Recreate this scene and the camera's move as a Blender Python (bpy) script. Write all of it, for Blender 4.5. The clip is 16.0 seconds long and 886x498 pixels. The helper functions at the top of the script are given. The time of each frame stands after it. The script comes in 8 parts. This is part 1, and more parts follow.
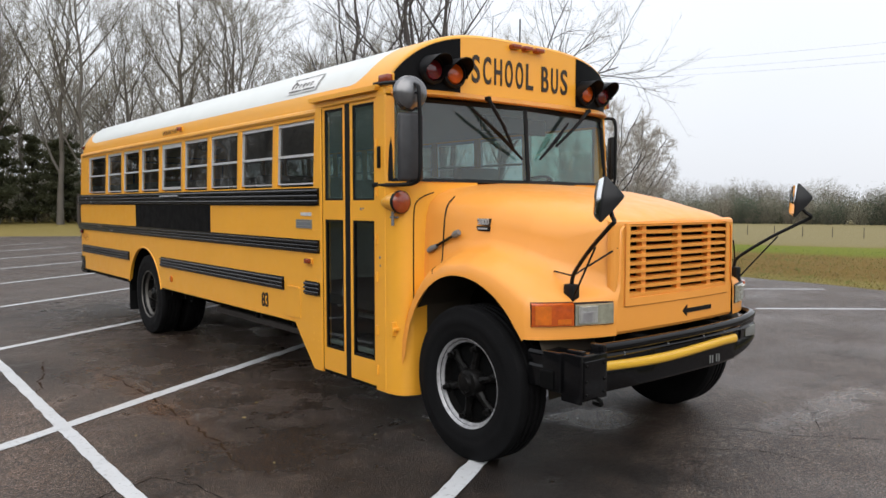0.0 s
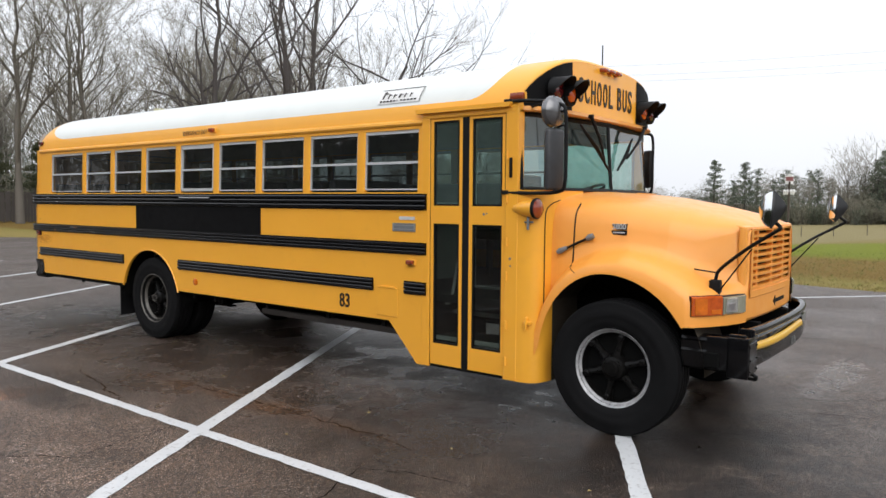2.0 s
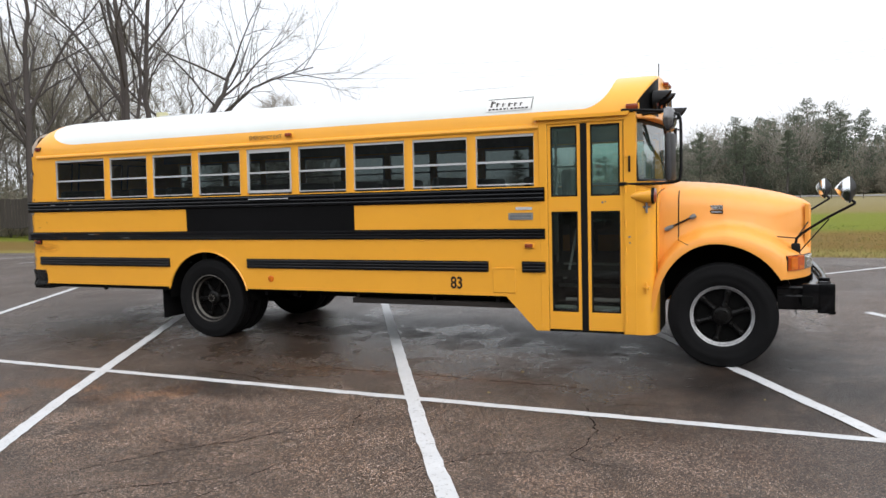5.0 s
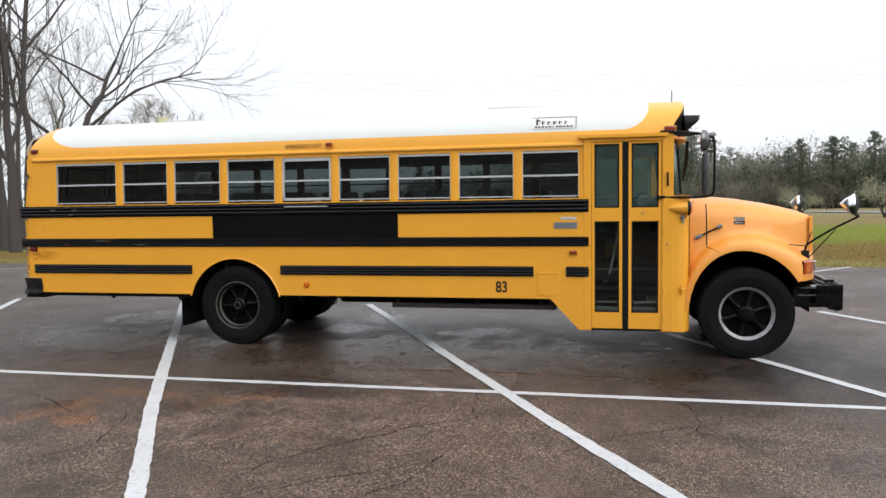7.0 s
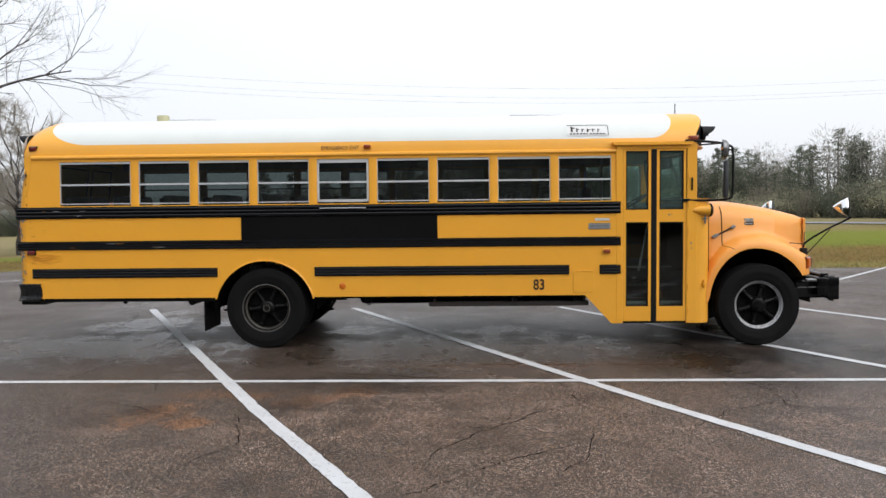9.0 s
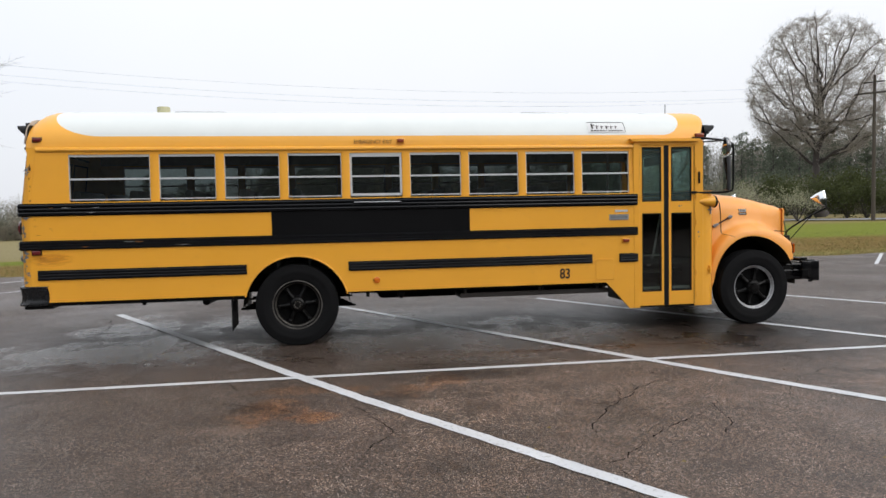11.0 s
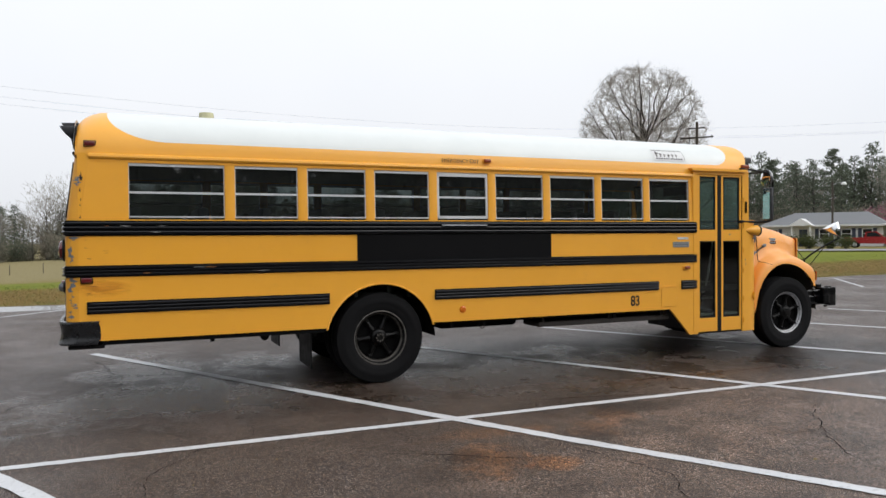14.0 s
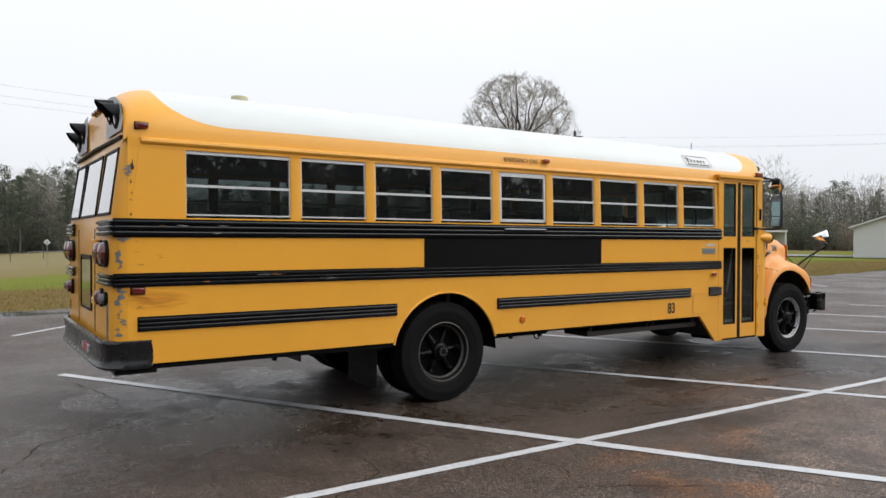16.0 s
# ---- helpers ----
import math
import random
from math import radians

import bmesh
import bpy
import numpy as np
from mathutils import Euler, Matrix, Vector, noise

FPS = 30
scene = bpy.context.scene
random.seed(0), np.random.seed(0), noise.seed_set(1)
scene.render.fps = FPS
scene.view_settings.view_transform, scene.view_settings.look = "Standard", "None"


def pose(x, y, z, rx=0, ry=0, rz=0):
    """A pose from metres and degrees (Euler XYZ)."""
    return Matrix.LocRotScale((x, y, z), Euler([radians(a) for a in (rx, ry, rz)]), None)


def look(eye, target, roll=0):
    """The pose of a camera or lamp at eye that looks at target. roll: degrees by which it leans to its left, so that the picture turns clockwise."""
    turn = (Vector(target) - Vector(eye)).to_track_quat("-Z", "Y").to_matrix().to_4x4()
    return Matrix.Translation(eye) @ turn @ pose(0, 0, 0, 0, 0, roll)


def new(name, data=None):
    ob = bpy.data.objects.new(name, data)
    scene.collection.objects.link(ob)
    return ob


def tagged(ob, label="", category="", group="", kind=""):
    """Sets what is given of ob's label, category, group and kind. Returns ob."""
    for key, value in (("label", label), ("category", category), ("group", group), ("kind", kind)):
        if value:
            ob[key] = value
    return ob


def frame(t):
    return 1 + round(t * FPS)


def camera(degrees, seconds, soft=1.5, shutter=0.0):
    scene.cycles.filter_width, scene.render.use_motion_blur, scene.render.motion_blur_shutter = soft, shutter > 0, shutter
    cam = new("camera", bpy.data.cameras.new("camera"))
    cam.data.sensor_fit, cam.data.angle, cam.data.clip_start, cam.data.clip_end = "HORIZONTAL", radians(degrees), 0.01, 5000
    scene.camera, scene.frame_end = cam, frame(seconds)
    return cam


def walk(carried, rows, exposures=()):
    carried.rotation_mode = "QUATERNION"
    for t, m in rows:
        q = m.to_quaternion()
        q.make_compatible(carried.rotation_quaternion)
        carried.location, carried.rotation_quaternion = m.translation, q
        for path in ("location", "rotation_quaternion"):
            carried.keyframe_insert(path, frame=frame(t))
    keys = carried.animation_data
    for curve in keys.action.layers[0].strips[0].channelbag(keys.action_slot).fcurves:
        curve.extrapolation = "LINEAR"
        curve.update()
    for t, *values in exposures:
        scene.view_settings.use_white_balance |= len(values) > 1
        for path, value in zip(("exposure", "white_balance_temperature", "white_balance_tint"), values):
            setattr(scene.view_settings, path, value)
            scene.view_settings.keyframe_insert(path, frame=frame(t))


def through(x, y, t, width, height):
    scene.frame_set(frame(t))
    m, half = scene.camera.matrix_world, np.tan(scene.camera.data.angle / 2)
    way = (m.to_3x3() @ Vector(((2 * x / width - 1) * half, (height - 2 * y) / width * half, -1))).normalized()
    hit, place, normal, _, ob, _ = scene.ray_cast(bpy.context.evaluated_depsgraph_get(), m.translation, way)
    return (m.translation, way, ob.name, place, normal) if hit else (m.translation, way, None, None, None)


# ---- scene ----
cam = camera(62.0, 16.0)
METRES, EYE, TILT, LEAN, TURN = 17.776, 1.703, -1.21, 1.715, -39.8
ROWS = [
    (0.0, 0.0, 0.0, 0.0, 0.07, -2.38, -1.7),
    (0.5, -0.0332, -0.0059, -0.0008, -3.3, -2.31, -1.48),
    (1.0, -0.0652, -0.0092, -0.0004, -7.98, -1.82, -2.17),
    (1.5, -0.098, -0.0103, -0.0004, -9.95, -2.09, -0.74),
    (2.0, -0.129, -0.0156, -0.001, -12.51, -2.14, -1.81),
    (2.5, -0.1596, -0.0167, -0.0023, -15.04, -2.22, -0.51),
    (3.0, -0.191, -0.0206, -0.0023, -17.53, -2.43, -2.0),
    (3.5, -0.2217, -0.018, -0.0034, -20.05, -1.91, -1.7),
    (4.0, -0.2527, -0.0179, -0.004, -22.12, -2.23, 0.02),
    (6.5, -0.4005, 0.0085, -0.0051, -36.11, -1.61, -0.18),
    (7.0, -0.4275, 0.0232, -0.0056, -37.99, -1.68, 0.22),
    (7.5, -0.4562, 0.0372, -0.0056, -40.82, -1.86, -1.02),
    (8.0, -0.4811, 0.055, -0.0066, -43.11, -1.82, -0.09),
    (10.5, -0.5927, 0.1608, -0.0177, -57.4, -0.52, 0.33),
    (11.0, -0.6092, 0.1881, -0.0169, -59.5, -0.89, 1.29),
    (11.5, -0.6208, 0.2195, -0.0163, -61.71, 0.43, 0.74),
    (12.0, -0.6345, 0.246, -0.0157, -63.93, 0.38, 0.34),
    (12.5, -0.641, 0.2762, -0.0177, -66.35, 0.33, 1.7),
    (13.0, -0.6485, 0.3064, -0.016, -68.36, -0.02, -0.26),
    (13.5, -0.6512, 0.3361, -0.0164, -70.68, 0.9, 0.46),
    (14.0, -0.6528, 0.3659, -0.0156, -73.21, 1.13, 1.08),
    (14.5, -0.6514, 0.3985, -0.0137, -76.22, 1.43, 0.88),
    (15.0, -0.6472, 0.4321, -0.0127, -78.58, 1.58, 0.51),
    (15.5, -0.6456, 0.4634, -0.0111, -81.46, 0.67, 1.21),
    (16.0, -0.6404, 0.4952, -0.0108, -83.96, 1.11, 0.85),
]
walk(cam, [(t, pose(0, 0, EYE, TILT, LEAN, TURN) @ pose(METRES * x, METRES * y, METRES * z, 90 + pitch, roll, yaw)) for t, x, y, z, yaw, pitch, roll in ROWS],
     [(0.0, -0.03), (2.0, 0.06), (4.0, 0.18), (7.0, 0.07), (10.5, -0.09), (12.5, -0.14), (14.5, -0.15), (16.0, -0.12)])

# ---- world and light ----
world = bpy.data.worlds.new("overcast_sky")
scene.world = world
world.use_nodes = True
wn, wl = world.node_tree.nodes, world.node_tree.links
wn.clear()
w_out = wn.new("ShaderNodeOutputWorld")
w_bg = wn.new("ShaderNodeBackground")
w_sky = wn.new("ShaderNodeTexSky")
w_sky.sky_type = "NISHITA"
w_sky.sun_disc = False
w_sky.sun_elevation, w_sky.sun_rotation = radians(39), radians(219)
w_sky.air_density, w_sky.dust_density, w_sky.ozone_density = 1.0, 4.0, 1.0
w_gain = wn.new("ShaderNodeMix")
w_gain.data_type = "RGBA"
w_gain.blend_type = "MIX"
w_gain.inputs[0].default_value = 0.9
w_coord = wn.new("ShaderNodeTexCoord")
w_noise = wn.new("ShaderNodeTexNoise")
w_noise.inputs["Scale"].default_value = 1.6
w_noise.inputs["Detail"].default_value = 5.0
w_ramp = wn.new("ShaderNodeValToRGB")
w_ramp.color_ramp.elements[0].position, w_ramp.color_ramp.elements[0].color = 0.25, (0.93, 0.95, 0.985, 1)
w_ramp.color_ramp.elements[1].position, w_ramp.color_ramp.elements[1].color = 0.75, (1.02, 1.02, 1.03, 1)
# an overcast sky is brightest overhead
w_sep = wn.new("ShaderNodeSeparateXYZ")
w_lift = wn.new("ShaderNodeValToRGB")
for w_p in (0.18, 0.45):
    w_lift.color_ramp.elements.new(w_p)
for w_el, w_p, w_c in zip(w_lift.color_ramp.elements, (0.0, 0.18, 0.45, 1.0), ((7.5, 7.65, 7.95, 1), (8.5, 8.65, 8.9, 1), (10.0, 10.2, 10.55, 1), (13.6, 13.9, 14.4, 1))):
    w_el.position, w_el.color = w_p, w_c
w_mul = wn.new("ShaderNodeMix")
w_mul.data_type, w_mul.blend_type = "RGBA", "MULTIPLY"
w_mul.inputs[0].default_value = 1.0
wl.new(w_coord.outputs["Generated"], w_noise.inputs["Vector"])
wl.new(w_coord.outputs["Generated"], w_sep.inputs[0])
wl.new(w_sep.outputs["Z"], w_lift.inputs["Fac"])
wl.new(w_noise.outputs["Fac"], w_ramp.inputs["Fac"])
wl.new(w_ramp.outputs["Color"], w_mul.inputs[6])
wl.new(w_lift.outputs["Color"], w_mul.inputs[7])
wl.new(w_sky.outputs["Color"], w_gain.inputs[6])
wl.new(w_mul.outputs[2], w_gain.inputs[7])
wl.new(w_gain.outputs[2], w_bg.inputs["Color"])
w_bg.inputs["Strength"].default_value = 0.128
wl.new(w_bg.outputs["Background"], w_out.inputs["Surface"])

sun = new("sun", bpy.data.lights.new("sun", "SUN"))
sun.data.energy, sun.data.angle, sun.data.color = 1.50, radians(60), (1.0, 0.985, 0.96)
sun.matrix_world = look((-13, -16, 17), (0, 0, 0))


# ---- materials ----
def nodes_of(name):
    m = bpy.data.materials.new(name)
    m.use_nodes = True
    nt = m.node_tree
    return m, nt, nt.nodes["Principled BSDF"], nt.nodes["Material Output"]


def add(nt, kind, **values):
    n = nt.nodes.new(kind)
    for key, value in values.items():
        n.inputs[key.replace("_", " ")].default_value = value
    return n


def coords(nt, scale=1.0, space="Object"):
    tc = nt.nodes.new("ShaderNodeTexCoord")
    mp = nt.nodes.new("ShaderNodeMapping")
    mp.inputs["Scale"].default_value = (scale, scale, scale) if not isinstance(scale, tuple) else scale
    nt.links.new(tc.outputs[space], mp.inputs["Vector"])
    return mp.outputs["Vector"]


def world_coords(nt, scale=1.0):
    geo = nt.nodes.new("ShaderNodeNewGeometry")
    mp = nt.nodes.new("ShaderNodeMapping")
    mp.inputs["Scale"].default_value = (scale, scale, scale) if not isinstance(scale, tuple) else scale
    nt.links.new(geo.outputs["Position"], mp.inputs["Vector"])
    return mp.outputs["Vector"]


def ramp(nt, source, stops):
    r = nt.nodes.new("ShaderNodeValToRGB")
    e = r.color_ramp.elements
    while len(e) < len(stops):
        e.new(0.5)
    for el, (p, c) in zip(e, stops):
        el.position = p
        el.color = (*c, 1) if len(c) == 3 else c
    nt.links.new(source, r.inputs["Fac"])
    return r.outputs["Color"]


def mix(nt, fac, a, b, blend="MIX"):
    n = nt.nodes.new("ShaderNodeMix")
    n.data_type, n.blend_type = "RGBA", blend
    for sock, val in ((0, fac), (6, a), (7, b)):
        if isinstance(val, (int, float)):
            n.inputs[sock].default_value = val
        elif isinstance(val, tuple):
            n.inputs[sock].default_value = (*val, 1)
        else:
            nt.links.new(val, n.inputs[sock])
    return n.outputs[2]


def noise_tex(nt, vec, scale, detail=4.0, rough=0.55):
    n = add(nt, "ShaderNodeTexNoise", Scale=scale, Detail=detail, Roughness=rough)
    nt.links.new(vec, n.inputs["Vector"])
    return n.outputs["Fac"]


def math_node(nt, op, a, b=None, clamp=False):
    n = nt.nodes.new("ShaderNodeMath")
    n.operation, n.use_clamp = op, clamp
    for i, v in enumerate((a, b)):
        if v is None:
            continue
        if isinstance(v, (int, float)):
            n.inputs[i].default_value = v
        else:
            nt.links.new(v, n.inputs[i])
    return n.outputs[0]


def bump(nt, height, strength=0.2, distance=0.01):
    b = add(nt, "ShaderNodeBump", Strength=strength, Distance=distance)
    nt.links.new(height, b.inputs["Height"])
    return b.outputs["Normal"]


def paint(name, colour, rough=0.35, dirt=(0.16, 0.11, 0.06), amount=0.25, coat=0.3, waves=0.04, sheen=0.5):
    """Weathered vehicle paint: faint fading, road dirt speckle, slightly wavy sheet metal."""
    m, nt, p, _ = nodes_of(name)
    v = coords(nt)
    fade = noise_tex(nt, v, 1.3, 3)
    c = mix(nt, fade, tuple(x * 0.93 for x in colour), tuple(min(1, x * 1.05 + 0.004) for x in colour))
    grime = ramp(nt, noise_tex(nt, v, 5.0, 8, 0.7), [(0.58, (0, 0, 0)), (0.85, (amount, amount, amount))])
    c = mix(nt, grime, c, dirt)
    nt.links.new(c, p.inputs["Base Color"])
    nt.links.new(ramp(nt, noise_tex(nt, v, 9.0, 5), [(0.3, (rough * 0.85,) * 3), (0.75, (rough * 1.3,) * 3)]), p.inputs["Roughness"])
    p.inputs["Coat Weight"].default_value = coat
    p.inputs["Specular IOR Level"].default_value = sheen
    p.inputs["Coat Roughness"].default_value = 0.12
    nt.links.new(bump(nt, noise_tex(nt, v, 2.2, 2), waves, 0.02), p.inputs["Normal"])
    return m


def simple(name, colour, rough=0.5, metal=0.0, vary=0.2, scale=14.0, bumps=0.0, coat=0.0, sheen=0.5):
    m, nt, p, _ = nodes_of(name)
    v = coords(nt)
    n = noise_tex(nt, v, scale, 6, 0.6)
    nt.links.new(mix(nt, n, tuple(x * (1 - vary) for x in colour), tuple(min(1, x * (1 + vary)) for x in colour)), p.inputs["Base Color"])
    nt.links.new(ramp(nt, n, [(0.25, (rough * 0.8,) * 3), (0.8, (min(1, rough * 1.25),) * 3)]), p.inputs["Roughness"])
    p.inputs["Metallic"].default_value = metal
    p.inputs["Coat Weight"].default_value = coat
    p.inputs["Specular IOR Level"].default_value = sheen
    if bumps:
        nt.links.new(bump(nt, n, bumps, 0.01), p.inputs["Normal"])
    return m


def foliage(name, colour, vary=0.3, scale=0.4, through=0.4):
    """Leaves, needles and thin twigs: uneven colour, and part of the light passes through."""
    m, nt, p, out = nodes_of(name)
    c = mix(nt, noise_tex(nt, coords(nt), scale, 6, 0.6), tuple(x * (1 - vary) for x in colour), tuple(x * (1 + vary) for x in colour))
    nt.links.new(c, p.inputs["Base Color"])
    p.inputs["Roughness"].default_value, p.inputs["Specular IOR Level"].default_value = 0.8, 0.2
    tl = nt.nodes.new("ShaderNodeBsdfTranslucent")
    nt.links.new(c, tl.inputs["Color"])
    mx = add(nt, "ShaderNodeMixShader", Fac=through)
    nt.links.new(p.outputs[0], mx.inputs[1])
    nt.links.new(tl.outputs[0], mx.inputs[2])
    nt.links.new(mx.outputs[0], out.inputs["Surface"])
    return m


def glass(name, tint, gloss=1.0, rough=0.02, film_amount=0.0, film_colour=(0.50, 0.66, 0.62)):
    """Tinted pane: passes tinted light, mirrors at grazing angles."""
    m, nt, p, out = nodes_of(name)
    nt.nodes.remove(p)
    tr = nt.nodes.new("ShaderNodeBsdfTransparent")
    tr.inputs["Color"].default_value = (*tint, 1)
    gl = nt.nodes.new("ShaderNodeBsdfGlossy")
    gl.inputs["Roughness"].default_value = rough
    gl.inputs["Color"].default_value = (gloss, gloss, gloss, 1)
    lw = nt.nodes.new("ShaderNodeLayerWeight")
    lw.inputs["Blend"].default_value = 0.5
    edge = math_node(nt, "ADD", math_node(nt, "MULTIPLY", math_node(nt, "POWER", lw.outputs["Facing"], 5.0), 0.90), 0.075)
    mx = nt.nodes.new("ShaderNodeMixShader")
    nt.links.new(edge, mx.inputs[0])
    film = tr.outputs[0]
    if film_amount:
        # thin uneven film of film_colour mixed over the clear pane
        df = nt.nodes.new("ShaderNodeBsdfDiffuse")
        df.inputs["Color"].default_value = (*film_colour, 1)
        dm = nt.nodes.new("ShaderNodeMixShader")
        v = coords(nt)
        nt.links.new(ramp(nt, noise_tex(nt, v, 2.5, 4), [(0.3, (film_amount * 0.7,) * 3), (0.75, (film_amount * 1.3,) * 3)]), dm.inputs[0])
        nt.links.new(tr.outputs[0], dm.inputs[1])
        nt.links.new(df.outputs[0], dm.inputs[2])
        film = dm.outputs[0]
    nt.links.new(film, mx.inputs[1])
    nt.links.new(gl.outputs[0], mx.inputs[2])
    nt.links.new(mx.outputs[0], out.inputs["Surface"])
    return m


YELLOW = (0.84, 0.385, 0.030)
M_YELLOW = paint("school_bus_yellow_paint", YELLOW, amount=0.12)
M_HOOD = paint("faded_orange_yellow_paint", (0.84, 0.335, 0.050), rough=0.42, amount=0.05, coat=0.2)
M_BLACK = paint("black_paint", (0.0035, 0.0035, 0.004), rough=0.5, dirt=(0.02, 0.017, 0.014), amount=0.2, coat=0.0, sheen=0.07)
M_RAIL = paint("black_rub_rail_paint", (0.0035, 0.0038, 0.005), rough=0.16, dirt=(0.07, 0.035, 0.03), amount=0.18, coat=0.0, sheen=0.34, waves=0.02)
M_RUBBER = simple("tyre_rubber", (0.0065, 0.0065, 0.007), 0.66, vary=0.6, bumps=0.2, sheen=0.11)
M_SEAL = simple("black_rubber_seal", (0.005, 0.005, 0.0055), 0.55, sheen=0.2)
M_ALU = simple("brushed_aluminium", (0.56, 0.57, 0.58), 0.45, 0.35, 0.10, 30)
M_MIRRORBACK = simple("dull_metal_mirror_shell", (0.17, 0.17, 0.175), 0.22, 0.7, 0.5, 12)
M_FLATBACK = simple("worn_charcoal_mirror_back", (0.030, 0.031, 0.034), 0.45, 0.0, 0.7, 14, 0.1)
M_RUSTRIM = simple("rusty_dark_rim_lip", (0.10, 0.092, 0.082), 0.45, 0.3, 0.9, 24, 0.2)
M_SILVER = simple("painted_silver_rim", (0.36, 0.36, 0.37), 0.42, 0.3, 0.85, 26)
M_CHROME = simple("chrome", (0.72, 0.73, 0.75), 0.1, 1.0, 0.04)
M_STEEL = simple("dark_greasy_steel", (0.005, 0.0047, 0.0045), 0.30, 0.0, 0.8, 26, 0.35, sheen=0.16)
M_CHASSIS = simple("black_chassis_paint", (0.004, 0.004, 0.004), 0.75, 0.0, 0.4, 9, 0.2, sheen=0.08)
M_BARE = simple("bare_grey_primer", (0.17, 0.18, 0.19), 0.5, 0.1, 0.25, 18)
M_TRAY = simple("mud_stained_dark_steel", (0.024, 0.019, 0.016), 0.7, 0.0, 0.6, 12, 0.2)
M_PANEL = simple("weathered_grey_panel_paint", (0.50, 0.51, 0.52), 0.55, 0.0, 0.35, 7)
M_LINEWIRE = simple("weathered_grey_cable", (0.16, 0.16, 0.165), 0.7)
M_RED_LENS = simple("red_lens", (0.11, 0.008, 0.010), 0.12, coat=0.6, vary=0.3, scale=40)
M_AMBER_LENS = simple("amber_lens", (0.46, 0.070, 0.003), 0.15, coat=0.5, vary=0.5, scale=26, bumps=0.25)
M_BROWN_LENS = simple("amber_marker_lens", (0.24, 0.040, 0.012), 0.2, coat=0.5, vary=0.3, scale=40)
M_AMBER_CORE = simple("bright_amber_reflector", (0.58, 0.130, 0.004), 0.2, coat=0.4, vary=0.45, scale=22, bumps=0.25)
M_BUMPER = paint("wet_black_bumper_paint", (0.0025, 0.0025, 0.003), rough=0.13, dirt=(0.02, 0.017, 0.014), amount=0.25, coat=0.0, sheen=0.20, waves=0.16)
M_LAMP_CUP = simple("aged_headlamp_cup", (0.40, 0.40, 0.30), 0.18, 0.5, 0.55, 26, 0.2, coat=0.6)
M_CLEAR_LENS = simple("clear_lens", (0.62, 0.63, 0.60), 0.10, 0.75, 0.5, 34, 0.3, coat=0.8)
M_REARBUMPER = paint("dented_black_rear_bumper_paint", (0.004, 0.004, 0.005), rough=0.26, dirt=(0.03, 0.028, 0.026), amount=0.3, coat=0.0, sheen=0.5, waves=0.5)
M_DARKRED = simple("dark_red_black_number_paint", (0.018, 0.009, 0.007), 0.45)
M_YTAPE = paint("bright_yellow_strip", (0.72, 0.41, 0.030), amount=0.25)
M_GREEN_VINYL = simple("dark_green_vinyl", (0.018, 0.028, 0.026), 0.45, vary=0.2, bumps=0.1)
M_INNER = simple("interior_grey_green_paint", (0.20, 0.235, 0.225), 0.5)
M_FLOOR_RUB = simple("black_ribbed_floor", (0.02, 0.02, 0.02), 0.6)
M_GREYTREAD = simple("worn_step_tread", (0.56, 0.60, 0.58), 0.45)
M_BADGE = simple("grey_badge", (0.33, 0.34, 0.33), 0.35, 0.6)
M_VENT = simple("cream_vent_plastic", (0.45, 0.43, 0.26), 0.6)
M_WIN = glass("dark_tinted_window_glass", (0.19, 0.21, 0.21), film_amount=0.017, film_colour=(0.52, 0.54, 0.57))
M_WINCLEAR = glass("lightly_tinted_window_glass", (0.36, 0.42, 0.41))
M_DOORGLASS = glass("green_tinted_door_glass", (0.50, 0.54, 0.52), gloss=0.45)
M_DOORTOP = glass("filmed_green_door_glass", (0.68, 0.78, 0.75), film_amount=0.05)
M_SHIELD = glass("green_tinted_windshield_glass", (0.48, 0.66, 0.63), film_amount=0.035)
M_DRIVERGLASS = glass("filmed_driver_window_glass", (0.66, 0.80, 0.75), film_amount=0.09)
M_MIRROR = simple("mirror_glass", (0.8, 0.82, 0.83), 0.02, 1.0, 0.02)


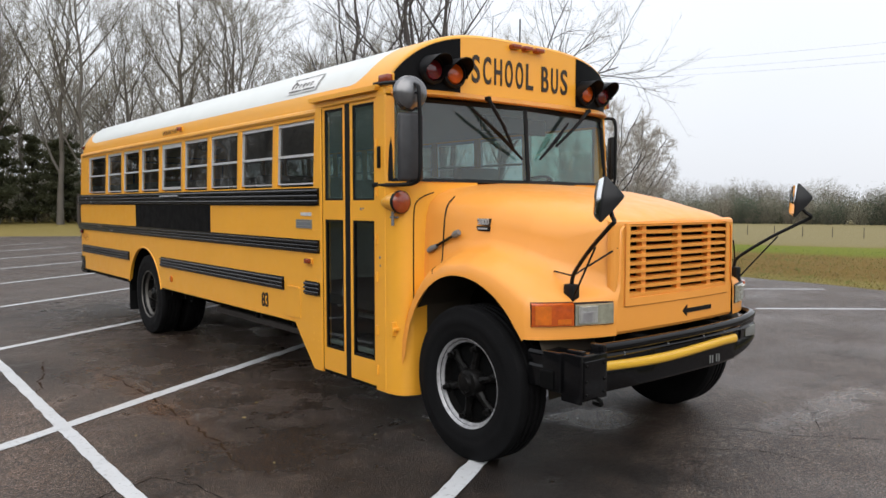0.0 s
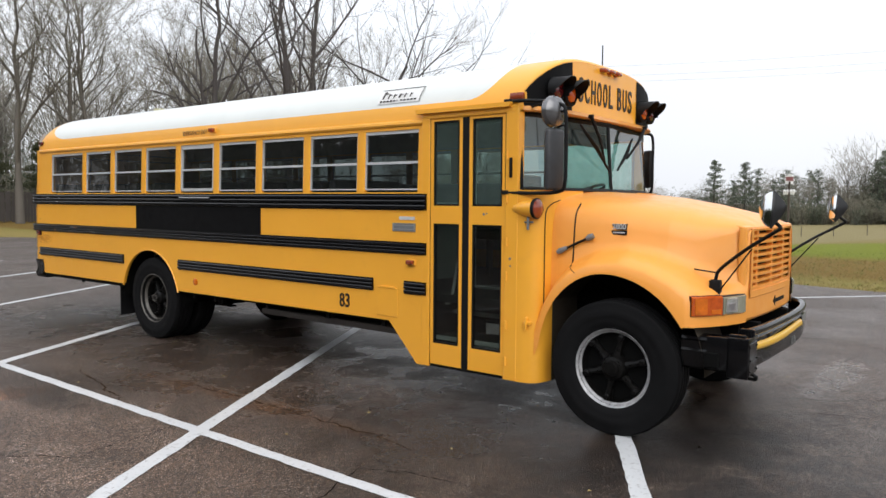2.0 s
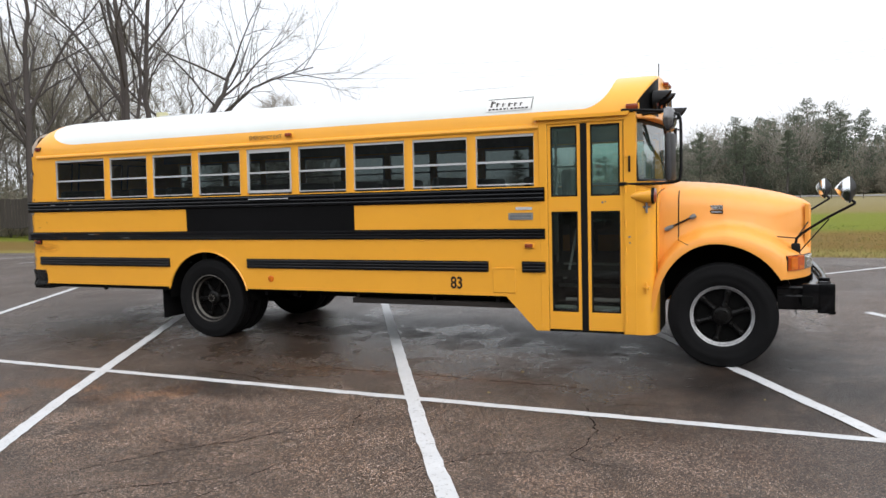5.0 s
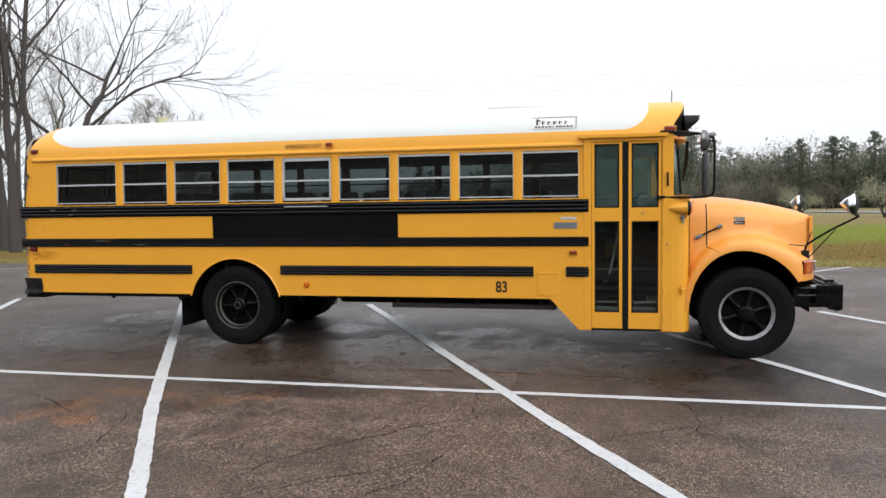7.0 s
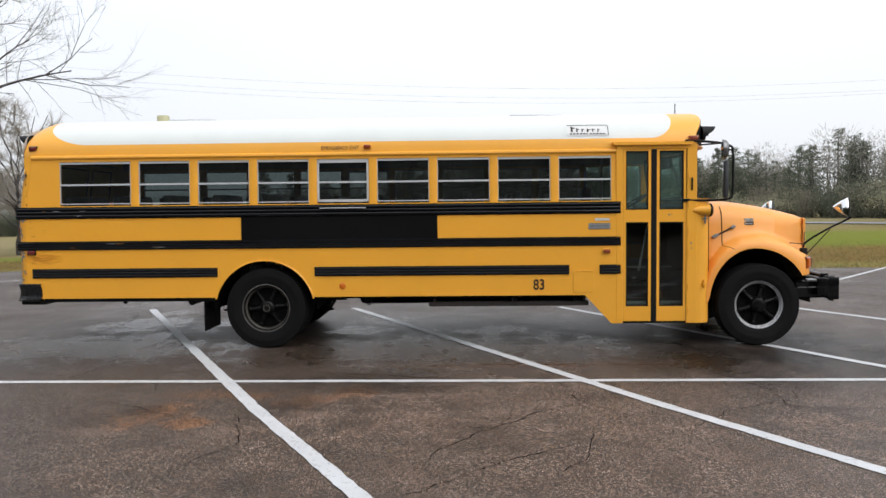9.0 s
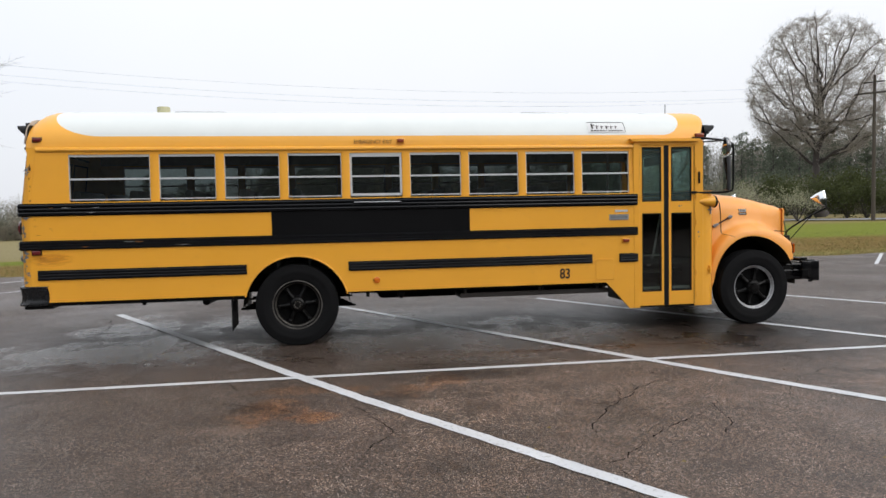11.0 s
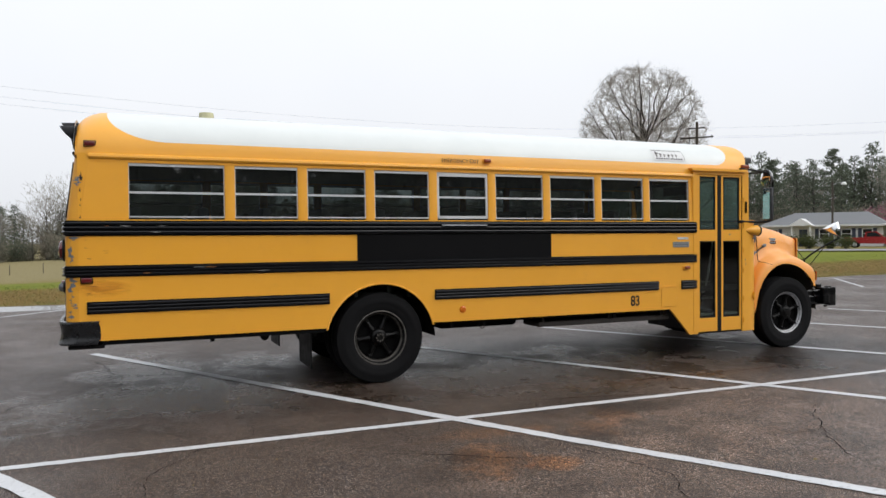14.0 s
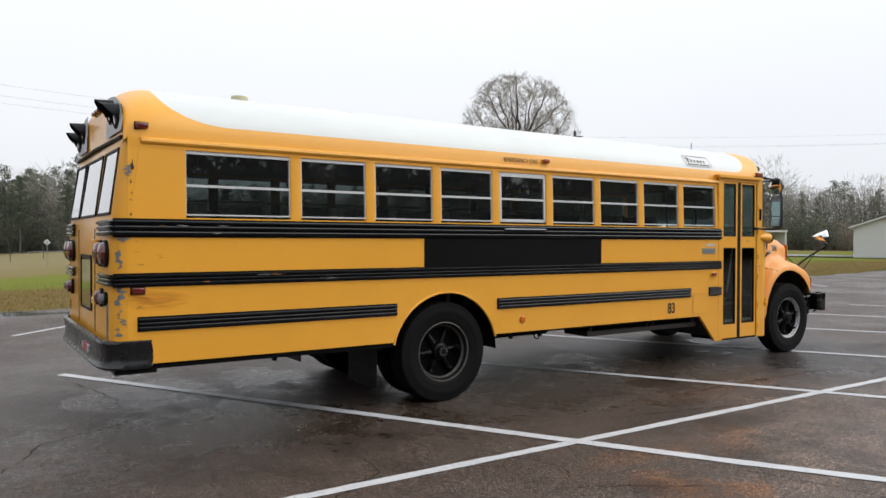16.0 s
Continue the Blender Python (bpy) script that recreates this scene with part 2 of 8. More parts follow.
# roof paint: white above a rounded boundary, yellow below and at both ends
def roof_paint():
    m, nt, p, _ = nodes_of("white_and_yellow_roof_paint")
    tc = nt.nodes.new("ShaderNodeTexCoord")
    sp = nt.nodes.new("ShaderNodeSeparateXYZ")
    nt.links.new(tc.outputs["Object"], sp.inputs[0])
    f, z = sp.outputs["X"], sp.outputs["Z"]
    up = math_node(nt, "SUBTRACT", z, ROOF_LINE)
    # how far from either end, widening the yellow towards the lower edge
    def end(pos, sign, reach):
        d = math_node(nt, "MULTIPLY", math_node(nt, "SUBTRACT", f, pos), sign)
        a = math_node(nt, "POWER", math_node(nt, "DIVIDE", math_node(nt, "MAXIMUM", math_node(nt, "SUBTRACT", reach, d), 0.0), reach), 2.0)
        b = math_node(nt, "POWER", math_node(nt, "DIVIDE", math_node(nt, "MAXIMUM", math_node(nt, "SUBTRACT", 0.30, up), 0.0), 0.30), 2.0)
        inside = math_node(nt, "LESS_THAN", math_node(nt, "ADD", a, b), 1.0)
        return math_node(nt, "MULTIPLY", inside, math_node(nt, "GREATER_THAN", d, 0.0))
    white = math_node(nt, "MULTIPLY", math_node(nt, "MULTIPLY", end(WHITE_FRONT, -1.0, 0.30), end(WHITE_REAR, 1.0, 0.58)), math_node(nt, "GREATER_THAN", up, 0.0))
    v = coords(nt)
    stain = noise_tex(nt, v, 2.0, 6, 0.65)
    w = mix(nt, stain, (0.60, 0.63, 0.61), (0.71, 0.73, 0.71))
    y = mix(nt, stain, tuple(x * 0.93 for x in YELLOW), tuple(x * 1.05 for x in YELLOW))
    nt.links.new(mix(nt, white, y, w), p.inputs["Base Color"])
    p.inputs["Roughness"].default_value = 0.4
    p.inputs["Coat Weight"].default_value = 0.2
    nt.links.new(bump(nt, noise_tex(nt, v, 1.8, 2), 0.04, 0.02), p.inputs["Normal"])
    return m


ROOF_LINE, WHITE_FRONT, WHITE_REAR = 2.614, -1.06, -9.02
M_ROOF = roof_paint()


def spot(nt, v, x, y, rx, ry, wob, edge=0.35):
    """Mask of a ragged patch or stain on the ground: 1 inside, 0 outside."""
    d = nt.nodes.new("ShaderNodeVectorMath")
    d.operation = "SUBTRACT"
    nt.links.new(v, d.inputs[0])
    d.inputs[1].default_value = (x, y, 0)
    k = nt.nodes.new("ShaderNodeVectorMath")
    k.operation = "MULTIPLY"
    nt.links.new(d.outputs[0], k.inputs[0])
    k.inputs[1].default_value = (1 / rx, 1 / ry, 0)
    ln = nt.nodes.new("ShaderNodeVectorMath")
    ln.operation = "LENGTH"
    nt.links.new(k.outputs[0], ln.inputs[0])
    r = math_node(nt, "ADD", ln.outputs["Value"], math_node(nt, "MULTIPLY", math_node(nt, "SUBTRACT", wob, 0.5), 3.2))
    return ramp(nt, r, [(0.35, (1, 1, 1)), (min(0.99, 0.65 + edge), (0, 0, 0))])


def asphalt_material():
    """Old damp asphalt: brown-grey, stone chips, fine cracks, oil and rust stains, wet patches."""
    m, nt, p, _ = nodes_of("damp_worn_asphalt")
    v = world_coords(nt)
    big = noise_tex(nt, v, 0.35, 5, 0.6)
    mid = noise_tex(nt, v, 2.4, 6, 0.62)
    wob = noise_tex(nt, v, 1.9, 7, 0.68)
    base = ramp(nt, big, [(0.30, (0.0260, 0.0160, 0.0098)), (0.50, (0.0360, 0.0232, 0.0155)), (0.72, (0.0460, 0.0330, 0.0255))])
    base = mix(nt, ramp(nt, mid, [(0.35, (0, 0, 0)), (0.7, (0.6, 0.6, 0.6))]), base, (0.040, 0.0275, 0.0185))
    # stone chips of two sizes, each with its own tone
    speck = None
    for scale, dark, light in ((170.0, 0.18, 2.2), (84.0, 0.32, 1.9)):
        c = add(nt, "ShaderNodeTexVoronoi", Scale=scale)
        nt.links.new(v, c.inputs["Vector"])
        sp = nt.nodes.new("ShaderNodeSeparateColor")
        nt.links.new(c.outputs["Color"], sp.inputs[0])
        tone = ramp(nt, sp.outputs[0], [(0.0, (dark,) * 3), (0.6, (1.0,) * 3), (1.0, (light,) * 3)])
        base = mix(nt, 1.0, base, tone, "MULTIPLY")
        pale = math_node(nt, "MULTIPLY", math_node(nt, "GREATER_THAN", sp.outputs[1], 0.80), math_node(nt, "LESS_THAN", c.outputs["Distance"], 0.36))
        base = mix(nt, math_node(nt, "MULTIPLY", pale, ramp(nt, mid, [(0.35, (0.35,) * 3), (0.65, (0.90,) * 3)])), base, (0.27, 0.225, 0.185))
        speck = c.outputs["Distance"] if speck is None else math_node(nt, "ADD", speck, c.outputs["Distance"])
    # hairline cracks: wandering cell borders
    warp = nt.nodes.new("ShaderNodeMix")
    warp.data_type = "VECTOR"
    warp.inputs[0].default_value = 0.22
    nz = add(nt, "ShaderNodeTexNoise", Scale=1.7, Detail=6.0)
    nt.links.new(v, nz.inputs["Vector"])
    nt.links.new(v, warp.inputs[4])
    nt.links.new(nz.outputs["Color"], warp.inputs[5])
    cr = nt.nodes.new("ShaderNodeTexVoronoi")
    cr.feature = "DISTANCE_TO_EDGE"
    cr.inputs["Scale"].default_value = 0.62
    nt.links.new(warp.outputs[1], cr.inputs["Vector"])
    line = ramp(nt, cr.outputs["Distance"], [(0.0, (1, 1, 1)), (0.006, (0, 0, 0))])
    keep = ramp(nt, noise_tex(nt, v, 0.55, 4), [(0.52, (0, 0, 0)), (0.60, (1, 1, 1))])
    crack = math_node(nt, "MULTIPLY", line, keep)
    base = mix(nt, math_node(nt, "MULTIPLY", crack, 0.7), base, (0.010, 0.008, 0.006))
    # dark damp blotches, then oil and rust stains where they lie
    blotch = ramp(nt, noise_tex(nt, v, 0.95, 6, 0.6), [(0.58, (0, 0, 0)), (0.72, (0.7, 0.7, 0.7))])
    base = mix(nt, blotch, base, mix(nt, 1.0, base, (0.50, 0.47, 0.44), "MULTIPLY"))
    # paler stretches, the largest of them drier
    for x, y, rx, ry, k in ((-0.9, 6.2, 2.7, 4.0, 0.70), (-1.8, 5.4, 1.8, 2.6, 0.4), (-0.9, 9.6, 1.5, 1.6, 0.45), (-0.5, 3.4, 1.6, 1.3, 0.40), (0.6, 6.6, 1.3, 1.9, 0.55), (0.6, 3.6, 0.9, 0.9, 0.45), (0.0, 8.2, 0.9, 0.8, 0.55), (6.8, 1.6, 2.6, 1.7, 0.45)):
        base = mix(nt, math_node(nt, "MULTIPLY", spot(nt, v, x, y, rx, ry, wob), k), base, mix(nt, 1.0, base, (1.55, 1.52, 1.50), "MULTIPLY"))
    for x, y, rx, ry, k in ((0.12, 9.95, 0.42, 0.34, 0.95), (0.9, 8.35, 0.45, 0.25, 0.6), (-0.15, 9.65, 0.26, 0.22, 0.9), (2.07, 6.2, 0.20, 2.3, 0.5), (0.75, 9.7, 0.22, 0.7, 0.6), (0.5, 8.8, 0.3, 0.25, 0.6)):
        base = mix(nt, math_node(nt, "MULTIPLY", spot(nt, v, x, y, rx, ry, wob), 0.8 * k), base, mix(nt, 1.0, base, (1.75, 1.02, 0.42), "MULTIPLY"))
    # oil spots, then the bus's dark reflection painted along its door side
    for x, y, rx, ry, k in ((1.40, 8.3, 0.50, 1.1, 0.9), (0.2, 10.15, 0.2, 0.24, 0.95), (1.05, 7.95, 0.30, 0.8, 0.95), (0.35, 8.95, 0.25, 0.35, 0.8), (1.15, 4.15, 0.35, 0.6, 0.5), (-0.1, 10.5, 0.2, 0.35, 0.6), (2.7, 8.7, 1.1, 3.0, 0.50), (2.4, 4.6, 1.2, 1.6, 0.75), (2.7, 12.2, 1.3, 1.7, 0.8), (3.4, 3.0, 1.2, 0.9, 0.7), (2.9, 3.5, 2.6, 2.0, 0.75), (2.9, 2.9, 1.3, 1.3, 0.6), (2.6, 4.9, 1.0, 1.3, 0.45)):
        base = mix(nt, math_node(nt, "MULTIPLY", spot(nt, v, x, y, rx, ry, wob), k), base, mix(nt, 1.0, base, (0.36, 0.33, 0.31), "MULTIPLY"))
    base = mix(nt, 1.0, base, (1.48, 1.49, 1.58), "MULTIPLY")
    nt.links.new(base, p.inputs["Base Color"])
    rough = ramp(nt, noise_tex(nt, v, 0.42, 5, 0.62), [(0.36, (0.36,) * 3), (0.52, (0.49,) * 3), (0.70, (0.62,) * 3)])
    flat = None
    for x, y, rx, ry in ((4.7, 3.7, 0.55, 0.5), (4.6, 8.9, 0.8, 0.7), (5.3, 10.9, 0.9, 0.8), (4.4, 6.9, 0.7, 0.8), (5.6, 8.5, 0.7, 0.6), (5.3, 12.3, 1.6, 0.9), (3.9, 11.6, 1.0, 0.5), (6.4, 2.6, 1.3, 0.25), (2.3, 4.6, 0.9, 0.8), (3.0, 7.6, 1.7, 4.4), (3.2, 12.0, 1.4, 2.4)):
        q = spot(nt, v, x, y, rx, ry, wob, 0.2)
        flat = q if flat is None else math_node(nt, "MAXIMUM", flat, q)
    rough = mix(nt, flat, rough, (0.205, 0.205, 0.205))
    nt.links.new(rough, p.inputs["Roughness"])
    p.inputs["Specular IOR Level"].default_value = 0.38
    h = math_node(nt, "ADD", math_node(nt, "MULTIPLY", speck, 0.45), noise_tex(nt, v, 60.0, 4, 0.7))
    h = math_node(nt, "SUBTRACT", h, math_node(nt, "MULTIPLY", crack, 1.2))
    h = math_node(nt, "MULTIPLY", h, math_node(nt, "SUBTRACT", 1.0, math_node(nt, "MULTIPLY", flat, 0.42)))
    nt.links.new(bump(nt, h, 0.95, 0.009), p.inputs["Normal"])
    return m


def grass_ground_material():
    m, nt, p, _ = nodes_of("winter_grass_ground")
    v = world_coords(nt)
    geo = nt.nodes.new("ShaderNodeNewGeometry")
    sp = nt.nodes.new("ShaderNodeSeparateXYZ")
    nt.links.new(geo.outputs["Position"], sp.inputs[0])
    wob = math_node(nt, "MULTIPLY", noise_tex(nt, v, 0.06, 5), 6.0)
    x = math_node(nt, "ADD", sp.outputs["X"], math_node(nt, "SUBTRACT", wob, 3.0))
    t = math_node(nt, "DIVIDE", math_node(nt, "SUBTRACT", x, 14.0), 80.0, True)
    band = ramp(nt, t, [(0.012, (0.25, 0.195, 0.065)), (0.035, (0.22, 0.185, 0.055)), (0.055, (0.165, 0.100, 0.026)), (0.145, (0.175, 0.108, 0.030)),
                        (0.185, (0.150, 0.185, 0.018)), (0.38, (0.160, 0.190, 0.022)), (0.47, (0.22, 0.175, 0.070)), (0.9, (0.25, 0.21, 0.11))])
    patch = noise_tex(nt, v, 0.9, 6, 0.65)
    c = mix(nt, ramp(nt, patch, [(0.4, (0.0,) * 3), (0.8, (0.30,) * 3)]), band, (0.20, 0.15, 0.05))
    fine = noise_tex(nt, v, 9.0, 6, 0.7)
    c = mix(nt, ramp(nt, fine, [(0.35, (0.45,) * 3), (0.65, (0.0,) * 3)]), c, (0.075, 0.065, 0.02))
    nt.links.new(c, p.inputs["Base Color"])
    p.inputs["Roughness"].default_value, p.inputs["Specular IOR Level"].default_value = 0.9, 0.08
    nt.links.new(bump(nt, fine, 0.8, 0.05), p.inputs["Normal"])
    return m


def line_material():
    m, nt, p, _ = nodes_of("worn_white_road_paint")
    v = world_coords(nt)
    n1, n2 = noise_tex(nt, v, 26.0, 6, 0.7), noise_tex(nt, v, 3.0, 4)
    c = mix(nt, n2, (0.42, 0.43, 0.44), (0.60, 0.61, 0.62))
    c = mix(nt, ramp(nt, n1, [(0.56, (0,) * 3), (0.72, (0.8,) * 3)]), c, (0.10, 0.09, 0.08))
    nt.links.new(c, p.inputs["Base Color"])
    p.inputs["Roughness"].default_value = 0.5
    return m


M_ASPHALT, M_GRASS, M_LINE = asphalt_material(), grass_ground_material(), line_material()
# far bark and twigs: mist painted in as a paler, greyer base colour
M_FARBARK = simple("hazy_pale_grey_bark", (0.120, 0.107, 0.092), 0.9, vary=0.3, scale=2)
M_FARTWIG = foliage("hazy_grey_brown_twigs", (0.30, 0.28, 0.24), 0.25, 0.2)
M_BARK = simple("grey_brown_bark", (0.058, 0.049, 0.047), 0.9, vary=0.4, scale=5, bumps=0.3)
M_TWIG = foliage("fine_grey_twigs", (0.25, 0.23, 0.185), 0.25, 0.5)
M_PALETWIG = foliage("pale_grey_twigs", (0.46, 0.42, 0.37), 0.2, 0.5)
M_BUD = foliage("olive_spring_buds", (0.215, 0.20, 0.080), 0.3, 0.5)
# needles lightened, the distance haze put into their colour
M_NEEDLE = foliage("hazy_pine_needles", (0.118, 0.138, 0.098), 0.35, 0.4)
M_EVERGREEN = foliage("dark_evergreen_foliage", (0.098, 0.104, 0.060), 0.35, 0.4)
# undergrowth and thicket paled too, with haze mixed into the base colour
M_SHRUB = foliage("hazy_brown_grey_undergrowth", (0.29, 0.26, 0.205), 0.3, 0.3)
M_THICKET = foliage("hazy_green_grey_thicket", (0.255, 0.245, 0.185), 0.3, 0.15)
M_LEAF = foliage("dull_olive_leaves", (0.082, 0.096, 0.036), 0.35, 0.6)
M_REDBUD = foliage("pink_blossom", (0.42, 0.12, 0.22), 0.3, 1.0)
M_WHITEBUD = foliage("white_blossom", (0.36, 0.36, 0.24), 0.3, 1.0)
M_ROAD = simple("pale_road_surface", (0.21, 0.205, 0.20), 0.7, vary=0.1, scale=1)
M_WHITEWALL = simple("white_painted_brick", (0.58, 0.58, 0.57), 0.6, vary=0.06, scale=3)
M_RUSTSTAIN = simple("rust_brown_scuff", (0.22, 0.085, 0.020), 0.6, vary=0.5, scale=20)
M_ROOFING = simple("grey_shingles", (0.15, 0.155, 0.16), 0.85, vary=0.25, scale=6, bumps=0.3)
M_TRIM = simple("white_trim", (0.70, 0.70, 0.69), 0.5, vary=0.05)
M_DARKTRIM = simple("dark_blue_trim", (0.03, 0.04, 0.07), 0.5)
M_WINDARK = simple("dark_house_glass", (0.02, 0.022, 0.025), 0.06, coat=1.0)
M_FENCEWOOD = simple("dark_weathered_boards", (0.045, 0.038, 0.034), 0.85, vary=0.45, scale=3, bumps=0.2)
M_PALEROOF = simple("pale_metal_roofing", (0.50, 0.54, 0.58), 0.5, vary=0.06, scale=2)
M_REDCAR = simple("red_car_paint", (0.30, 0.016, 0.020), 0.25, vary=0.08, coat=0.8)
M_TIMBER = simple("weathered_pole_timber", (0.070, 0.056, 0.045), 0.9, vary=0.3, scale=8, bumps=0.3)
M_WATER = simple("shallow_water", (0.03, 0.028, 0.025), 0.04, vary=0.2, scale=2, sheen=0.6)
M_CRACK = simple("dark_crack_fill", (0.009, 0.0075, 0.006), 0.9, vary=0.4, sheen=0.1)
M_PALECRACK = simple("dusty_crack_fill", (0.16, 0.14, 0.12), 0.8, vary=0.6, scale=30)
M_RUSTCRACK = simple("rusty_crack_fill", (0.035, 0.019, 0.008), 0.9, vary=0.5, sheen=0.1)
M_AZALEA = simple("red_pink_blossom", (0.42, 0.045, 0.085), 0.8, vary=0.4, scale=3)
M_STRAW = simple("straw_grass", (0.21, 0.155, 0.055), 0.8, vary=0.3, scale=1.0)
M_EXIT = simple("faded_brown_lettering", (0.13, 0.060, 0.018), 0.5)
M_WELL = simple("road_grimed_wheel_well", (0.035, 0.026, 0.016), 0.8, vary=0.6, scale=7, bumps=0.2)
M_SHELL = simple("satin_black_plastic", (0.008, 0.008, 0.009), 0.3, vary=0.3, scale=6)
M_LETTER = simple("worn_black_lettering", (0.022, 0.014, 0.008), 0.5, vary=0.7, scale=60)
M_RUSTSMEAR = simple("thin_rust_smear", (0.50, 0.205, 0.022), 0.5, vary=0.35, scale=30)
M_VISOR = paint("rust_stained_yellow_paint", (0.60, 0.235, 0.022), dirt=(0.13, 0.045, 0.012), amount=0.7, rough=0.5)
M_BLADE = simple("green_grass_blades", (0.10, 0.14, 0.025), 0.8, vary=0.3, scale=1.0)


# ---- mesh tools ----
def finish(bm, name, smooth=35):
    bmesh.ops.recalc_face_normals(bm, faces=bm.faces)
    me = bpy.data.meshes.new(name)
    bm.to_mesh(me)
    bm.free()
    if smooth:
        me.polygons.foreach_set("use_smooth", [True] * len(me.polygons))
        me.set_sharp_from_angle(angle=radians(smooth))
    return me


def part(name, bm, material, parent=None, label="", smooth=35):
    ob = new(name, finish(bm, name, smooth) if isinstance(bm, bmesh.types.BMesh) else bm)
    if not ob.data.materials:
        ob.data.materials.append(material)
    ob.parent = parent
    if label:
        ob["label"] = label
    return ob


def thing(name, label, category, m=None, group="", kind=""):
    ob = new(name)
    ob.empty_display_size = 0.3
    if m is not None:
        ob.matrix_basis = m
    return tagged(ob, label, category, group, kind)


def box(bm, x0, x1, y0, y1, z0, z1, bevel=0.0, seg=1):
    g = bmesh.ops.create_cube(bm, size=1.0)
    for v in g["verts"]:
        v.co = Vector(((x0 + x1) / 2 + v.co.x * (x1 - x0), (y0 + y1) / 2 + v.co.y * (y1 - y0), (z0 + z1) / 2 + v.co.z * (z1 - z0)))
    if bevel:
        edges = {e for v in g["verts"] for e in v.link_edges}
        bmesh.ops.bevel(bm, geom=list(edges), offset=bevel, segments=seg, affect="EDGES", profile=0.5)
    return g["verts"]


def boxes(*specs, bevel=0.0, seg=1):
    bm = bmesh.new()
    for s in specs:
        box(bm, *s, bevel=bevel, seg=seg)
    return bm


def tube(bm, path, radius, sides=8, caps=True):
    """A pipe along a path; radius one number or one for each point."""
    pts = [Vector(p) for p in path]
    rad = radius if isinstance(radius, (list, tuple)) else [radius] * len(pts)
    rings, ref = [], None
    for i, p in enumerate(pts):
        d = (pts[min(i + 1, len(pts) - 1)] - pts[max(i - 1, 0)]).normalized()
        if ref is None:
            ref = d.orthogonal().normalized()
        ref = (ref - d * ref.dot(d)).normalized()
        side = d.cross(ref)
        rings.append([bm.verts.new(p + rad[i] * (math.cos(a) * ref + math.sin(a) * side)) for a in (2 * math.pi * k / sides for k in range(sides))])
    for a, b in zip(rings, rings[1:]):
        for k in range(sides):
            bm.faces.new((a[k], a[(k + 1) % sides], b[(k + 1) % sides], b[k]))
    if caps and sides > 2:
        bm.faces.new(rings[0][::-1])
        bm.faces.new(rings[-1])
    return bm


def pipe(path, radius, sides=8):
    return tube(bmesh.new(), path, radius, sides)


def smooth_path(points, steps=6):
    """Rounds a polyline (Catmull-Rom)."""
    p = [Vector(q) for q in points]
    p = [2 * p[0] - p[1]] + p + [2 * p[-1] - p[-2]]
    out = []
    for i in range(1, len(p) - 2):
        for k in range(steps):
            t = k / steps
            out.append(0.5 * (2 * p[i] + (p[i + 1] - p[i - 1]) * t + (2 * p[i - 1] - 5 * p[i] + 4 * p[i + 1] - p[i + 2]) * t * t
                              + (3 * p[i] - p[i - 1] - 3 * p[i + 1] + p[i + 2]) * t ** 3))
    return out + [p[-2]]


def lathe(profile, sides=40, bm=None, axis="y", at=(0, 0, 0), arc=1.0, caps=True):
    """Turns (radius, along) pairs about an axis."""
    bm = bm or bmesh.new()
    rings = []
    for r, a in profile:
        ring = []
        for k in range(sides):
            w = 2 * math.pi * k / sides * arc
            c, s = r * math.cos(w), r * math.sin(w)
            co = {"y": (c, a, s), "x": (a, c, s), "z": (c, s, a)}[axis]
            ring.append(bm.verts.new(Vector(co) + Vector(at)))
        rings.append(ring)
    for a, b in zip(rings, rings[1:]):
        for k in range(sides if arc == 1.0 else sides - 1):
            bm.faces.new((a[k], a[(k + 1) % sides], b[(k + 1) % sides], b[k]))
    if caps and profile[0][0] > 1e-6 and arc == 1.0:
        bm.faces.new(rings[0][::-1])
    if caps and profile[-1][0] > 1e-6 and arc == 1.0:
        bm.faces.new(rings[-1])
    bmesh.ops.remove_doubles(bm, verts=bm.verts, dist=1e-6)
    return bm


def grid_faces(bm, rows):
    """Quads between rows of points; all rows the same length."""
    vs = [[bm.verts.new(p) for p in row] for row in rows]
    for a, b in zip(vs, vs[1:]):
        for k in range(len(a) - 1):
            bm.faces.new((a[k], a[k + 1], b[k + 1], b[k]))
    return vs


def prism(outline, y0, y1, bm=None):
    """A closed outline in x and z, thickened along y."""
    bm = bm or bmesh.new()
    a = [bm.verts.new((x, y0, z)) for x, z in outline]
    b = [bm.verts.new((x, y1, z)) for x, z in outline]
    n = len(outline)
    bm.faces.new(a)
    bm.faces.new(b[::-1])
    for k in range(n):
        bm.faces.new((a[k], b[k], b[(k + 1) % n], a[(k + 1) % n]))
    return bm


def lerp(x, table):
    """Smooth-free interpolation in a table of (x, y)."""
    if x <= table[0][0]:
        return table[0][1]
    for (xa, ya), (xb, yb) in zip(table, table[1:]):
        if x <= xb:
            return ya + (yb - ya) * (x - xa) / (xb - xa)
    return table[-1][1]


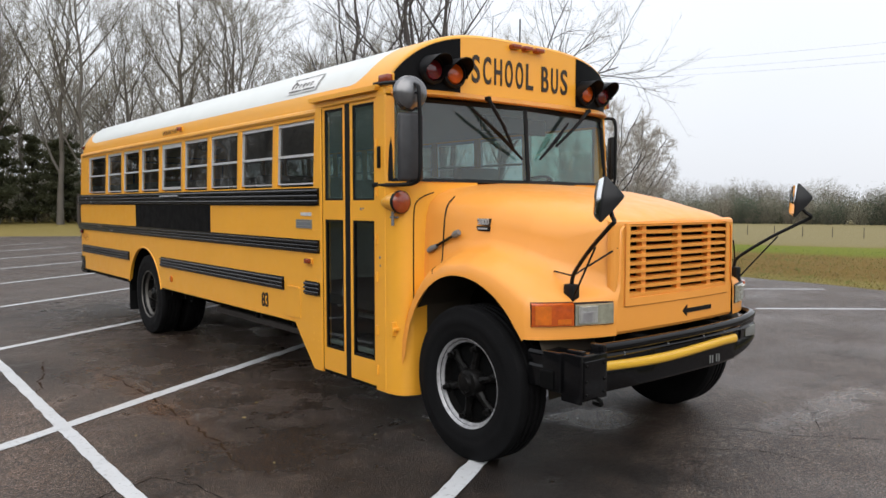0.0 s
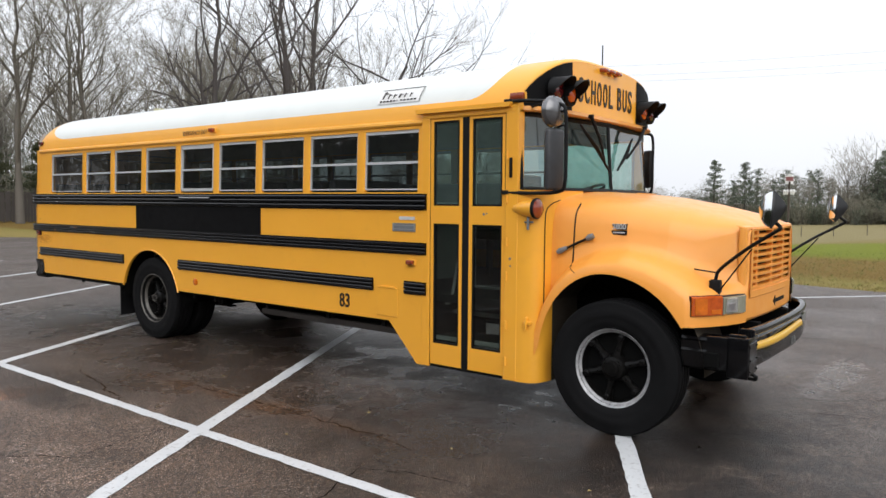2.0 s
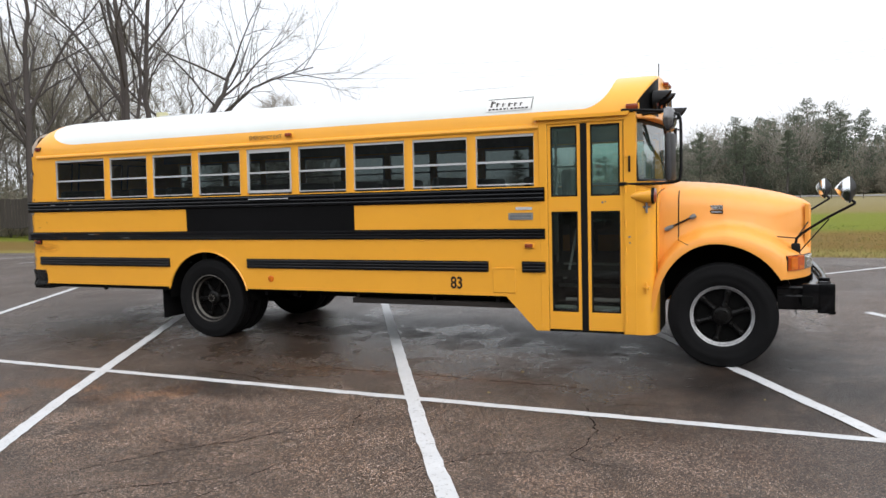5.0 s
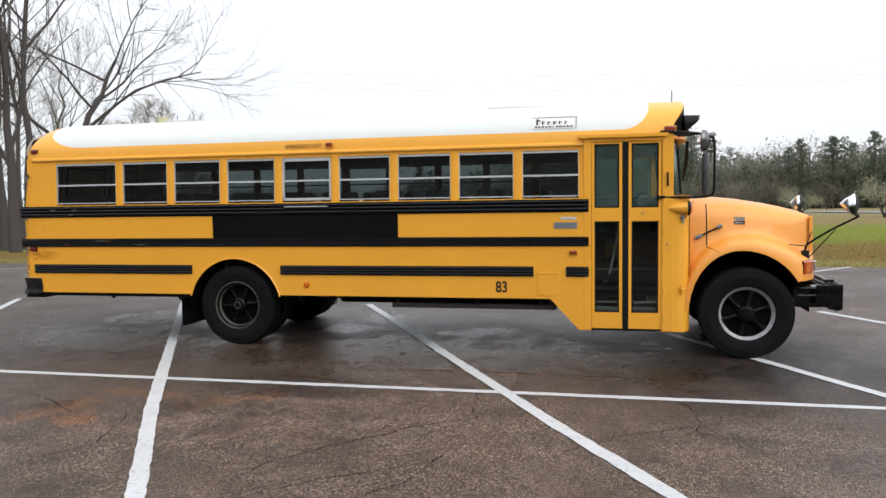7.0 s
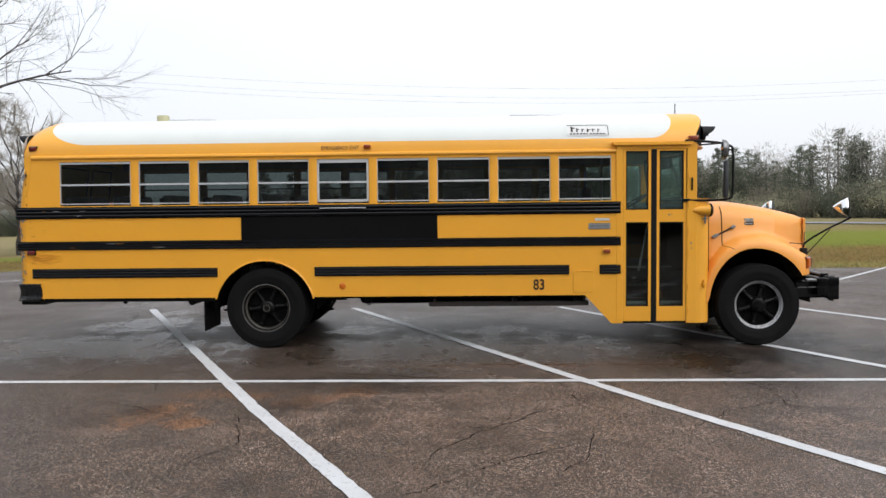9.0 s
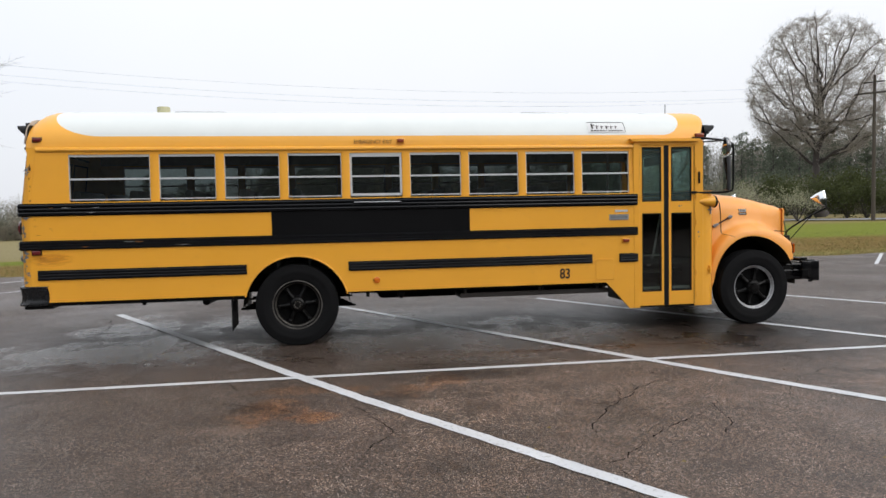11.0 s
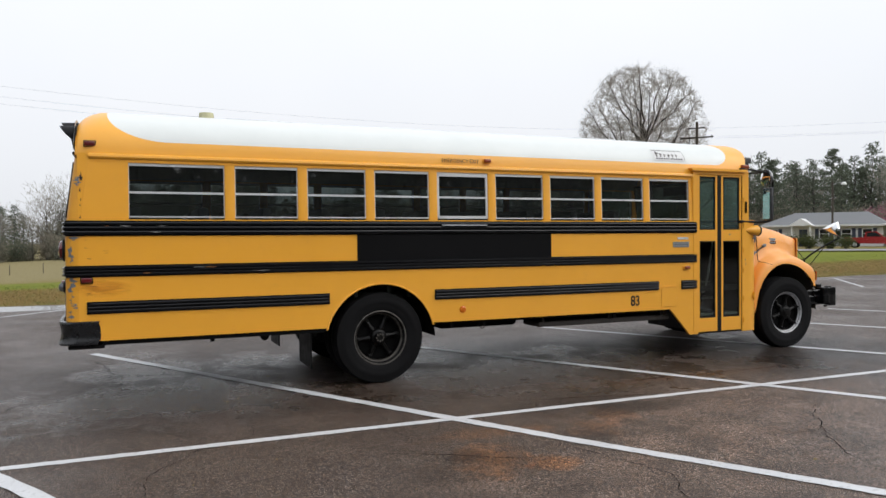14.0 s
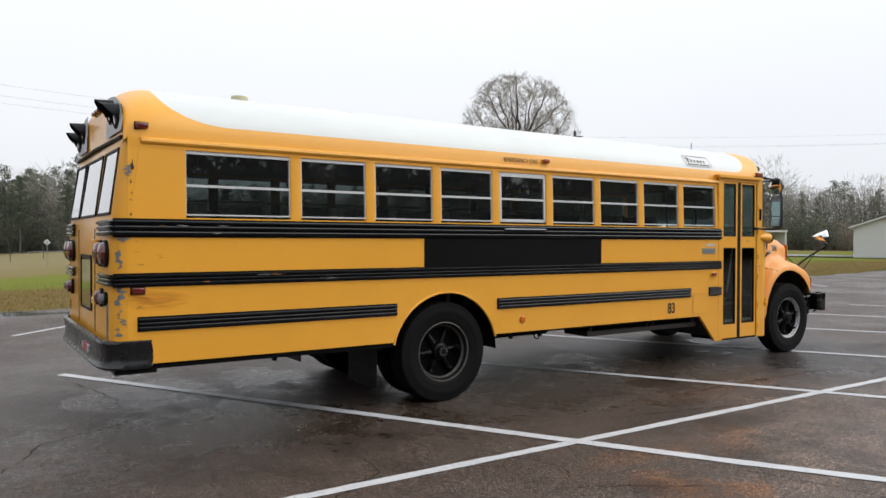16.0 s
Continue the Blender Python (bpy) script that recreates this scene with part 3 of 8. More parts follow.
def letters(text, size, m, material, name, parent, label="", depth=0.003, width=1.0, fit=0.0, bold=0.018):
    """Raised lettering in the built-in font, turned into a mesh. m places it: x along the text, y up, z out."""
    cu = bpy.data.curves.new(name, "FONT")
    cu.body, cu.size, cu.extrude = text, size, depth
    cu.align_x, cu.align_y = "CENTER", "CENTER"
    cu.offset = size * bold
    tmp = bpy.data.objects.new(name, cu)
    scene.collection.objects.link(tmp)
    bpy.context.view_layer.update()
    me = bpy.data.meshes.new_from_object(tmp.evaluated_get(bpy.context.evaluated_depsgraph_get()))
    bpy.data.objects.remove(tmp)
    if fit:
        xs = [v.co.x for v in me.vertices]
        width = fit / (max(xs) - min(xs))
        me.transform(Matrix.Translation((-(max(xs) + min(xs)) / 2, 0, 0)))
    me.transform(m @ Matrix.Diagonal((width, 1, 1, 1)))
    me.materials.clear()
    me.materials.append(material)
    ob = new(name, me)
    ob.parent = parent
    if label:
        ob["label"] = label
    return ob


# ---- ground ----
LOT_X = 15.0


def ground_z(x, y):
    """Level lot; beyond it the field falls away, deepest beyond the nose of the bus, with a slight rise towards the houses."""
    dx, dy = x + 4.0, y - 6.0
    d = math.hypot(dx, dy)
    az = math.degrees(math.atan2(dy, dx))
    far = min(1.0, max(0.0, (d - 20.0) / 80.0))
    far = far * far * (3 - 2 * far)
    drop = lerp(az, [(-180, 0.0), (-30, 0.0), (-10, 0.30), (-2, 0.60), (5, 2.0), (12, 2.7), (40, 2.7), (62, 0.0), (180, 0.0)])
    rise = min(1.0, max(0.0, (d - 40.0) / 35.0))
    return -drop * far + 0.3 * rise * math.exp(-((az + 52.0) / 14.0) ** 2)


def make_ground():
    xs = sorted(set([-900, -500, -250, -120, -60, -30, -12, 0, 10] + list(range(15, 120, 7)) + [140, 180, 260, 400, 650, 1000]))
    ys = sorted(set([-1000, -600, -350, -220, -150] + list(range(-120, 60, 8)) + [75, 95, 130, 200, 350, 600, 1000]))
    bm = bmesh.new()
    grid_faces(bm, [[(x, y, ground_z(x, y) - 0.03) for x in xs] for y in ys])
    ob = part("ground", bm, M_GRASS)
    return tagged(ob, "winter grass field, green and straw-brown bands", "ground", kind="structure")


make_ground()


def lot_edge(y):
    """Where the asphalt ends on the field side."""
    return LOT_X + 1.6 * min(1.0, max(0.0, (y - 4.0) / 6.0)) * min(1.0, max(0.0, (24.0 - y) / 6.0)) + 0.10 * max(0.0, -y - 6.0) + 0.22 * math.sin(y * 0.37) + 0.10 * math.sin(y * 1.3)


def make_lot():
    """The asphalt lot with an uneven worn edge."""
    rnd = random.Random(3)
    pts = [(lot_edge(y) + rnd.uniform(-0.10, 0.10), y) for y in np.linspace(-90, 27, 130)]
    pts += [(14.6, 31), (13.0, 36.5), (10.0, 41.0)]
    for i in range(30):
        pts.append((6 - 2.5 * i, 43.5 + 0.25 * math.sin(i * 2.1) + rnd.uniform(-0.1, 0.1)))
    pts += [(-70, 40), (-70, -90)]
    bm = bmesh.new()
    top = [bm.verts.new((x, y, 0.0)) for x, y in pts]
    low = [bm.verts.new((x, y, -0.06)) for x, y in pts]
    bm.faces.new(top)
    n = len(pts)
    for k in range(n):
        bm.faces.new((top[k], low[k], low[(k + 1) % n], top[(k + 1) % n]))
    bmesh.ops.triangulate(bm, faces=bm.faces)
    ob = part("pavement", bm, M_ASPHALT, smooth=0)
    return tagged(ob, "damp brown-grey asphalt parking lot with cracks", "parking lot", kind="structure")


pavement = make_lot()


def crack(points, width, seed, material=None):
    """One wandering crack in the asphalt: a ragged dark ribbon that thins out at both ends."""
    rnd = random.Random(seed)
    path = []
    for (xa, ya), (xb, yb) in zip(points, points[1:]):
        n = max(2, int(math.hypot(xb - xa, yb - ya) / 0.055))
        for k in range(n):
            path.append(Vector((xa + (xb - xa) * k / n, ya + (yb - ya) * k / n, 0)))
    off, rows = Vector((0, 0, 0)), []
    for i, p in enumerate(path):
        off = off * 0.9 + Vector((rnd.gauss(0, 0.016), rnd.gauss(0, 0.016), 0))
        d = (path[min(i + 1, len(path) - 1)] - path[max(i - 1, 0)]).normalized()
        t = i / (len(path) - 1)
        w = 0.62 * width * rnd.uniform(0.2, 1.4) * min(1.0, 5 * t, 5 * (1 - t)) / 2
        s = Vector((-d.y, d.x, 0)) * w
        q = p + off
        rows.append([(q.x - s.x, q.y - s.y, 0.0025), (q.x + s.x, q.y + s.y, 0.0025)])
    bm = bmesh.new()
    grid_faces(bm, rows)
    part("crack", bm, material or M_CRACK, pavement, smooth=0)


for k, (w, pts) in enumerate(((0.016, ((5.0, 3.05), (5.24, 2.74), (5.56, 2.3), (6.2, 1.7))), (0.012, ((5.56, 2.3), (5.9, 2.55), (6.3, 2.6))), (0.012, ((4.3, 3.0), (4.79, 2.46), (5.0, 1.9))),
                              (0.014, ((8.7, 3.9), (8.55, 3.3), (8.75, 2.9))), (0.012, ((6.6, 3.3), (7.3, 2.7), (8.1, 2.5), (8.7, 1.8))),
                              (0.016, ((2.2, 14.4), (2.88, 13.7), (3.55, 13.42), (3.9, 12.9), (4.3, 12.4))), (0.018, ((6.7, 13.1), (5.9, 12.8), (5.36, 12.67), (4.5, 12.65))), (0.015, ((2.5, 13.6), (2.88, 13.9), (2.95, 14.5))),
                              (0.012, ((-1.4, 9.3), (-0.75, 9.0), (-0.1, 9.2), (0.4, 9.4))), (0.014, ((-1.3, 7.6), (-0.88, 7.54), (-0.2, 7.0), (0.4, 6.9))), (0.013, ((-1.4, 6.7), (-1.0, 6.44), (-0.3, 6.3))),
                              (0.013, ((-2.2, 7.6), (-1.76, 7.67), (-1.2, 7.07), (-0.6, 6.2))), (0.012, ((6.2, 12.7), (5.9, 12.0), (5.5, 11.5))), (0.012, ((-0.6, 5.6), (0.1, 5.1), (0.5, 4.3), (1.2, 4.0))))):
    crack(pts, w, k)
crack(((2.07, 7.95), (2.09, 6.63), (2.01, 5.25), (1.94, 4.1)), 0.030, 40, M_RUSTCRACK)
crack(((1.75, 8.9), (1.5, 8.0), (1.3, 7.2)), 0.03, 41, M_RUSTCRACK)
crack(((2.05, 8.35), (2.15, 7.2), (2.2, 6.2), (2.1, 5.2)), 0.016, 42, M_PALECRACK)
crack(((1.95, 9.3), (2.25, 8.2), (2.35, 7.4)), 0.018, 43, M_PALECRACK)
crack_rnd = random.Random(77)
for k in range(34):
    x, y, a = crack_rnd.uniform(-3.5, 13.5), crack_rnd.uniform(-6.0, 24.0), crack_rnd.uniform(0, 6.28)
    pts = [(x, y)]
    for _ in range(crack_rnd.randint(2, 5)):
        a += crack_rnd.gauss(0, 0.6)
        x, y = x + math.cos(a) * 0.6, y + math.sin(a) * 0.6
        pts.append((x, y))
    crack(pts, crack_rnd.uniform(0.008, 0.015), 100 + k)


def puddle(x, y, rx, ry, seed, label):
    """Thin sheet of standing water with an uneven rim."""
    rnd = random.Random(seed)
    ph = [rnd.uniform(0, 6.28) for _ in range(4)]
    bm = bmesh.new()
    ring = []
    for k in range(72):
        a = 2 * math.pi * k / 72
        r = 1 + 0.22 * math.sin(2 * a + ph[0]) + 0.16 * math.sin(5 * a + ph[1]) + 0.10 * math.sin(9 * a + ph[2]) + 0.06 * math.sin(17 * a + ph[3])
        ring.append(bm.verts.new((x + rx * r * math.cos(a), y + ry * r * math.sin(a), 0.003)))
    bm.faces.new(ring)
    tagged(part("puddle", bm, M_WATER, smooth=0), label, "puddle", "puddles", "structure")


puddle(15.6, 14.6, 0.60, 3.0, 1, "long shallow puddle along the edge of the asphalt")
puddle(15.3, 10.3, 0.40, 1.3, 2, "long shallow puddle along the edge of the asphalt")



def stripe(x0, y0, x1, y1, width=0.11, seed=0, z=0.004, bend=0.0, label="worn white painted parking line on the asphalt"):
    """A painted line with slightly ragged edges."""
    rnd = random.Random(seed)
    a, b = Vector((x0, y0)), Vector((x1, y1))
    n = max(2, int((b - a).length / 0.10))
    d = (b - a).normalized()
    s = Vector((-d.y, d.x))
    rows = []
    for i in range(n + 1):
        p = a.lerp(b, i / n) + Vector((0, bend * (1 - abs(2 * i / n - 1))))
        l, r = width / 2 + rnd.uniform(-0.007, 0.006), width / 2 + rnd.uniform(-0.007, 0.006)
        rows.append([(*(p + s * l), z), (*(p - s * r), z)])
    bm = bmesh.new()
    grid_faces(bm, rows)
    return tagged(part("parking_line", bm, M_LINE, smooth=0), label, "road marking", group="parking lines", kind="structure")


stripe(1.20, -16.0, 1.42, 34.0, 0.10, 1)
for k in range(-5, 8):
    y13 = 6.135 + 3.655 * k - (0.12 if k < -1 else 0.0)
    stripe(-6.2, y13 - 7.5 * 0.604, 6.95, y13 + 5.65 * 0.556, 0.125, 10 + k, 0.0065, 0.13)
for k in range(-5, 7):
    y0 = 7.05 + 3.66 * k
    stripe(11.4, y0 - 1.2, 15.0, y0 - 4.4, 0.10, 40 + k)

# ---- the school bus ----
# local axes: x forward from the front axle, y to the bus's left, z up
BUS_M = pose(4.390, 3.600, 0, 0, 0, -90) @ Matrix.Diagonal((1.0, 1.036, 1.0, 1.0))
bus = thing("school_bus", "yellow conventional school bus with white roof and black rub rails", "school bus", BUS_M)

SIDE = 1.235          # half width of the body at the belt
REAR = -9.40          # back of the body
FRONT = -0.70         # front edge of the side wall
SKIRT, SILL, HEAD = 0.660, 1.840, 2.475
WIN_B, WIN_T = 1.860, 2.400
PITCH, WIN_W = 0.758, 0.652
AXLE_R = -6.230
TYRE_R, HUB_Z = 0.515, 0.513


def side_l(z):
    """Half width of the body at height z."""
    return SIDE - 0.024 * max(0.0, (z - 1.75)) / 0.77


def arch_z(f, centre=AXLE_R, r=0.647, zc=0.485):
    d = r * r - (f - centre) ** 2
    return zc + math.sqrt(d) if d > 0 else 0.0


def skirt_z(f, right=True):
    z = SKIRT
    if abs(f - AXLE_R) < 0.63:
        z = max(z, arch_z(f))
    if right:
        if f > -1.852:
            z = 0.300
        elif f > -2.185:
            z = 0.300 + (SKIRT - 0.300) * (-1.852 - f) / 0.333
    return z


windows_right = []
for k in range(9):
    r = -1.854 - PITCH * k
    windows_right.append((r - (0.912 if k == 8 else WIN_W), r))


def wall_lower(side):
    """Lower side wall with wheel arch and step-well notch; a folded sheet 3 cm thick."""
    right = side < 0
    fs = {REAR + 0.12, -1.71, -1.852, -1.853, -2.185, AXLE_R - 0.6299, AXLE_R + 0.6299}
    fs |= {AXLE_R + 0.63 * math.sin(a) for a in np.linspace(-1.52, 1.52, 25)}
    f = REAR + 0.12
    end = -1.71 if right else FRONT
    while f < end:
        fs.add(round(f, 3))
        f += 0.4
    fs.add(end)
    fs = sorted(x for x in fs if x <= end)
    zl = [1.0, 1.45, SILL]
    bm = bmesh.new()
    for inner in (0.0, 0.035):
        rows = []
        for f in fs:
            zb = skirt_z(f, right)
            col = [(f, side * (SIDE - inner), zb)] + [(f, side * (side_l(z) - inner), max(z, zb + 0.01 * (i + 1))) for i, z in enumerate(zl)]
            rows.append(col)
        vs = grid_faces(bm, rows)
        if inner == 0:
            outer = vs
        else:
            for a, b in zip(zip(outer, outer[1:]), zip(vs, vs[1:])):
                bm.faces.new((a[0][0], a[1][0], b[1][0], b[0][0]))
                bm.faces.new((a[0][-1], b[0][-1], b[1][-1], a[1][-1]))
    return bm


part("side_wall", wall_lower(-1), M_YELLOW, bus, "yellow painted sheet-metal side wall with scratches")
part("side_wall", wall_lower(1), M_YELLOW, bus)

# belt, window pillars and head rail of both sides
for side in (-1, 1):
    for k in range(10):
        if k < 9:
            wl_, wr_ = windows_right[k]
        if k == 0:
            f0, f1 = wr_, (-1.71 if side < 0 else -1.77)
        elif k < 9:
            f0, f1 = wr_, windows_right[k - 1][0]
        else:
            f0, f1 = REAR + 0.12, windows_right[8][0]
        bm = bmesh.new()
        a, b = side * (side_l(SILL) - 0.002), side * (side_l(HEAD) - 0.002)
        t = side * 0.045
        vs = []
        for f in (f0, f1):
            vs.append([bm.verts.new((f, a - t, SILL)), bm.verts.new((f, a, SILL)), bm.verts.new((f, b, HEAD)), bm.verts.new((f, b - t, HEAD))])
        for i in range(4):
            bm.faces.new((vs[0][i], vs[0][(i + 1) % 4], vs[1][(i + 1) % 4], vs[1][i]))
        bm.faces.new(vs[0])
        bm.faces.new(vs[1][::-1])
        if 0 < k < 9:
            bmesh.ops.bevel(bm, geom=[e for e in bm.edges if abs(e.verts[0].co.z - e.verts[1].co.z) > 0.3], offset=0.012, segments=2, affect="EDGES", profile=0.5)
        part("window_pillar", bm, M_YELLOW, bus)


# windows: aluminium split sash with two panes each
def side_window(f0, f1, side, exit_frame=False):
    a = side * (side_l(WIN_B) - 0.012)
    b = side * (side_l(WIN_T) - 0.012)
    lean = (b - a) / (WIN_T - WIN_B)
    w = 0.026 if exit_frame else 0.007

    def bar(bm, fa, fb, za, zb, deep=0.022):
        ys = [a + lean * (za - WIN_B), a + lean * (zb - WIN_B)]
        c = [(fa, ys[0], za), (fb, ys[0], za), (fb, ys[1], zb), (fa, ys[1], zb)]
        o = [bm.verts.new(q) for q in c]
        i = [bm.verts.new((q[0], q[1] - side * deep, q[2])) for q in c]
        bm.faces.new(o)
        bm.faces.new(i[::-1])
        for k in range(4):
            bm.faces.new((o[k], i[k], i[(k + 1) % 4], o[(k + 1) % 4]))

    bm = bmesh.new()
    mid = 2.108
    bar(bm, f0, f1, WIN_B, WIN_B + w + 0.006)
    bar(bm, f0, f1, WIN_T - w - 0.022, WIN_T)
    bar(bm, f0, f0 + w, WIN_B, WIN_T)
    bar(bm, f1 - w, f1, WIN_B, WIN_T)
    bar(bm, f0 + w, f1 - w, mid - 0.011, mid + 0.011, 0.03)
    win = part("window", bm, M_ALU, bus, "aluminium split-sash window" if not exit_frame else "wide-framed aluminium push-out exit window", smooth=0)
    for za, zb, deep in ((WIN_B + 0.02, mid, 0.014), (mid, WIN_T - 0.03, 0.020)):
        pm = bmesh.new()
        ya, yb = a + lean * (za - WIN_B) - side * deep, a + lean * (zb - WIN_B) - side * deep
        vs = [pm.verts.new(q) for q in ((f0 + 0.01, ya, za), (f1 - 0.01, ya, za), (f1 - 0.01, yb, zb), (f0 + 0.01, yb, zb))]
        pm.faces.new(vs)
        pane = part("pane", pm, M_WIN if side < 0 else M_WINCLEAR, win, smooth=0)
        pane.visible_shadow = False
    return win


for side in (-1, 1):
    for k, (f0, f1) in enumerate(windows_right):
        side_window(f0, f1, side, k == 4)

# strip above the windows, and the half-round rail under the roof
for side in (-1, 1):
    bm = bmesh.new()
    box(bm, REAR + 0.12, -1.71 if side < 0 else -0.88, *sorted((side * 1.165, side * (side_l(2.45) + 0.001))), WIN_T, HEAD)
    part("head_panel", bm, M_YELLOW, bus)
    bm = bmesh.new()
    e = -1.75 if side < 0 else -0.88
    prof = [(1.20, 2.425), (1.225, 2.432), (1.237, 2.450), (1.233, 2.470), (1.215, 2.483), (1.19, 2.487)]
    grid_faces(bm, [[(f, side * l, z) for l, z in prof] for f in (REAR + 0.22, e)])
    part("roof_rail", bm, M_YELLOW, bus)


# roof: one shell with rounded front and rear ends
def roof_section(f):
    n, pts = 28, []
    shrink, drop = 0.0, 0.0
    if f < -9.0:
        u = min(1, (-9.0 - f) / 0.30)
        drop = 0.20 * (1 - math.sqrt(max(0, 1 - u * u)))
        shrink = 0.03 * u * u
    for k in range(n + 1):
        a = math.pi * k / n
        c, s = math.cos(a), math.sin(a)
        l = (1.208 - shrink) * math.copysign(abs(c) ** 0.62, c)
        z = 2.46 + (0.545 - drop) * s ** 0.86
        pts.append((f, l, z))
    return pts


def cap_f(l):
    """Front face of the cap: nearly flat in the middle, swept back towards the corners."""
    return -0.645 - 0.20 * min(1.0, abs(l) / 1.205) ** 8


def cap_row(gap):
    """The roof's curve at a given distance behind the front face, rounded over at the very front."""
    u = max(0.0, 1 - gap / 0.055)
    drop = 0.030 * (1 - math.sqrt(max(0.0, 1 - u * u)))
    return [(cap_f(l) - gap, l, 2.46 + (z - 2.46) * (1 - drop / 0.545)) for _, l, z in roof_section(-1.2)]


bm = bmesh.new()
stations = [-9.30, -9.29, -9.27, -9.23, -9.17, -9.08, -9.0] + list(np.linspace(-8.5, -1.2, 16))
grid_faces(bm, [roof_section(f) for f in stations] + [cap_row(g) for g in (0.22, 0.12, 0.055, 0.042, 0.028, 0.015, 0.006, 0.0)])
part("roof", bm, M_ROOF, bus, "white painted roof with yellow sides and end caps")

# thin roof seams, hatches and vent
for f in (-8.88, -7.1, -5.2, -3.3, -1.42):
    bm = bmesh.new()
    rows = []
    for df in (-0.012, 0.012):
        rows.append([(p[0], p[1] * 1.0008, p[2] + 0.0015) for p in roof_section(f + df)])
    grid_faces(bm, rows)
    part("roof_seam", bm, M_ROOF, bus)
for f0, f1 in ((-7.78, -7.14), (-3.05, -2.35)):
    part("roof_hatch", boxes((f0, f1, -0.30, 0.30, 2.985, 3.040), bevel=0.012, seg=2), M_ALU, bus, "flat roof escape hatch")
part("roof_vent", lathe([(0.085, 2.97), (0.085, 3.115), (0.078, 3.128), (0.0, 3.132)], 24, axis="z", at=(-7.973, -0.03, 0)), M_VENT, bus, "cream plastic roof vent cap")
part("antenna", pipe([(-0.715, 0.01, 2.94), (-0.715, 0.01, 3.20)], 0.006, 6), M_SEAL, bus, "thin black whip antenna")

# front cap: face with the sign, black lamp panels and visor lip
def cap_face(l0, l1, lift, zb, steps=14, inset=0.0):
    """Front-facing strip of the cap between two widths, from zb up to the roof's curve, lift in front of the face."""
    def top(l):
        t = min(0.9999, abs(l) / 1.205)
        c = t ** (1 / 0.62)
        return 2.46 + 0.515 * max(0.0, 1 - c * c) ** 0.43
    bm = bmesh.new()
    rows = [[(cap_f(l) + lift, l, zb), (cap_f(l) + lift, l, (zb + max(zb + 0.002, top(l) - inset)) / 2), (cap_f(l) + lift, l, max(zb + 0.002, top(l) - inset))] for l in np.linspace(l0, l1, steps)]
    grid_faces(bm, rows)
    return bm


part("front_cap", cap_face(-1.204, 1.204, -0.002, 2.488, 80), M_YELLOW, bus, "yellow front cap above the windshield")
for side, l_in in ((-1, 0.672), (1, 0.605)):
    lo, hi = sorted((side * l_in, side * 1.172))
    part("lamp_panel", cap_face(lo, hi, 0.003, 2.53, 34, 0.006), M_BLACK, bus, "black painted panel behind warning lamps")
# tall narrow capitals, evenly spaced
for k, ch in enumerate("SCHOOL BUS"):
    if ch != " ":
        l = -0.522 + 0.1145 * (k if k < 6 else k - 0.45)
        letters(ch, 0.292, Matrix(((0, 0, 1, cap_f(l) + 0.003), (1, 0, 0, l), (0, 1, 0, 2.715), (0, 0, 0, 1))), M_LETTER, "sign_letter", bus, "worn black block capital", 0.003, 1.0, 0.080, 0.012)
bm = bmesh.new()
rows = []
for l in np.linspace(-1.19, 1.19, 45):
    q = cap_f(l)
    rows.append([(q - 0.12, l, 2.492), (q + 0.022, l, 2.484), (q + 0.036, l, 2.495), (q + 0.030, l, 2.510), (q - 0.002, l, 2.535)])
grid_faces(bm, rows)
part("windshield_visor", bm, M_VISOR, bus, "rust-stained yellow lip above the windshield")
for l in (-0.13, 0.0, 0.13):
    part("clearance_lamp", boxes((-0.70, -0.590, l - 0.045, l + 0.045, 2.925, 2.962), bevel=0.012, seg=2), M_BROWN_LENS, bus, "small amber clearance lamp")


def warning_lamp(l, z, lens, f=-0.65, sign=1, hood=0.17, r=0.092):
    """Round lamp with black housing and a half-round visor over it."""
    bm = lathe([(r + 0.018, 0.0), (r + 0.018, sign * 0.035), (r, sign * 0.045), (r - 0.006, sign * 0.02), (0.0, sign * 0.02)], 28, axis="x", at=(f, l, z))
    lamp = part("warning_lamp", bm, M_SEAL, bus)
    bm = lathe([(r - 0.006, sign * 0.022), (r * 0.8, sign * 0.040), (r * 0.4, sign * 0.050), (0.0, sign * 0.053)], 24, axis="x", at=(f, l, z))
    part("lens", bm, lens, lamp)
    bm = bmesh.new()
    rows = []
    for k in range(19):
        a = radians(-18 + 216 * k / 18)
        reach = hood * (0.25 + 0.75 * max(0, math.sin(a)) ** 0.6)
        rr = r + 0.020
        rows.append([(f + sign * 0.0, l + rr * math.cos(a), z + rr * math.sin(a)), (f + sign * (0.03 + reach), l + rr * 0.94 * math.cos(a), z + rr * 0.94 * math.sin(a)),
                     (f + sign * (0.03 + reach), l + rr * 0.90 * math.cos(a), z + rr * 0.90 * math.sin(a)), (f + sign * 0.0, l + rr * 0.95 * math.cos(a), z + rr * 0.95 * math.sin(a))])
    grid_faces(bm, rows)
    part("lamp_visor", bm, M_SEAL, lamp, "black half-round visor")
    return lamp


for l, z, lens in ((-0.930, 2.672, M_RED_LENS), (-0.750, 2.660, M_AMBER_LENS), (0.712, 2.655, M_AMBER_LENS), (0.955, 2.665, M_RED_LENS)):
    warning_lamp(l, z, lens, cap_f(l) + 0.006, 1, 0.15, 0.086)

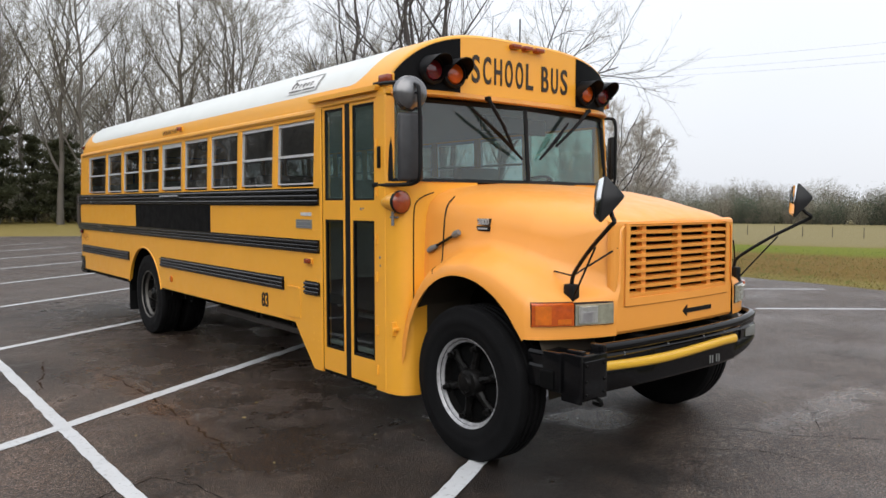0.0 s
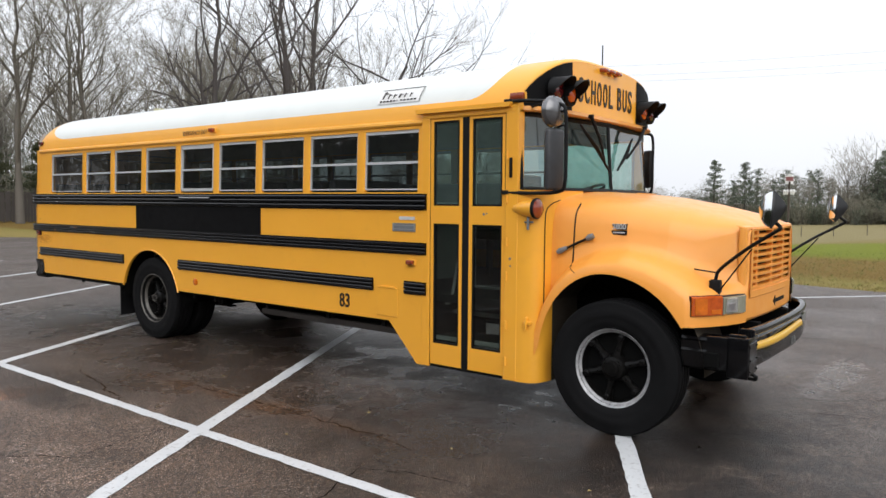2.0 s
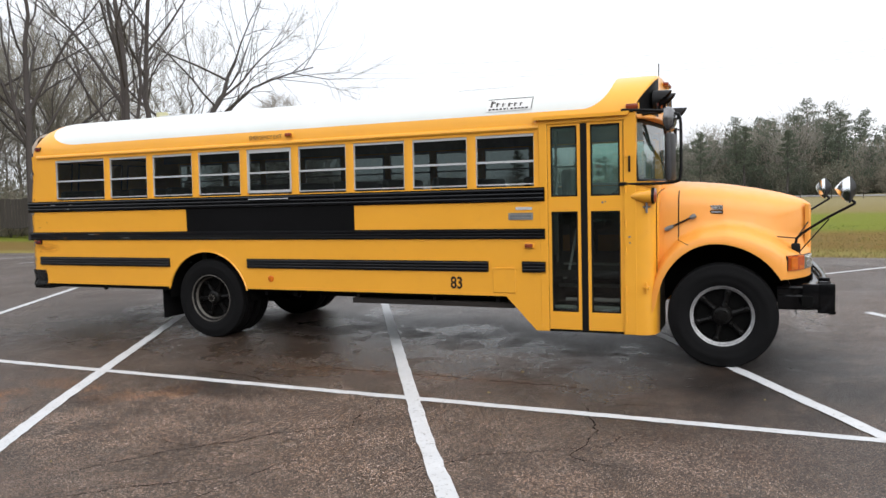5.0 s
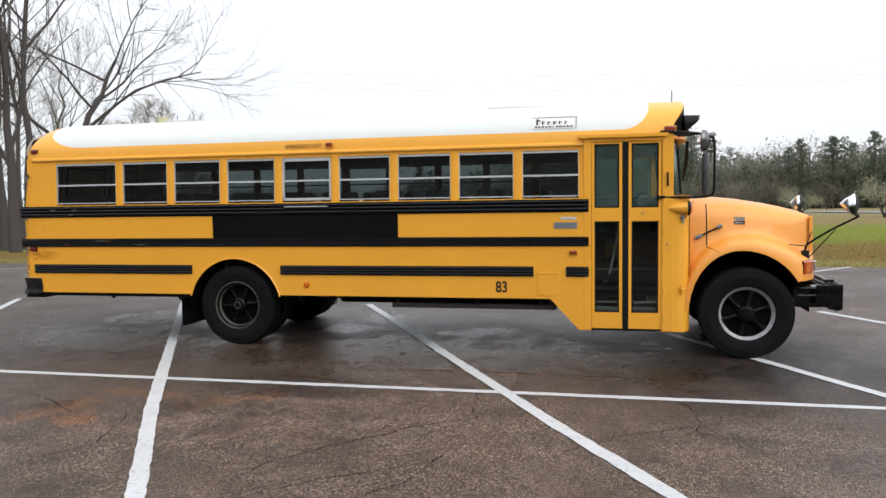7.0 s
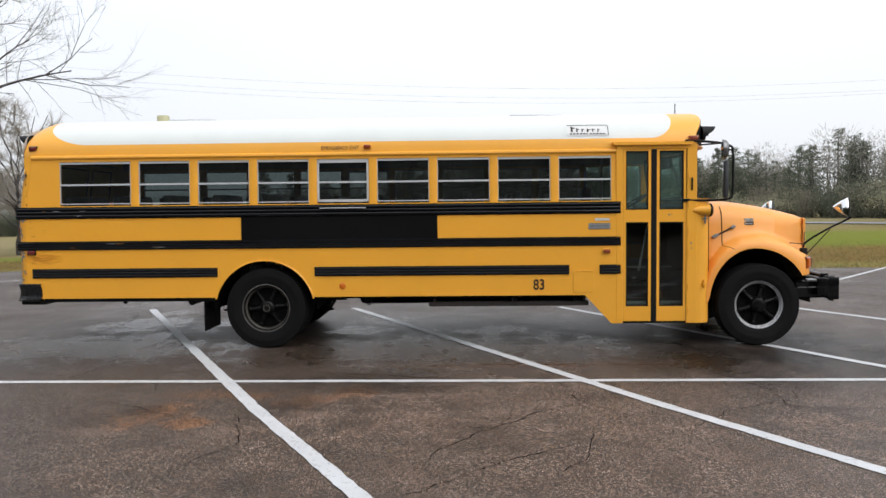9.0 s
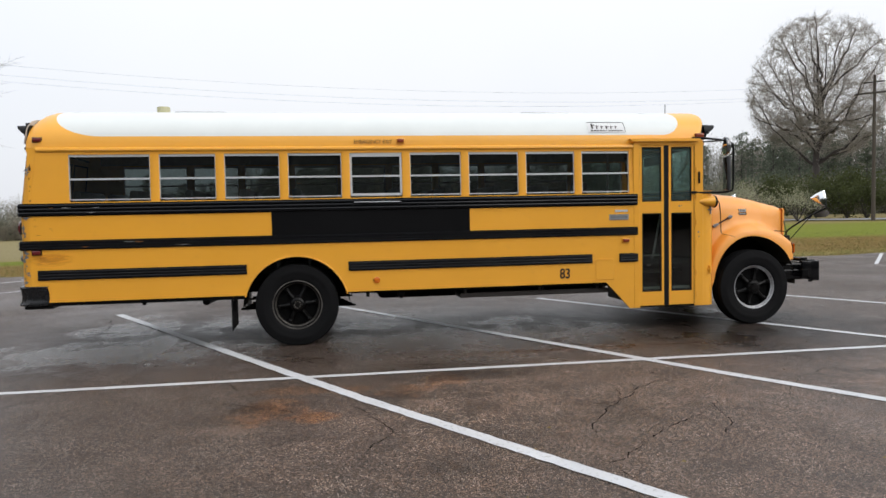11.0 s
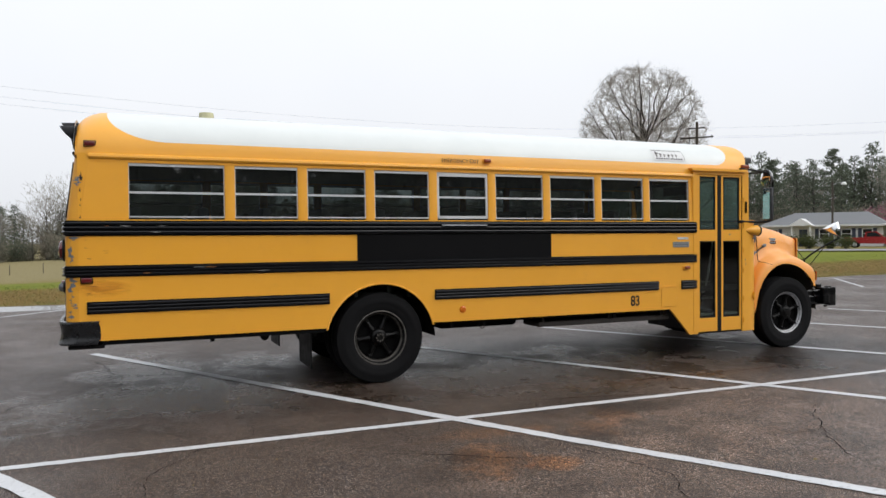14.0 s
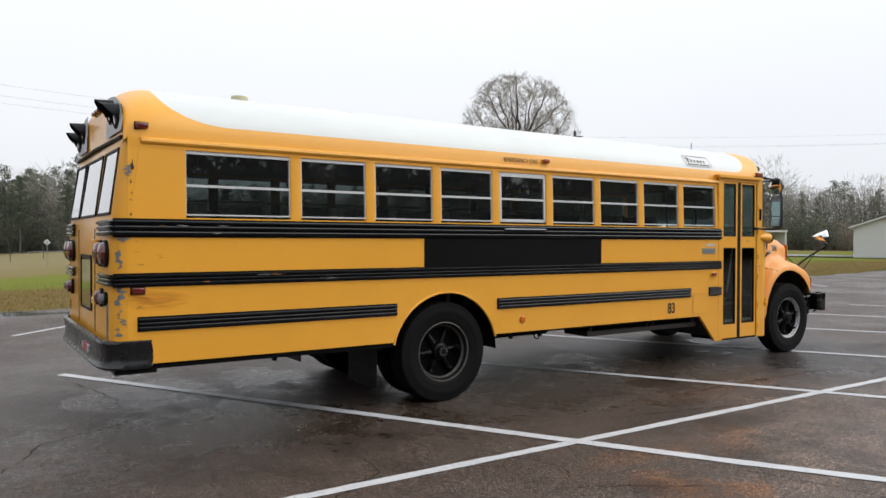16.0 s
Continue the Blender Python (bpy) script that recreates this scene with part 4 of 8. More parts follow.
# windshield: two flat panes in a shallow V, with side glass at the corners
ws = {"c": (-0.600, 0.0), "e": (-0.725, 1.04), "s": (-0.80, 1.18)}
for side in (-1, 1):
    for (fa, la), (fb, lb), nm in ((ws["c"], ws["e"], "windshield_pane"), (ws["e"], ws["s"], "corner_pane")):
        bm = bmesh.new()
        vs = [bm.verts.new(q) for q in ((fa, side * la, 1.865), (fb, side * lb, 1.865), (fb - 0.045, side * lb * 0.985, 2.49), (fa - 0.045, side * la, 2.49))]
        bm.faces.new(vs)
        pane = part(nm, bm, M_DRIVERGLASS if nm == "corner_pane" else M_SHIELD, bus, smooth=0)
        pane.visible_shadow = False
part("windshield_seal", tube(tube(bmesh.new(), [(-0.800, -1.18, 1.86), (-0.725, -1.04, 1.86), (-0.60, 0, 1.86), (-0.725, 1.04, 1.86), (-0.80, 1.18, 1.86)], 0.023, 8),
                             [(-0.845, -1.165, 2.47), (-0.77, -1.025, 2.47), (-0.645, 0, 2.47), (-0.77, 1.025, 2.47), (-0.845, 1.165, 2.47)], 0.023, 8), M_SEAL, bus)
part("windshield_divider", pipe([(-0.598, 0, 1.86), (-0.643, 0, 2.47)], 0.017, 6), M_SEAL, bus, "black centre divider")
for side in (-1, 1):
    part("windshield_post", prism([(-0.92, 1.84), (-0.795, 1.84), (-0.838, 2.486), (-0.92, 2.486)], side * 1.232, side * 1.17), M_YELLOW, bus)
    part("corner_seal", pipe([(-0.798, side * 1.195, 1.86), (-0.842, side * 1.18, 2.48)], 0.021, 8), M_SEAL, bus)

# driver's window on the left side
dw = part("driver_window", boxes((-1.79, -1.76, 1.17, 1.215, 1.84, 2.46), (-0.93, -0.90, 1.17, 1.215, 1.84, 2.46), (-1.76, -0.93, 1.17, 1.215, 1.84, 1.87), (-1.76, -0.93, 1.17, 1.215, 2.43, 2.46)), M_ALU, bus, "clear driver's window in an aluminium frame", smooth=0)
pane = part("pane", boxes((-1.76, -0.93, 1.19, 1.194, 1.87, 2.43)), M_DRIVERGLASS, dw, smooth=0)
pane.visible_shadow = False

# front corner panel and cowl below the windshield
for side in (-1, 1):
    bm = bmesh.new()
    zs = [0.300, 0.9, 1.4, 1.81, 1.855]
    bm_in = bmesh.new()
    grid_faces(bm_in, [[(f, side * l, z) for z in (0.3, 0.9, 1.38)] for f, l in ((-0.60, 1.02), (-0.595, 0.55))])
    part("inner_corner", bm_in, M_WELL, bus)
    plan = [(-0.93, 1.234), (-0.78, 1.234), (-0.70, 1.220), (-0.645, 1.18), (-0.615, 1.11), (-0.60, 1.02)]
    grid_faces(bm, [[(f, side * l, z) for z in zs] for f, l in plan])
    grid_faces(bm, [[(f, side * l, z) for z in (1.38, 1.6, 1.81, 1.855)] for f, l in ((-0.60, 1.02), (-0.59, 0.55))])
    part("corner_panel", bm, M_YELLOW, bus, "yellow rounded body corner beside the door" if side < 0 else "")
bm = bmesh.new()
grid_faces(bm, [[(-0.59, l, 1.855), (-0.80, l, 1.865)] for l in np.linspace(-1.17, 1.17, 9)])
part("cowl_top", bm, M_YELLOW, bus)
part("firewall", boxes((-0.64, -0.625, -1.0, 1.0, 0.50, 1.80)), M_CHASSIS, bus)

# ---- hood, fenders and nose ----
HOOD_F = [-0.66, -0.62, -0.56, -0.48, -0.38, -0.26, -0.12, 0.02, 0.16, 0.30, 0.42, 0.50, 0.555, 0.60, 0.65, 0.70, 0.75, 0.79, 0.815]
T_TOP = [(-0.66, 1.850), (-0.3, 1.828), (0.0, 1.797), (0.3, 1.745), (0.55, 1.690), (0.70, 1.650), (0.79, 1.610), (0.815, 1.590)]
T_WID = [(-0.66, 1.04), (-0.3, 1.00), (0.0, 0.965), (0.3, 0.90), (0.5, 0.815), (0.65, 0.73), (0.75, 0.67), (0.815, 0.632)]
T_FEN = [(-0.66, 0.82), (-0.60, 0.98), (-0.52, 1.12), (-0.40, 1.25), (-0.2, 1.345), (0.05, 1.37), (0.25, 1.33), (0.45, 1.25), (0.60, 1.165), (0.70, 1.14), (0.815, 1.13)]
T_PLAN = [(0.47, 1.195), (0.55, 1.180), (0.597, 1.15), (0.65, 1.085), (0.742, 0.92), (0.80, 0.755), (0.815, 0.66)]


def fender_edge(f):
    """Height of the wheel opening's edge; the opening is longer ahead of the axle than behind it."""
    if f > 0.535:
        return 0.885
    u = (f + 0.06) / (0.68 if f > -0.06 else 0.565)
    return max(0.53, 0.525 + 0.70 * math.sqrt(max(0.0, 1 - u * u)))


def hood_half(f):
    zc, w, zf = lerp(f, T_TOP), lerp(f, T_WID), lerp(f, T_FEN)
    out = lerp(f, T_PLAN)
    low = fender_edge(f)
    zf = max(zf, low + 0.07)
    w = min(w, out - 0.03)
    g = out - w
    q = 1.0 - 0.72 * min(1.0, max(0.0, (f - 0.50) / 0.28))
    return [(0, zc + 0.012 * q), (0.30 * w, zc + 0.008 * q), (0.58 * w, zc - 0.010 * q), (0.78 * w, zc - 0.040 * q), (0.90 * w, zc - 0.085 * q), (0.965 * w, zc - 0.15 * q), (0.99 * w, zc - 0.24 * q),
            (w, max(zf + 0.10, zc - 0.36) if zc - 0.36 > zf + 0.10 else zf + 0.10), (w + 0.08 * g, zf + 0.055), (w + 0.25 * g, zf + 0.022), (w + 0.50 * g, zf), (w + 0.75 * g, zf - 0.022),
            (w + 0.92 * g, zf - 0.055), (out, zf - 0.055 - 0.25 * (zf - 0.055 - low)), (out + 0.004, low)]


bm = bmesh.new()
rows = []
fs = sorted(set(HOOD_F + [0.53, 0.54] + [round(x, 3) for x in np.linspace(-0.655, 0.5, 24)]))
for f in fs:
    half = hood_half(f)
    rows.append([(f, -l, z) for l, z in half[::-1]] + [(f, l, z) for l, z in half[1:]])
grid_faces(bm, rows)
hood = part("hood", bm, M_HOOD, bus, "faded orange-yellow tilt hood with flared fenders", smooth=60)

# nose: face around the grille opening
GL, GZ0, GZ1, GF = 0.553, 1.125, 1.565, 0.832


def nose_f(l):
    e = max(0.0, (abs(l) - 0.66) / 0.028)
    return GF + 0.03 * (1 - (min(0.66, abs(l)) / 0.66) ** 2) - 0.030 - 0.045 * (1 - math.sqrt(max(0.0, 1 - e * e)))


bm = bmesh.new()
ls = [-0.688, -0.684, -0.674] + list(np.linspace(-0.66, 0.66, 25)) + [0.674, 0.684, 0.688]
grid_faces(bm, [[(nose_f(l) - 0.012, l, 0.885), (nose_f(l), l, 0.905), (nose_f(l), l, 1.0), (nose_f(l), l, GZ0 - 0.03), (nose_f(l), l, GZ0)] for l in ls])
grid_faces(bm, [[(nose_f(l), l, GZ1), (nose_f(l) - 0.004, l, GZ1 + 0.02), (nose_f(l) - 0.03, l, GZ1 + 0.032)] for l in ls])
for side in (-1, 1):
    grid_faces(bm, [[(nose_f(l), l, GZ0), (nose_f(l), l, (GZ0 + GZ1) / 2), (nose_f(l), l, GZ1)] for l in (side * GL, side * 0.61, side * 0.66, side * 0.674, side * 0.684, side * 0.688)])
nose = part("nose_panel", bm, M_HOOD, bus, "orange-yellow front panel of the hood", smooth=18)
bm = bmesh.new()
for l0, l1, z0, z1 in ((-GL - 0.035, -GL + 0.004, GZ0 - 0.075, GZ1 + 0.012), (GL - 0.004, GL + 0.035, GZ0 - 0.075, GZ1 + 0.012), (-GL, GL, GZ0 - 0.075, GZ0 - 0.012), (-GL, GL, GZ1 - 0.004, GZ1 + 0.012)):
    cols = np.linspace(l0, l1, 3 if l1 - l0 < 0.1 else 13)
    grid_faces(bm, [[(nose_f(l) - 0.002, l, z0), (nose_f(l) + 0.010, l, z0 + 0.008), (nose_f(l) + 0.010, l, z1 - 0.006), (nose_f(l) - 0.02, l, z1)] for l in cols])
part("grille_frame", bm, M_HOOD, nose, "raised frame round the grille")
grille = part("grille", boxes((0.60, 0.735, -GL, GL, GZ0, GZ1)), M_CHASSIS, bus, "orange-yellow slatted grille over a dark radiator")
nslat = 9
for k in range(nslat + 1):
    z = GZ0 + (GZ1 - GZ0) * k / nslat
    bm = bmesh.new()
    rows = [[(nose_f(l) - 0.045, l, z + 0.004), (nose_f(l) + 0.004, l, z - 0.010), (nose_f(l) + 0.006, l, z + 0.008), (nose_f(l) - 0.045, l, z + 0.016)] for l in np.linspace(-GL, GL, 13)]
    grid_faces(bm, rows)
    part("slat", bm, M_HOOD, grille)
for l in (-0.395, -0.025, 0.345):
    part("grille_bar", boxes((nose_f(l) - 0.055, nose_f(l) - 0.012, l - 0.022, l + 0.022, GZ0, GZ1)), M_HOOD, grille)
# arrow-shaped strip below the grille, dark badges and seams on the hood
bm = bmesh.new()
arrow = [(-0.135, 0.012), (-0.135, 0.034), (-0.185, 0.0), (-0.135, -0.034), (-0.135, -0.014), (0.17, -0.014), (0.17, 0.012)]
a = [bm.verts.new((nose_f(0.19 + l) + 0.006, 0.19 + l, 0.975 + 1.15 * z)) for l, z in arrow]
b = [bm.verts.new((nose_f(0.19 + l) - 0.02, 0.19 + l, 0.975 + 1.15 * z)) for l, z in arrow]
bm.faces.new(a)
for k in range(len(a)):
    bm.faces.new((a[k], b[k], b[(k + 1) % len(a)], a[(k + 1) % len(a)]))
part("front_emblem", bm, M_SEAL, bus, "black emblem strip", smooth=0)

# turn signals and headlamps at the fender corners
for side in (-1, 1):
    def corner(l):
        for (fa, la), (fb, lb) in zip(T_PLAN, T_PLAN[1:]):
            if lb <= l <= la:
                return fa + (fb - fa) * (la - l) / (la - lb)
        return T_PLAN[-1][0] if l < T_PLAN[-1][1] else T_PLAN[0][0]

    def lens_strip(la, lb, z0, z1, out):
        bm = bmesh.new()
        rows = []
        for l in np.linspace(la, lb, 9):
            f = corner(l)
            rows.append([(f - 0.01, side * (l - 0.005), z0), (f + out, side * (l + out * 0.6), z0 + 0.012), (f + out, side * (l + out * 0.6), z1 - 0.012), (f - 0.01, side * (l - 0.005), z1)])
        vs = grid_faces(bm, rows)
        bm.faces.new(vs[0])
        bm.faces.new(vs[-1][::-1])
        return bm
    sig = part("turn_signal", lens_strip(1.162, 0.952, 0.955, 1.110, 0.006), M_SEAL, bus, "amber turn signal in a dark rim")
    part("lens", lens_strip(1.160, 0.954, 0.957, 1.108, 0.016), M_AMBER_LENS, sig, "amber lens")
    for la, lb, z0, z1 in ((1.150, 1.075, 0.966, 1.100), (1.04, 0.968, 0.966, 1.02)):
        part("reflector", lens_strip(la, lb, z0, z1, 0.019), M_AMBER_CORE, sig)
    bez = part("headlamp", lens_strip(0.947, 0.691, 0.954, 1.105, 0.006), M_SEAL, bus, "clear rectangular headlamp with an aged inner cup")
    part("cup", lens_strip(0.945, 0.694, 0.957, 1.102, 0.012), M_LAMP_CUP, bez)
    part("lens", lens_strip(0.928, 0.810, 0.970, 1.092, 0.022), M_CLEAR_LENS, bez)
    part("bulb_frame", lens_strip(0.905, 0.845, 0.985, 1.06, 0.025), M_CHROME, bez)

# front bumper: a deep beam whose underside sweeps up at the far end
bm = bmesh.new()
plan = [(0.50, -1.10), (0.72, -1.095), (0.83, -1.07), (0.895, -0.99), (0.935, -0.6), (0.945, 0.0), (0.935, 0.55), (0.895, 0.82), (0.84, 0.93), (0.74, 0.985), (0.55, 0.995)]
rows = []
for v in smooth_path([(p[0], p[1], 0) for p in plan], 4):
    f, l = v.x, v.y
    n = Vector((f - 0.2, l * 0.9)).normalized()
    up = 0.125 * min(1.0, max(0.0, (l - 0.30) / 0.62)) ** 2
    z0, z1 = 0.582 + up, 0.815
    prof = [(-0.09, z0), (-0.014, z0 + 0.004), (0.0, z0 + 0.02), (0.0, z1 - 0.10), (-0.012, z1 - 0.085), (-0.012, z1 - 0.03), (0.0, z1 - 0.018), (-0.012, z1), (-0.16, z1 + 0.008)]
    rows.append([(f + d * n.x, l + d * n.y, z) for d, z in prof])
grid_faces(bm, rows)
bumper = part("front_bumper", bm, M_BUMPER, bus, "black steel front bumper with yellow strip")
# half-round yellow strip on the upper face
bm = bmesh.new()
rows = []
for l in np.linspace(-0.90, 0.50, 15):
    q, zc = 0.945 - 0.030 * (l / 0.7) ** 2, 0.735 + 0.010 * math.sin(l * 4.0)
    rows.append([(q - 0.002, l, zc - 0.032)] + [(q + 0.020 * math.cos(a) + 0.004, l, zc + 0.030 * math.sin(a)) for a in np.linspace(-1.35, 1.35, 8)] + [(q - 0.002, l, zc + 0.032)])
grid_faces(bm, rows)
part("yellow_strip", bm, M_YTAPE, bumper, "bright yellow half-round strip")
for l, z in ((-0.72, 0.80), (-0.30, 0.803), (0.10, 0.803), (0.36, 0.803)):
    part("bumper_bolt", lathe([(0.013, 0.0), (0.012, 0.010), (0.0, 0.012)], 8, axis="x", at=(0.930 - 0.03 * l * l, l, z)), M_BARE, bumper)
# top tube that flattens into a plate round the far end, with a slot in it
part("top_tube", pipe(smooth_path([(0.90, -0.97, 0.852), (0.935, -0.6, 0.852), (0.945, 0.0, 0.852), (0.935, 0.45, 0.858), (0.90, 0.72, 0.868), (0.83, 0.90, 0.872), (0.70, 0.985, 0.872)], 5), 0.030, 12), M_BUMPER, bumper, "wet black tube along the bumper top")
bm = bmesh.new()
for z0, z1 in ((0.815, 0.866), (0.69, 0.72)):
    grid_faces(bm, [[(f, l, z0), (f + 0.006, l + 0.004, (z0 + z1) / 2), (f, l, z1)] for f, l in ((0.926, 0.58), (0.902, 0.76), (0.872, 0.86), (0.82, 0.935), (0.72, 0.985))])
for f, l, g, h in ((0.928, 0.58, 0.916, 0.645), (0.876, 0.85, 0.85, 0.90)):
    grid_faces(bm, [[(f, l, 0.715), (f + 0.004, l, 0.77), (f, l, 0.82)], [(g, h, 0.715), (g + 0.004, h, 0.77), (g, h, 0.82)]])
part("end_plate", bm, M_BUMPER, bumper, "black plate with a slot at the bumper end")
# a pale block fills the slot, its grey painting the brightness seen through
part("slot", boxes((0.898, 0.912, 0.665, 0.815, 0.728, 0.805), bevel=0.006, seg=2), M_BADGE, bumper, "pale grey block painting the brightness seen through the slot")

# ---- wheels ----
def wheel(f, l, side, front):
    """Tyre with tread grooves, spoked steel rim with lugs. Turned about the axle; side is the outer side."""
    w = thing("wheel", "black tyre on a %s spoked wheel" % ("silver-rimmed" if front else "dark steel"), "wheel")
    w.parent = bus
    del w["category"]
    w.matrix_basis = pose(f, l, HUB_Z)
    R, s = TYRE_R, side
    prof = [(0.285, -s * 0.10)]
    for r, y in ((0.30, -0.115), (0.36, -0.130), (0.44, -0.130), (0.495, -0.118), (R - 0.006, -0.100), (R, -0.088)):
        prof.append((r, s * y))
    for g in (-0.045, 0.0, 0.045):
        prof += [(R, s * (g - 0.012)), (R - 0.014, s * (g - 0.008)), (R - 0.014, s * (g + 0.008)), (R, s * (g + 0.012))]
    for r, y in ((R, 0.088), (R - 0.006, 0.100), (0.505, 0.114), (0.495, 0.1185), (0.485, 0.1175), (0.44, 0.130), (0.40, 0.1335), (0.392, 0.130), (0.36, 0.130), (0.318, 0.122), (0.298, 0.110)):
        prof.append((r, s * y))
    prof.append((0.285, s * 0.10))
    bm = lathe(prof + [prof[0]], 64, caps=False)
    part("tyre", bm, M_RUBBER, w, "worn black rubber tyre")
    off = 0.0 if front else -0.055
    well = [(0.285, -s * 0.10), (0.288, -s * 0.06), (0.288, s * 0.03), (0.250, s * 0.024), (0.248, s * (-0.02 + off)), (0.248, s * (-0.04 + off))] if front else \
           [(0.285, -s * 0.10), (0.292, -s * 0.06), (0.292, s * 0.09), (0.280, s * 0.088), (0.272, s * 0.072), (0.260, s * 0.046), (0.252, s * (0.0 + off)), (0.252, s * (-0.04 + off))]
    part("rim_well", lathe(well, 56, caps=False), M_STEEL, w)
    ring = [(0.285, s * 0.10), (0.296, s * 0.116), (0.300, s * 0.118), (0.3005, s * 0.112), (0.292, s * 0.104), (0.288, s * 0.099), (0.284, s * 0.092), (0.276, s * 0.090), (0.269, s * 0.084), (0.267, s * 0.076)] if front else [(0.298, s * 0.09), (0.304, s * 0.112), (0.311, s * 0.116), (0.300, s * 0.119), (0.292, s * 0.104)]
    part("rim", lathe(ring, 56, caps=False), M_SILVER if front else M_RUSTRIM, w, "scuffed silver painted rim" if front else "scuffed bare-metal rim lip")
    if front:
        part("rim_cone", lathe([(0.268, s * 0.078), (0.260, s * 0.052), (0.250, s * 0.030)], 56, caps=False), M_STEEL, w)
    bm = bmesh.new()
    if front:
        lathe([(0.105, -s * 0.06), (0.105, s * 0.075), (0.085, s * 0.110), (0.06, s * 0.118), (0.055, s * 0.13), (0.0, s * 0.132)], 28, bm)
    else:
        lathe([(0.10, -s * 0.10), (0.10, s * 0.02), (0.085, s * 0.06), (0.062, s * 0.075), (0.055, s * 0.095), (0.0, s * 0.098)], 28, bm)
    part("hub", bm, M_STEEL, w, "greasy black hub")
    if not front:
        part("rim_band", lathe([(0.288, s * 0.091), (0.272, s * 0.075), (0.261, s * 0.049)], 56, caps=False), M_RUSTRIM, w, "worn bare-metal band inside the rim")
    cap_y = s * (0.1325 if front else 0.0985)
    part("hub_cap", lathe([(0.050, cap_y - s * 0.004), (0.046, cap_y + s * 0.003), (0.018, cap_y + s * 0.006), (0.0, cap_y + s * 0.006)], 20), M_STEEL, w, "greasy hub cap")
    if not front:
        for k in range(8):
            a = 2 * math.pi * k / 8
            part("hub_bolt", lathe([(0.010, cap_y), (0.009, cap_y + s * 0.012), (0.0, cap_y + s * 0.014)], 6, at=(0.040 * math.cos(a), 0, 0.040 * math.sin(a))), M_RUSTRIM, w)
    for k in range(6):
        a = math.pi * 2 * k / 6 + (0.3 if front else 0.1)
        bm = bmesh.new()
        y1, y2 = (s * 0.055, s * 0.045) if front else (s * 0.0, s * -0.02)
        dirv = Vector((math.cos(a), 0, math.sin(a)))
        tube(bm, [dirv * 0.085 + Vector((0, y1, 0)), dirv * 0.17 + Vector((0, y1, 0)), dirv * 0.255 + Vector((0, y2, 0))], [0.036, 0.024, 0.034] if front else [0.034, 0.024, 0.034], 8)
        part("spoke", bm, M_STEEL, w)
        bm = bmesh.new()
        c = dirv * 0.238
        lathe([(0.026, y2), (0.026, y2 + s * 0.045), (0.018, y2 + s * 0.05), (0.018, y2 + s * 0.07), (0.0, y2 + s * 0.072)], 6, bm, at=(c.x, 0, c.z))
        part("lug_clamp", bm, M_STEEL, w)
    part("wheel_disc", lathe([(0.256, s * (0.028 if front else -0.03)), (0.10, s * (0.034 if front else -0.02)), (0.0, s * (0.034 if front else -0.02))], 40), M_CHASSIS, w)
    part("brake_drum", lathe([(0.21, -s * 0.12), (0.21, s * (-0.03 + off)), (0.0, s * (-0.03 + off))], 28), M_CHASSIS, w)
    return w


for side in (-1, 1):
    wheel(0.0, side * 1.05, side, True)
    wheel(AXLE_R, side * 1.065, side, False)
    wheel(AXLE_R, side * 0.755, side, False)

# chassis: frame rails, axles, wheel housings, tank, mudflaps
for side in (-1, 1):
    part("frame_rail", boxes((-9.2, 0.85, side * 0.43 - 0.04, side * 0.43 + 0.04, 0.62, 0.86)), M_CHASSIS, bus)
part("rear_axle", lathe([(0.07, -0.95), (0.07, -0.25), (0.20, -0.12), (0.20, 0.12), (0.07, 0.25), (0.07, 0.95)], 20, at=(AXLE_R, 0, HUB_Z)), M_CHASSIS, bus)
part("front_axle", boxes((-0.06, 0.06, -0.95, 0.95, 0.40, 0.52)), M_CHASSIS, bus)
part("body_floor", boxes((REAR + 0.1, AXLE_R - 0.70, -1.20, 1.20, 0.88, 0.95), (AXLE_R - 0.70, AXLE_R + 0.70, -0.56, 0.56, 0.88, 0.95), (AXLE_R + 0.70, -0.90, -1.20, 1.20, 0.88, 0.95)), M_FLOOR_RUB, bus)
part("engine_block", boxes((-0.55, 0.55, -0.38, 0.38, 0.55, 1.45)), M_CHASSIS, bus)
for side in (-1, 1):
    bm = bmesh.new()
    rows = []
    for k in range(17):
        a = math.pi * k / 16
        rows.append([(AXLE_R + 0.66 * math.cos(a), side * 0.55, 0.50 + 0.655 * math.sin(a)), (AXLE_R + 0.66 * math.cos(a), side * 1.195, 0.50 + 0.655 * math.sin(a))])
    grid_faces(bm, rows)
    part("wheel_housing", bm, M_CHASSIS, bus)
    bm = bmesh.new()
    grid_faces(bm, [[(-0.03 + 0.70 * math.cos(a), side * 0.62, 0.53 + 0.74 * math.sin(a)), (-0.03 + 0.70 * math.cos(a), side * 1.10, 0.53 + 0.74 * math.sin(a))] for a in (math.pi * k / 16 for k in range(17))])
    part("wheel_housing", bm, M_WELL, bus)
    part("inner_fender", boxes((-0.6, 0.75, side * 0.60 - 0.01, side * 0.60 + 0.01, 0.62, 1.3)), M_CHASSIS, bus)
    part("mudflap", boxes((AXLE_R - 0.80, AXLE_R - 0.785, side * 0.9 - 0.29, side * 0.9 + 0.29, 0.22, 0.72), bevel=0.006), M_SEAL, bus, "black rubber mudflap")
part("fuel_tank", boxes((-5.15, -4.0, -0.35, 0.9, 0.45, 0.85), bevel=0.06, seg=3), M_CHASSIS, bus)
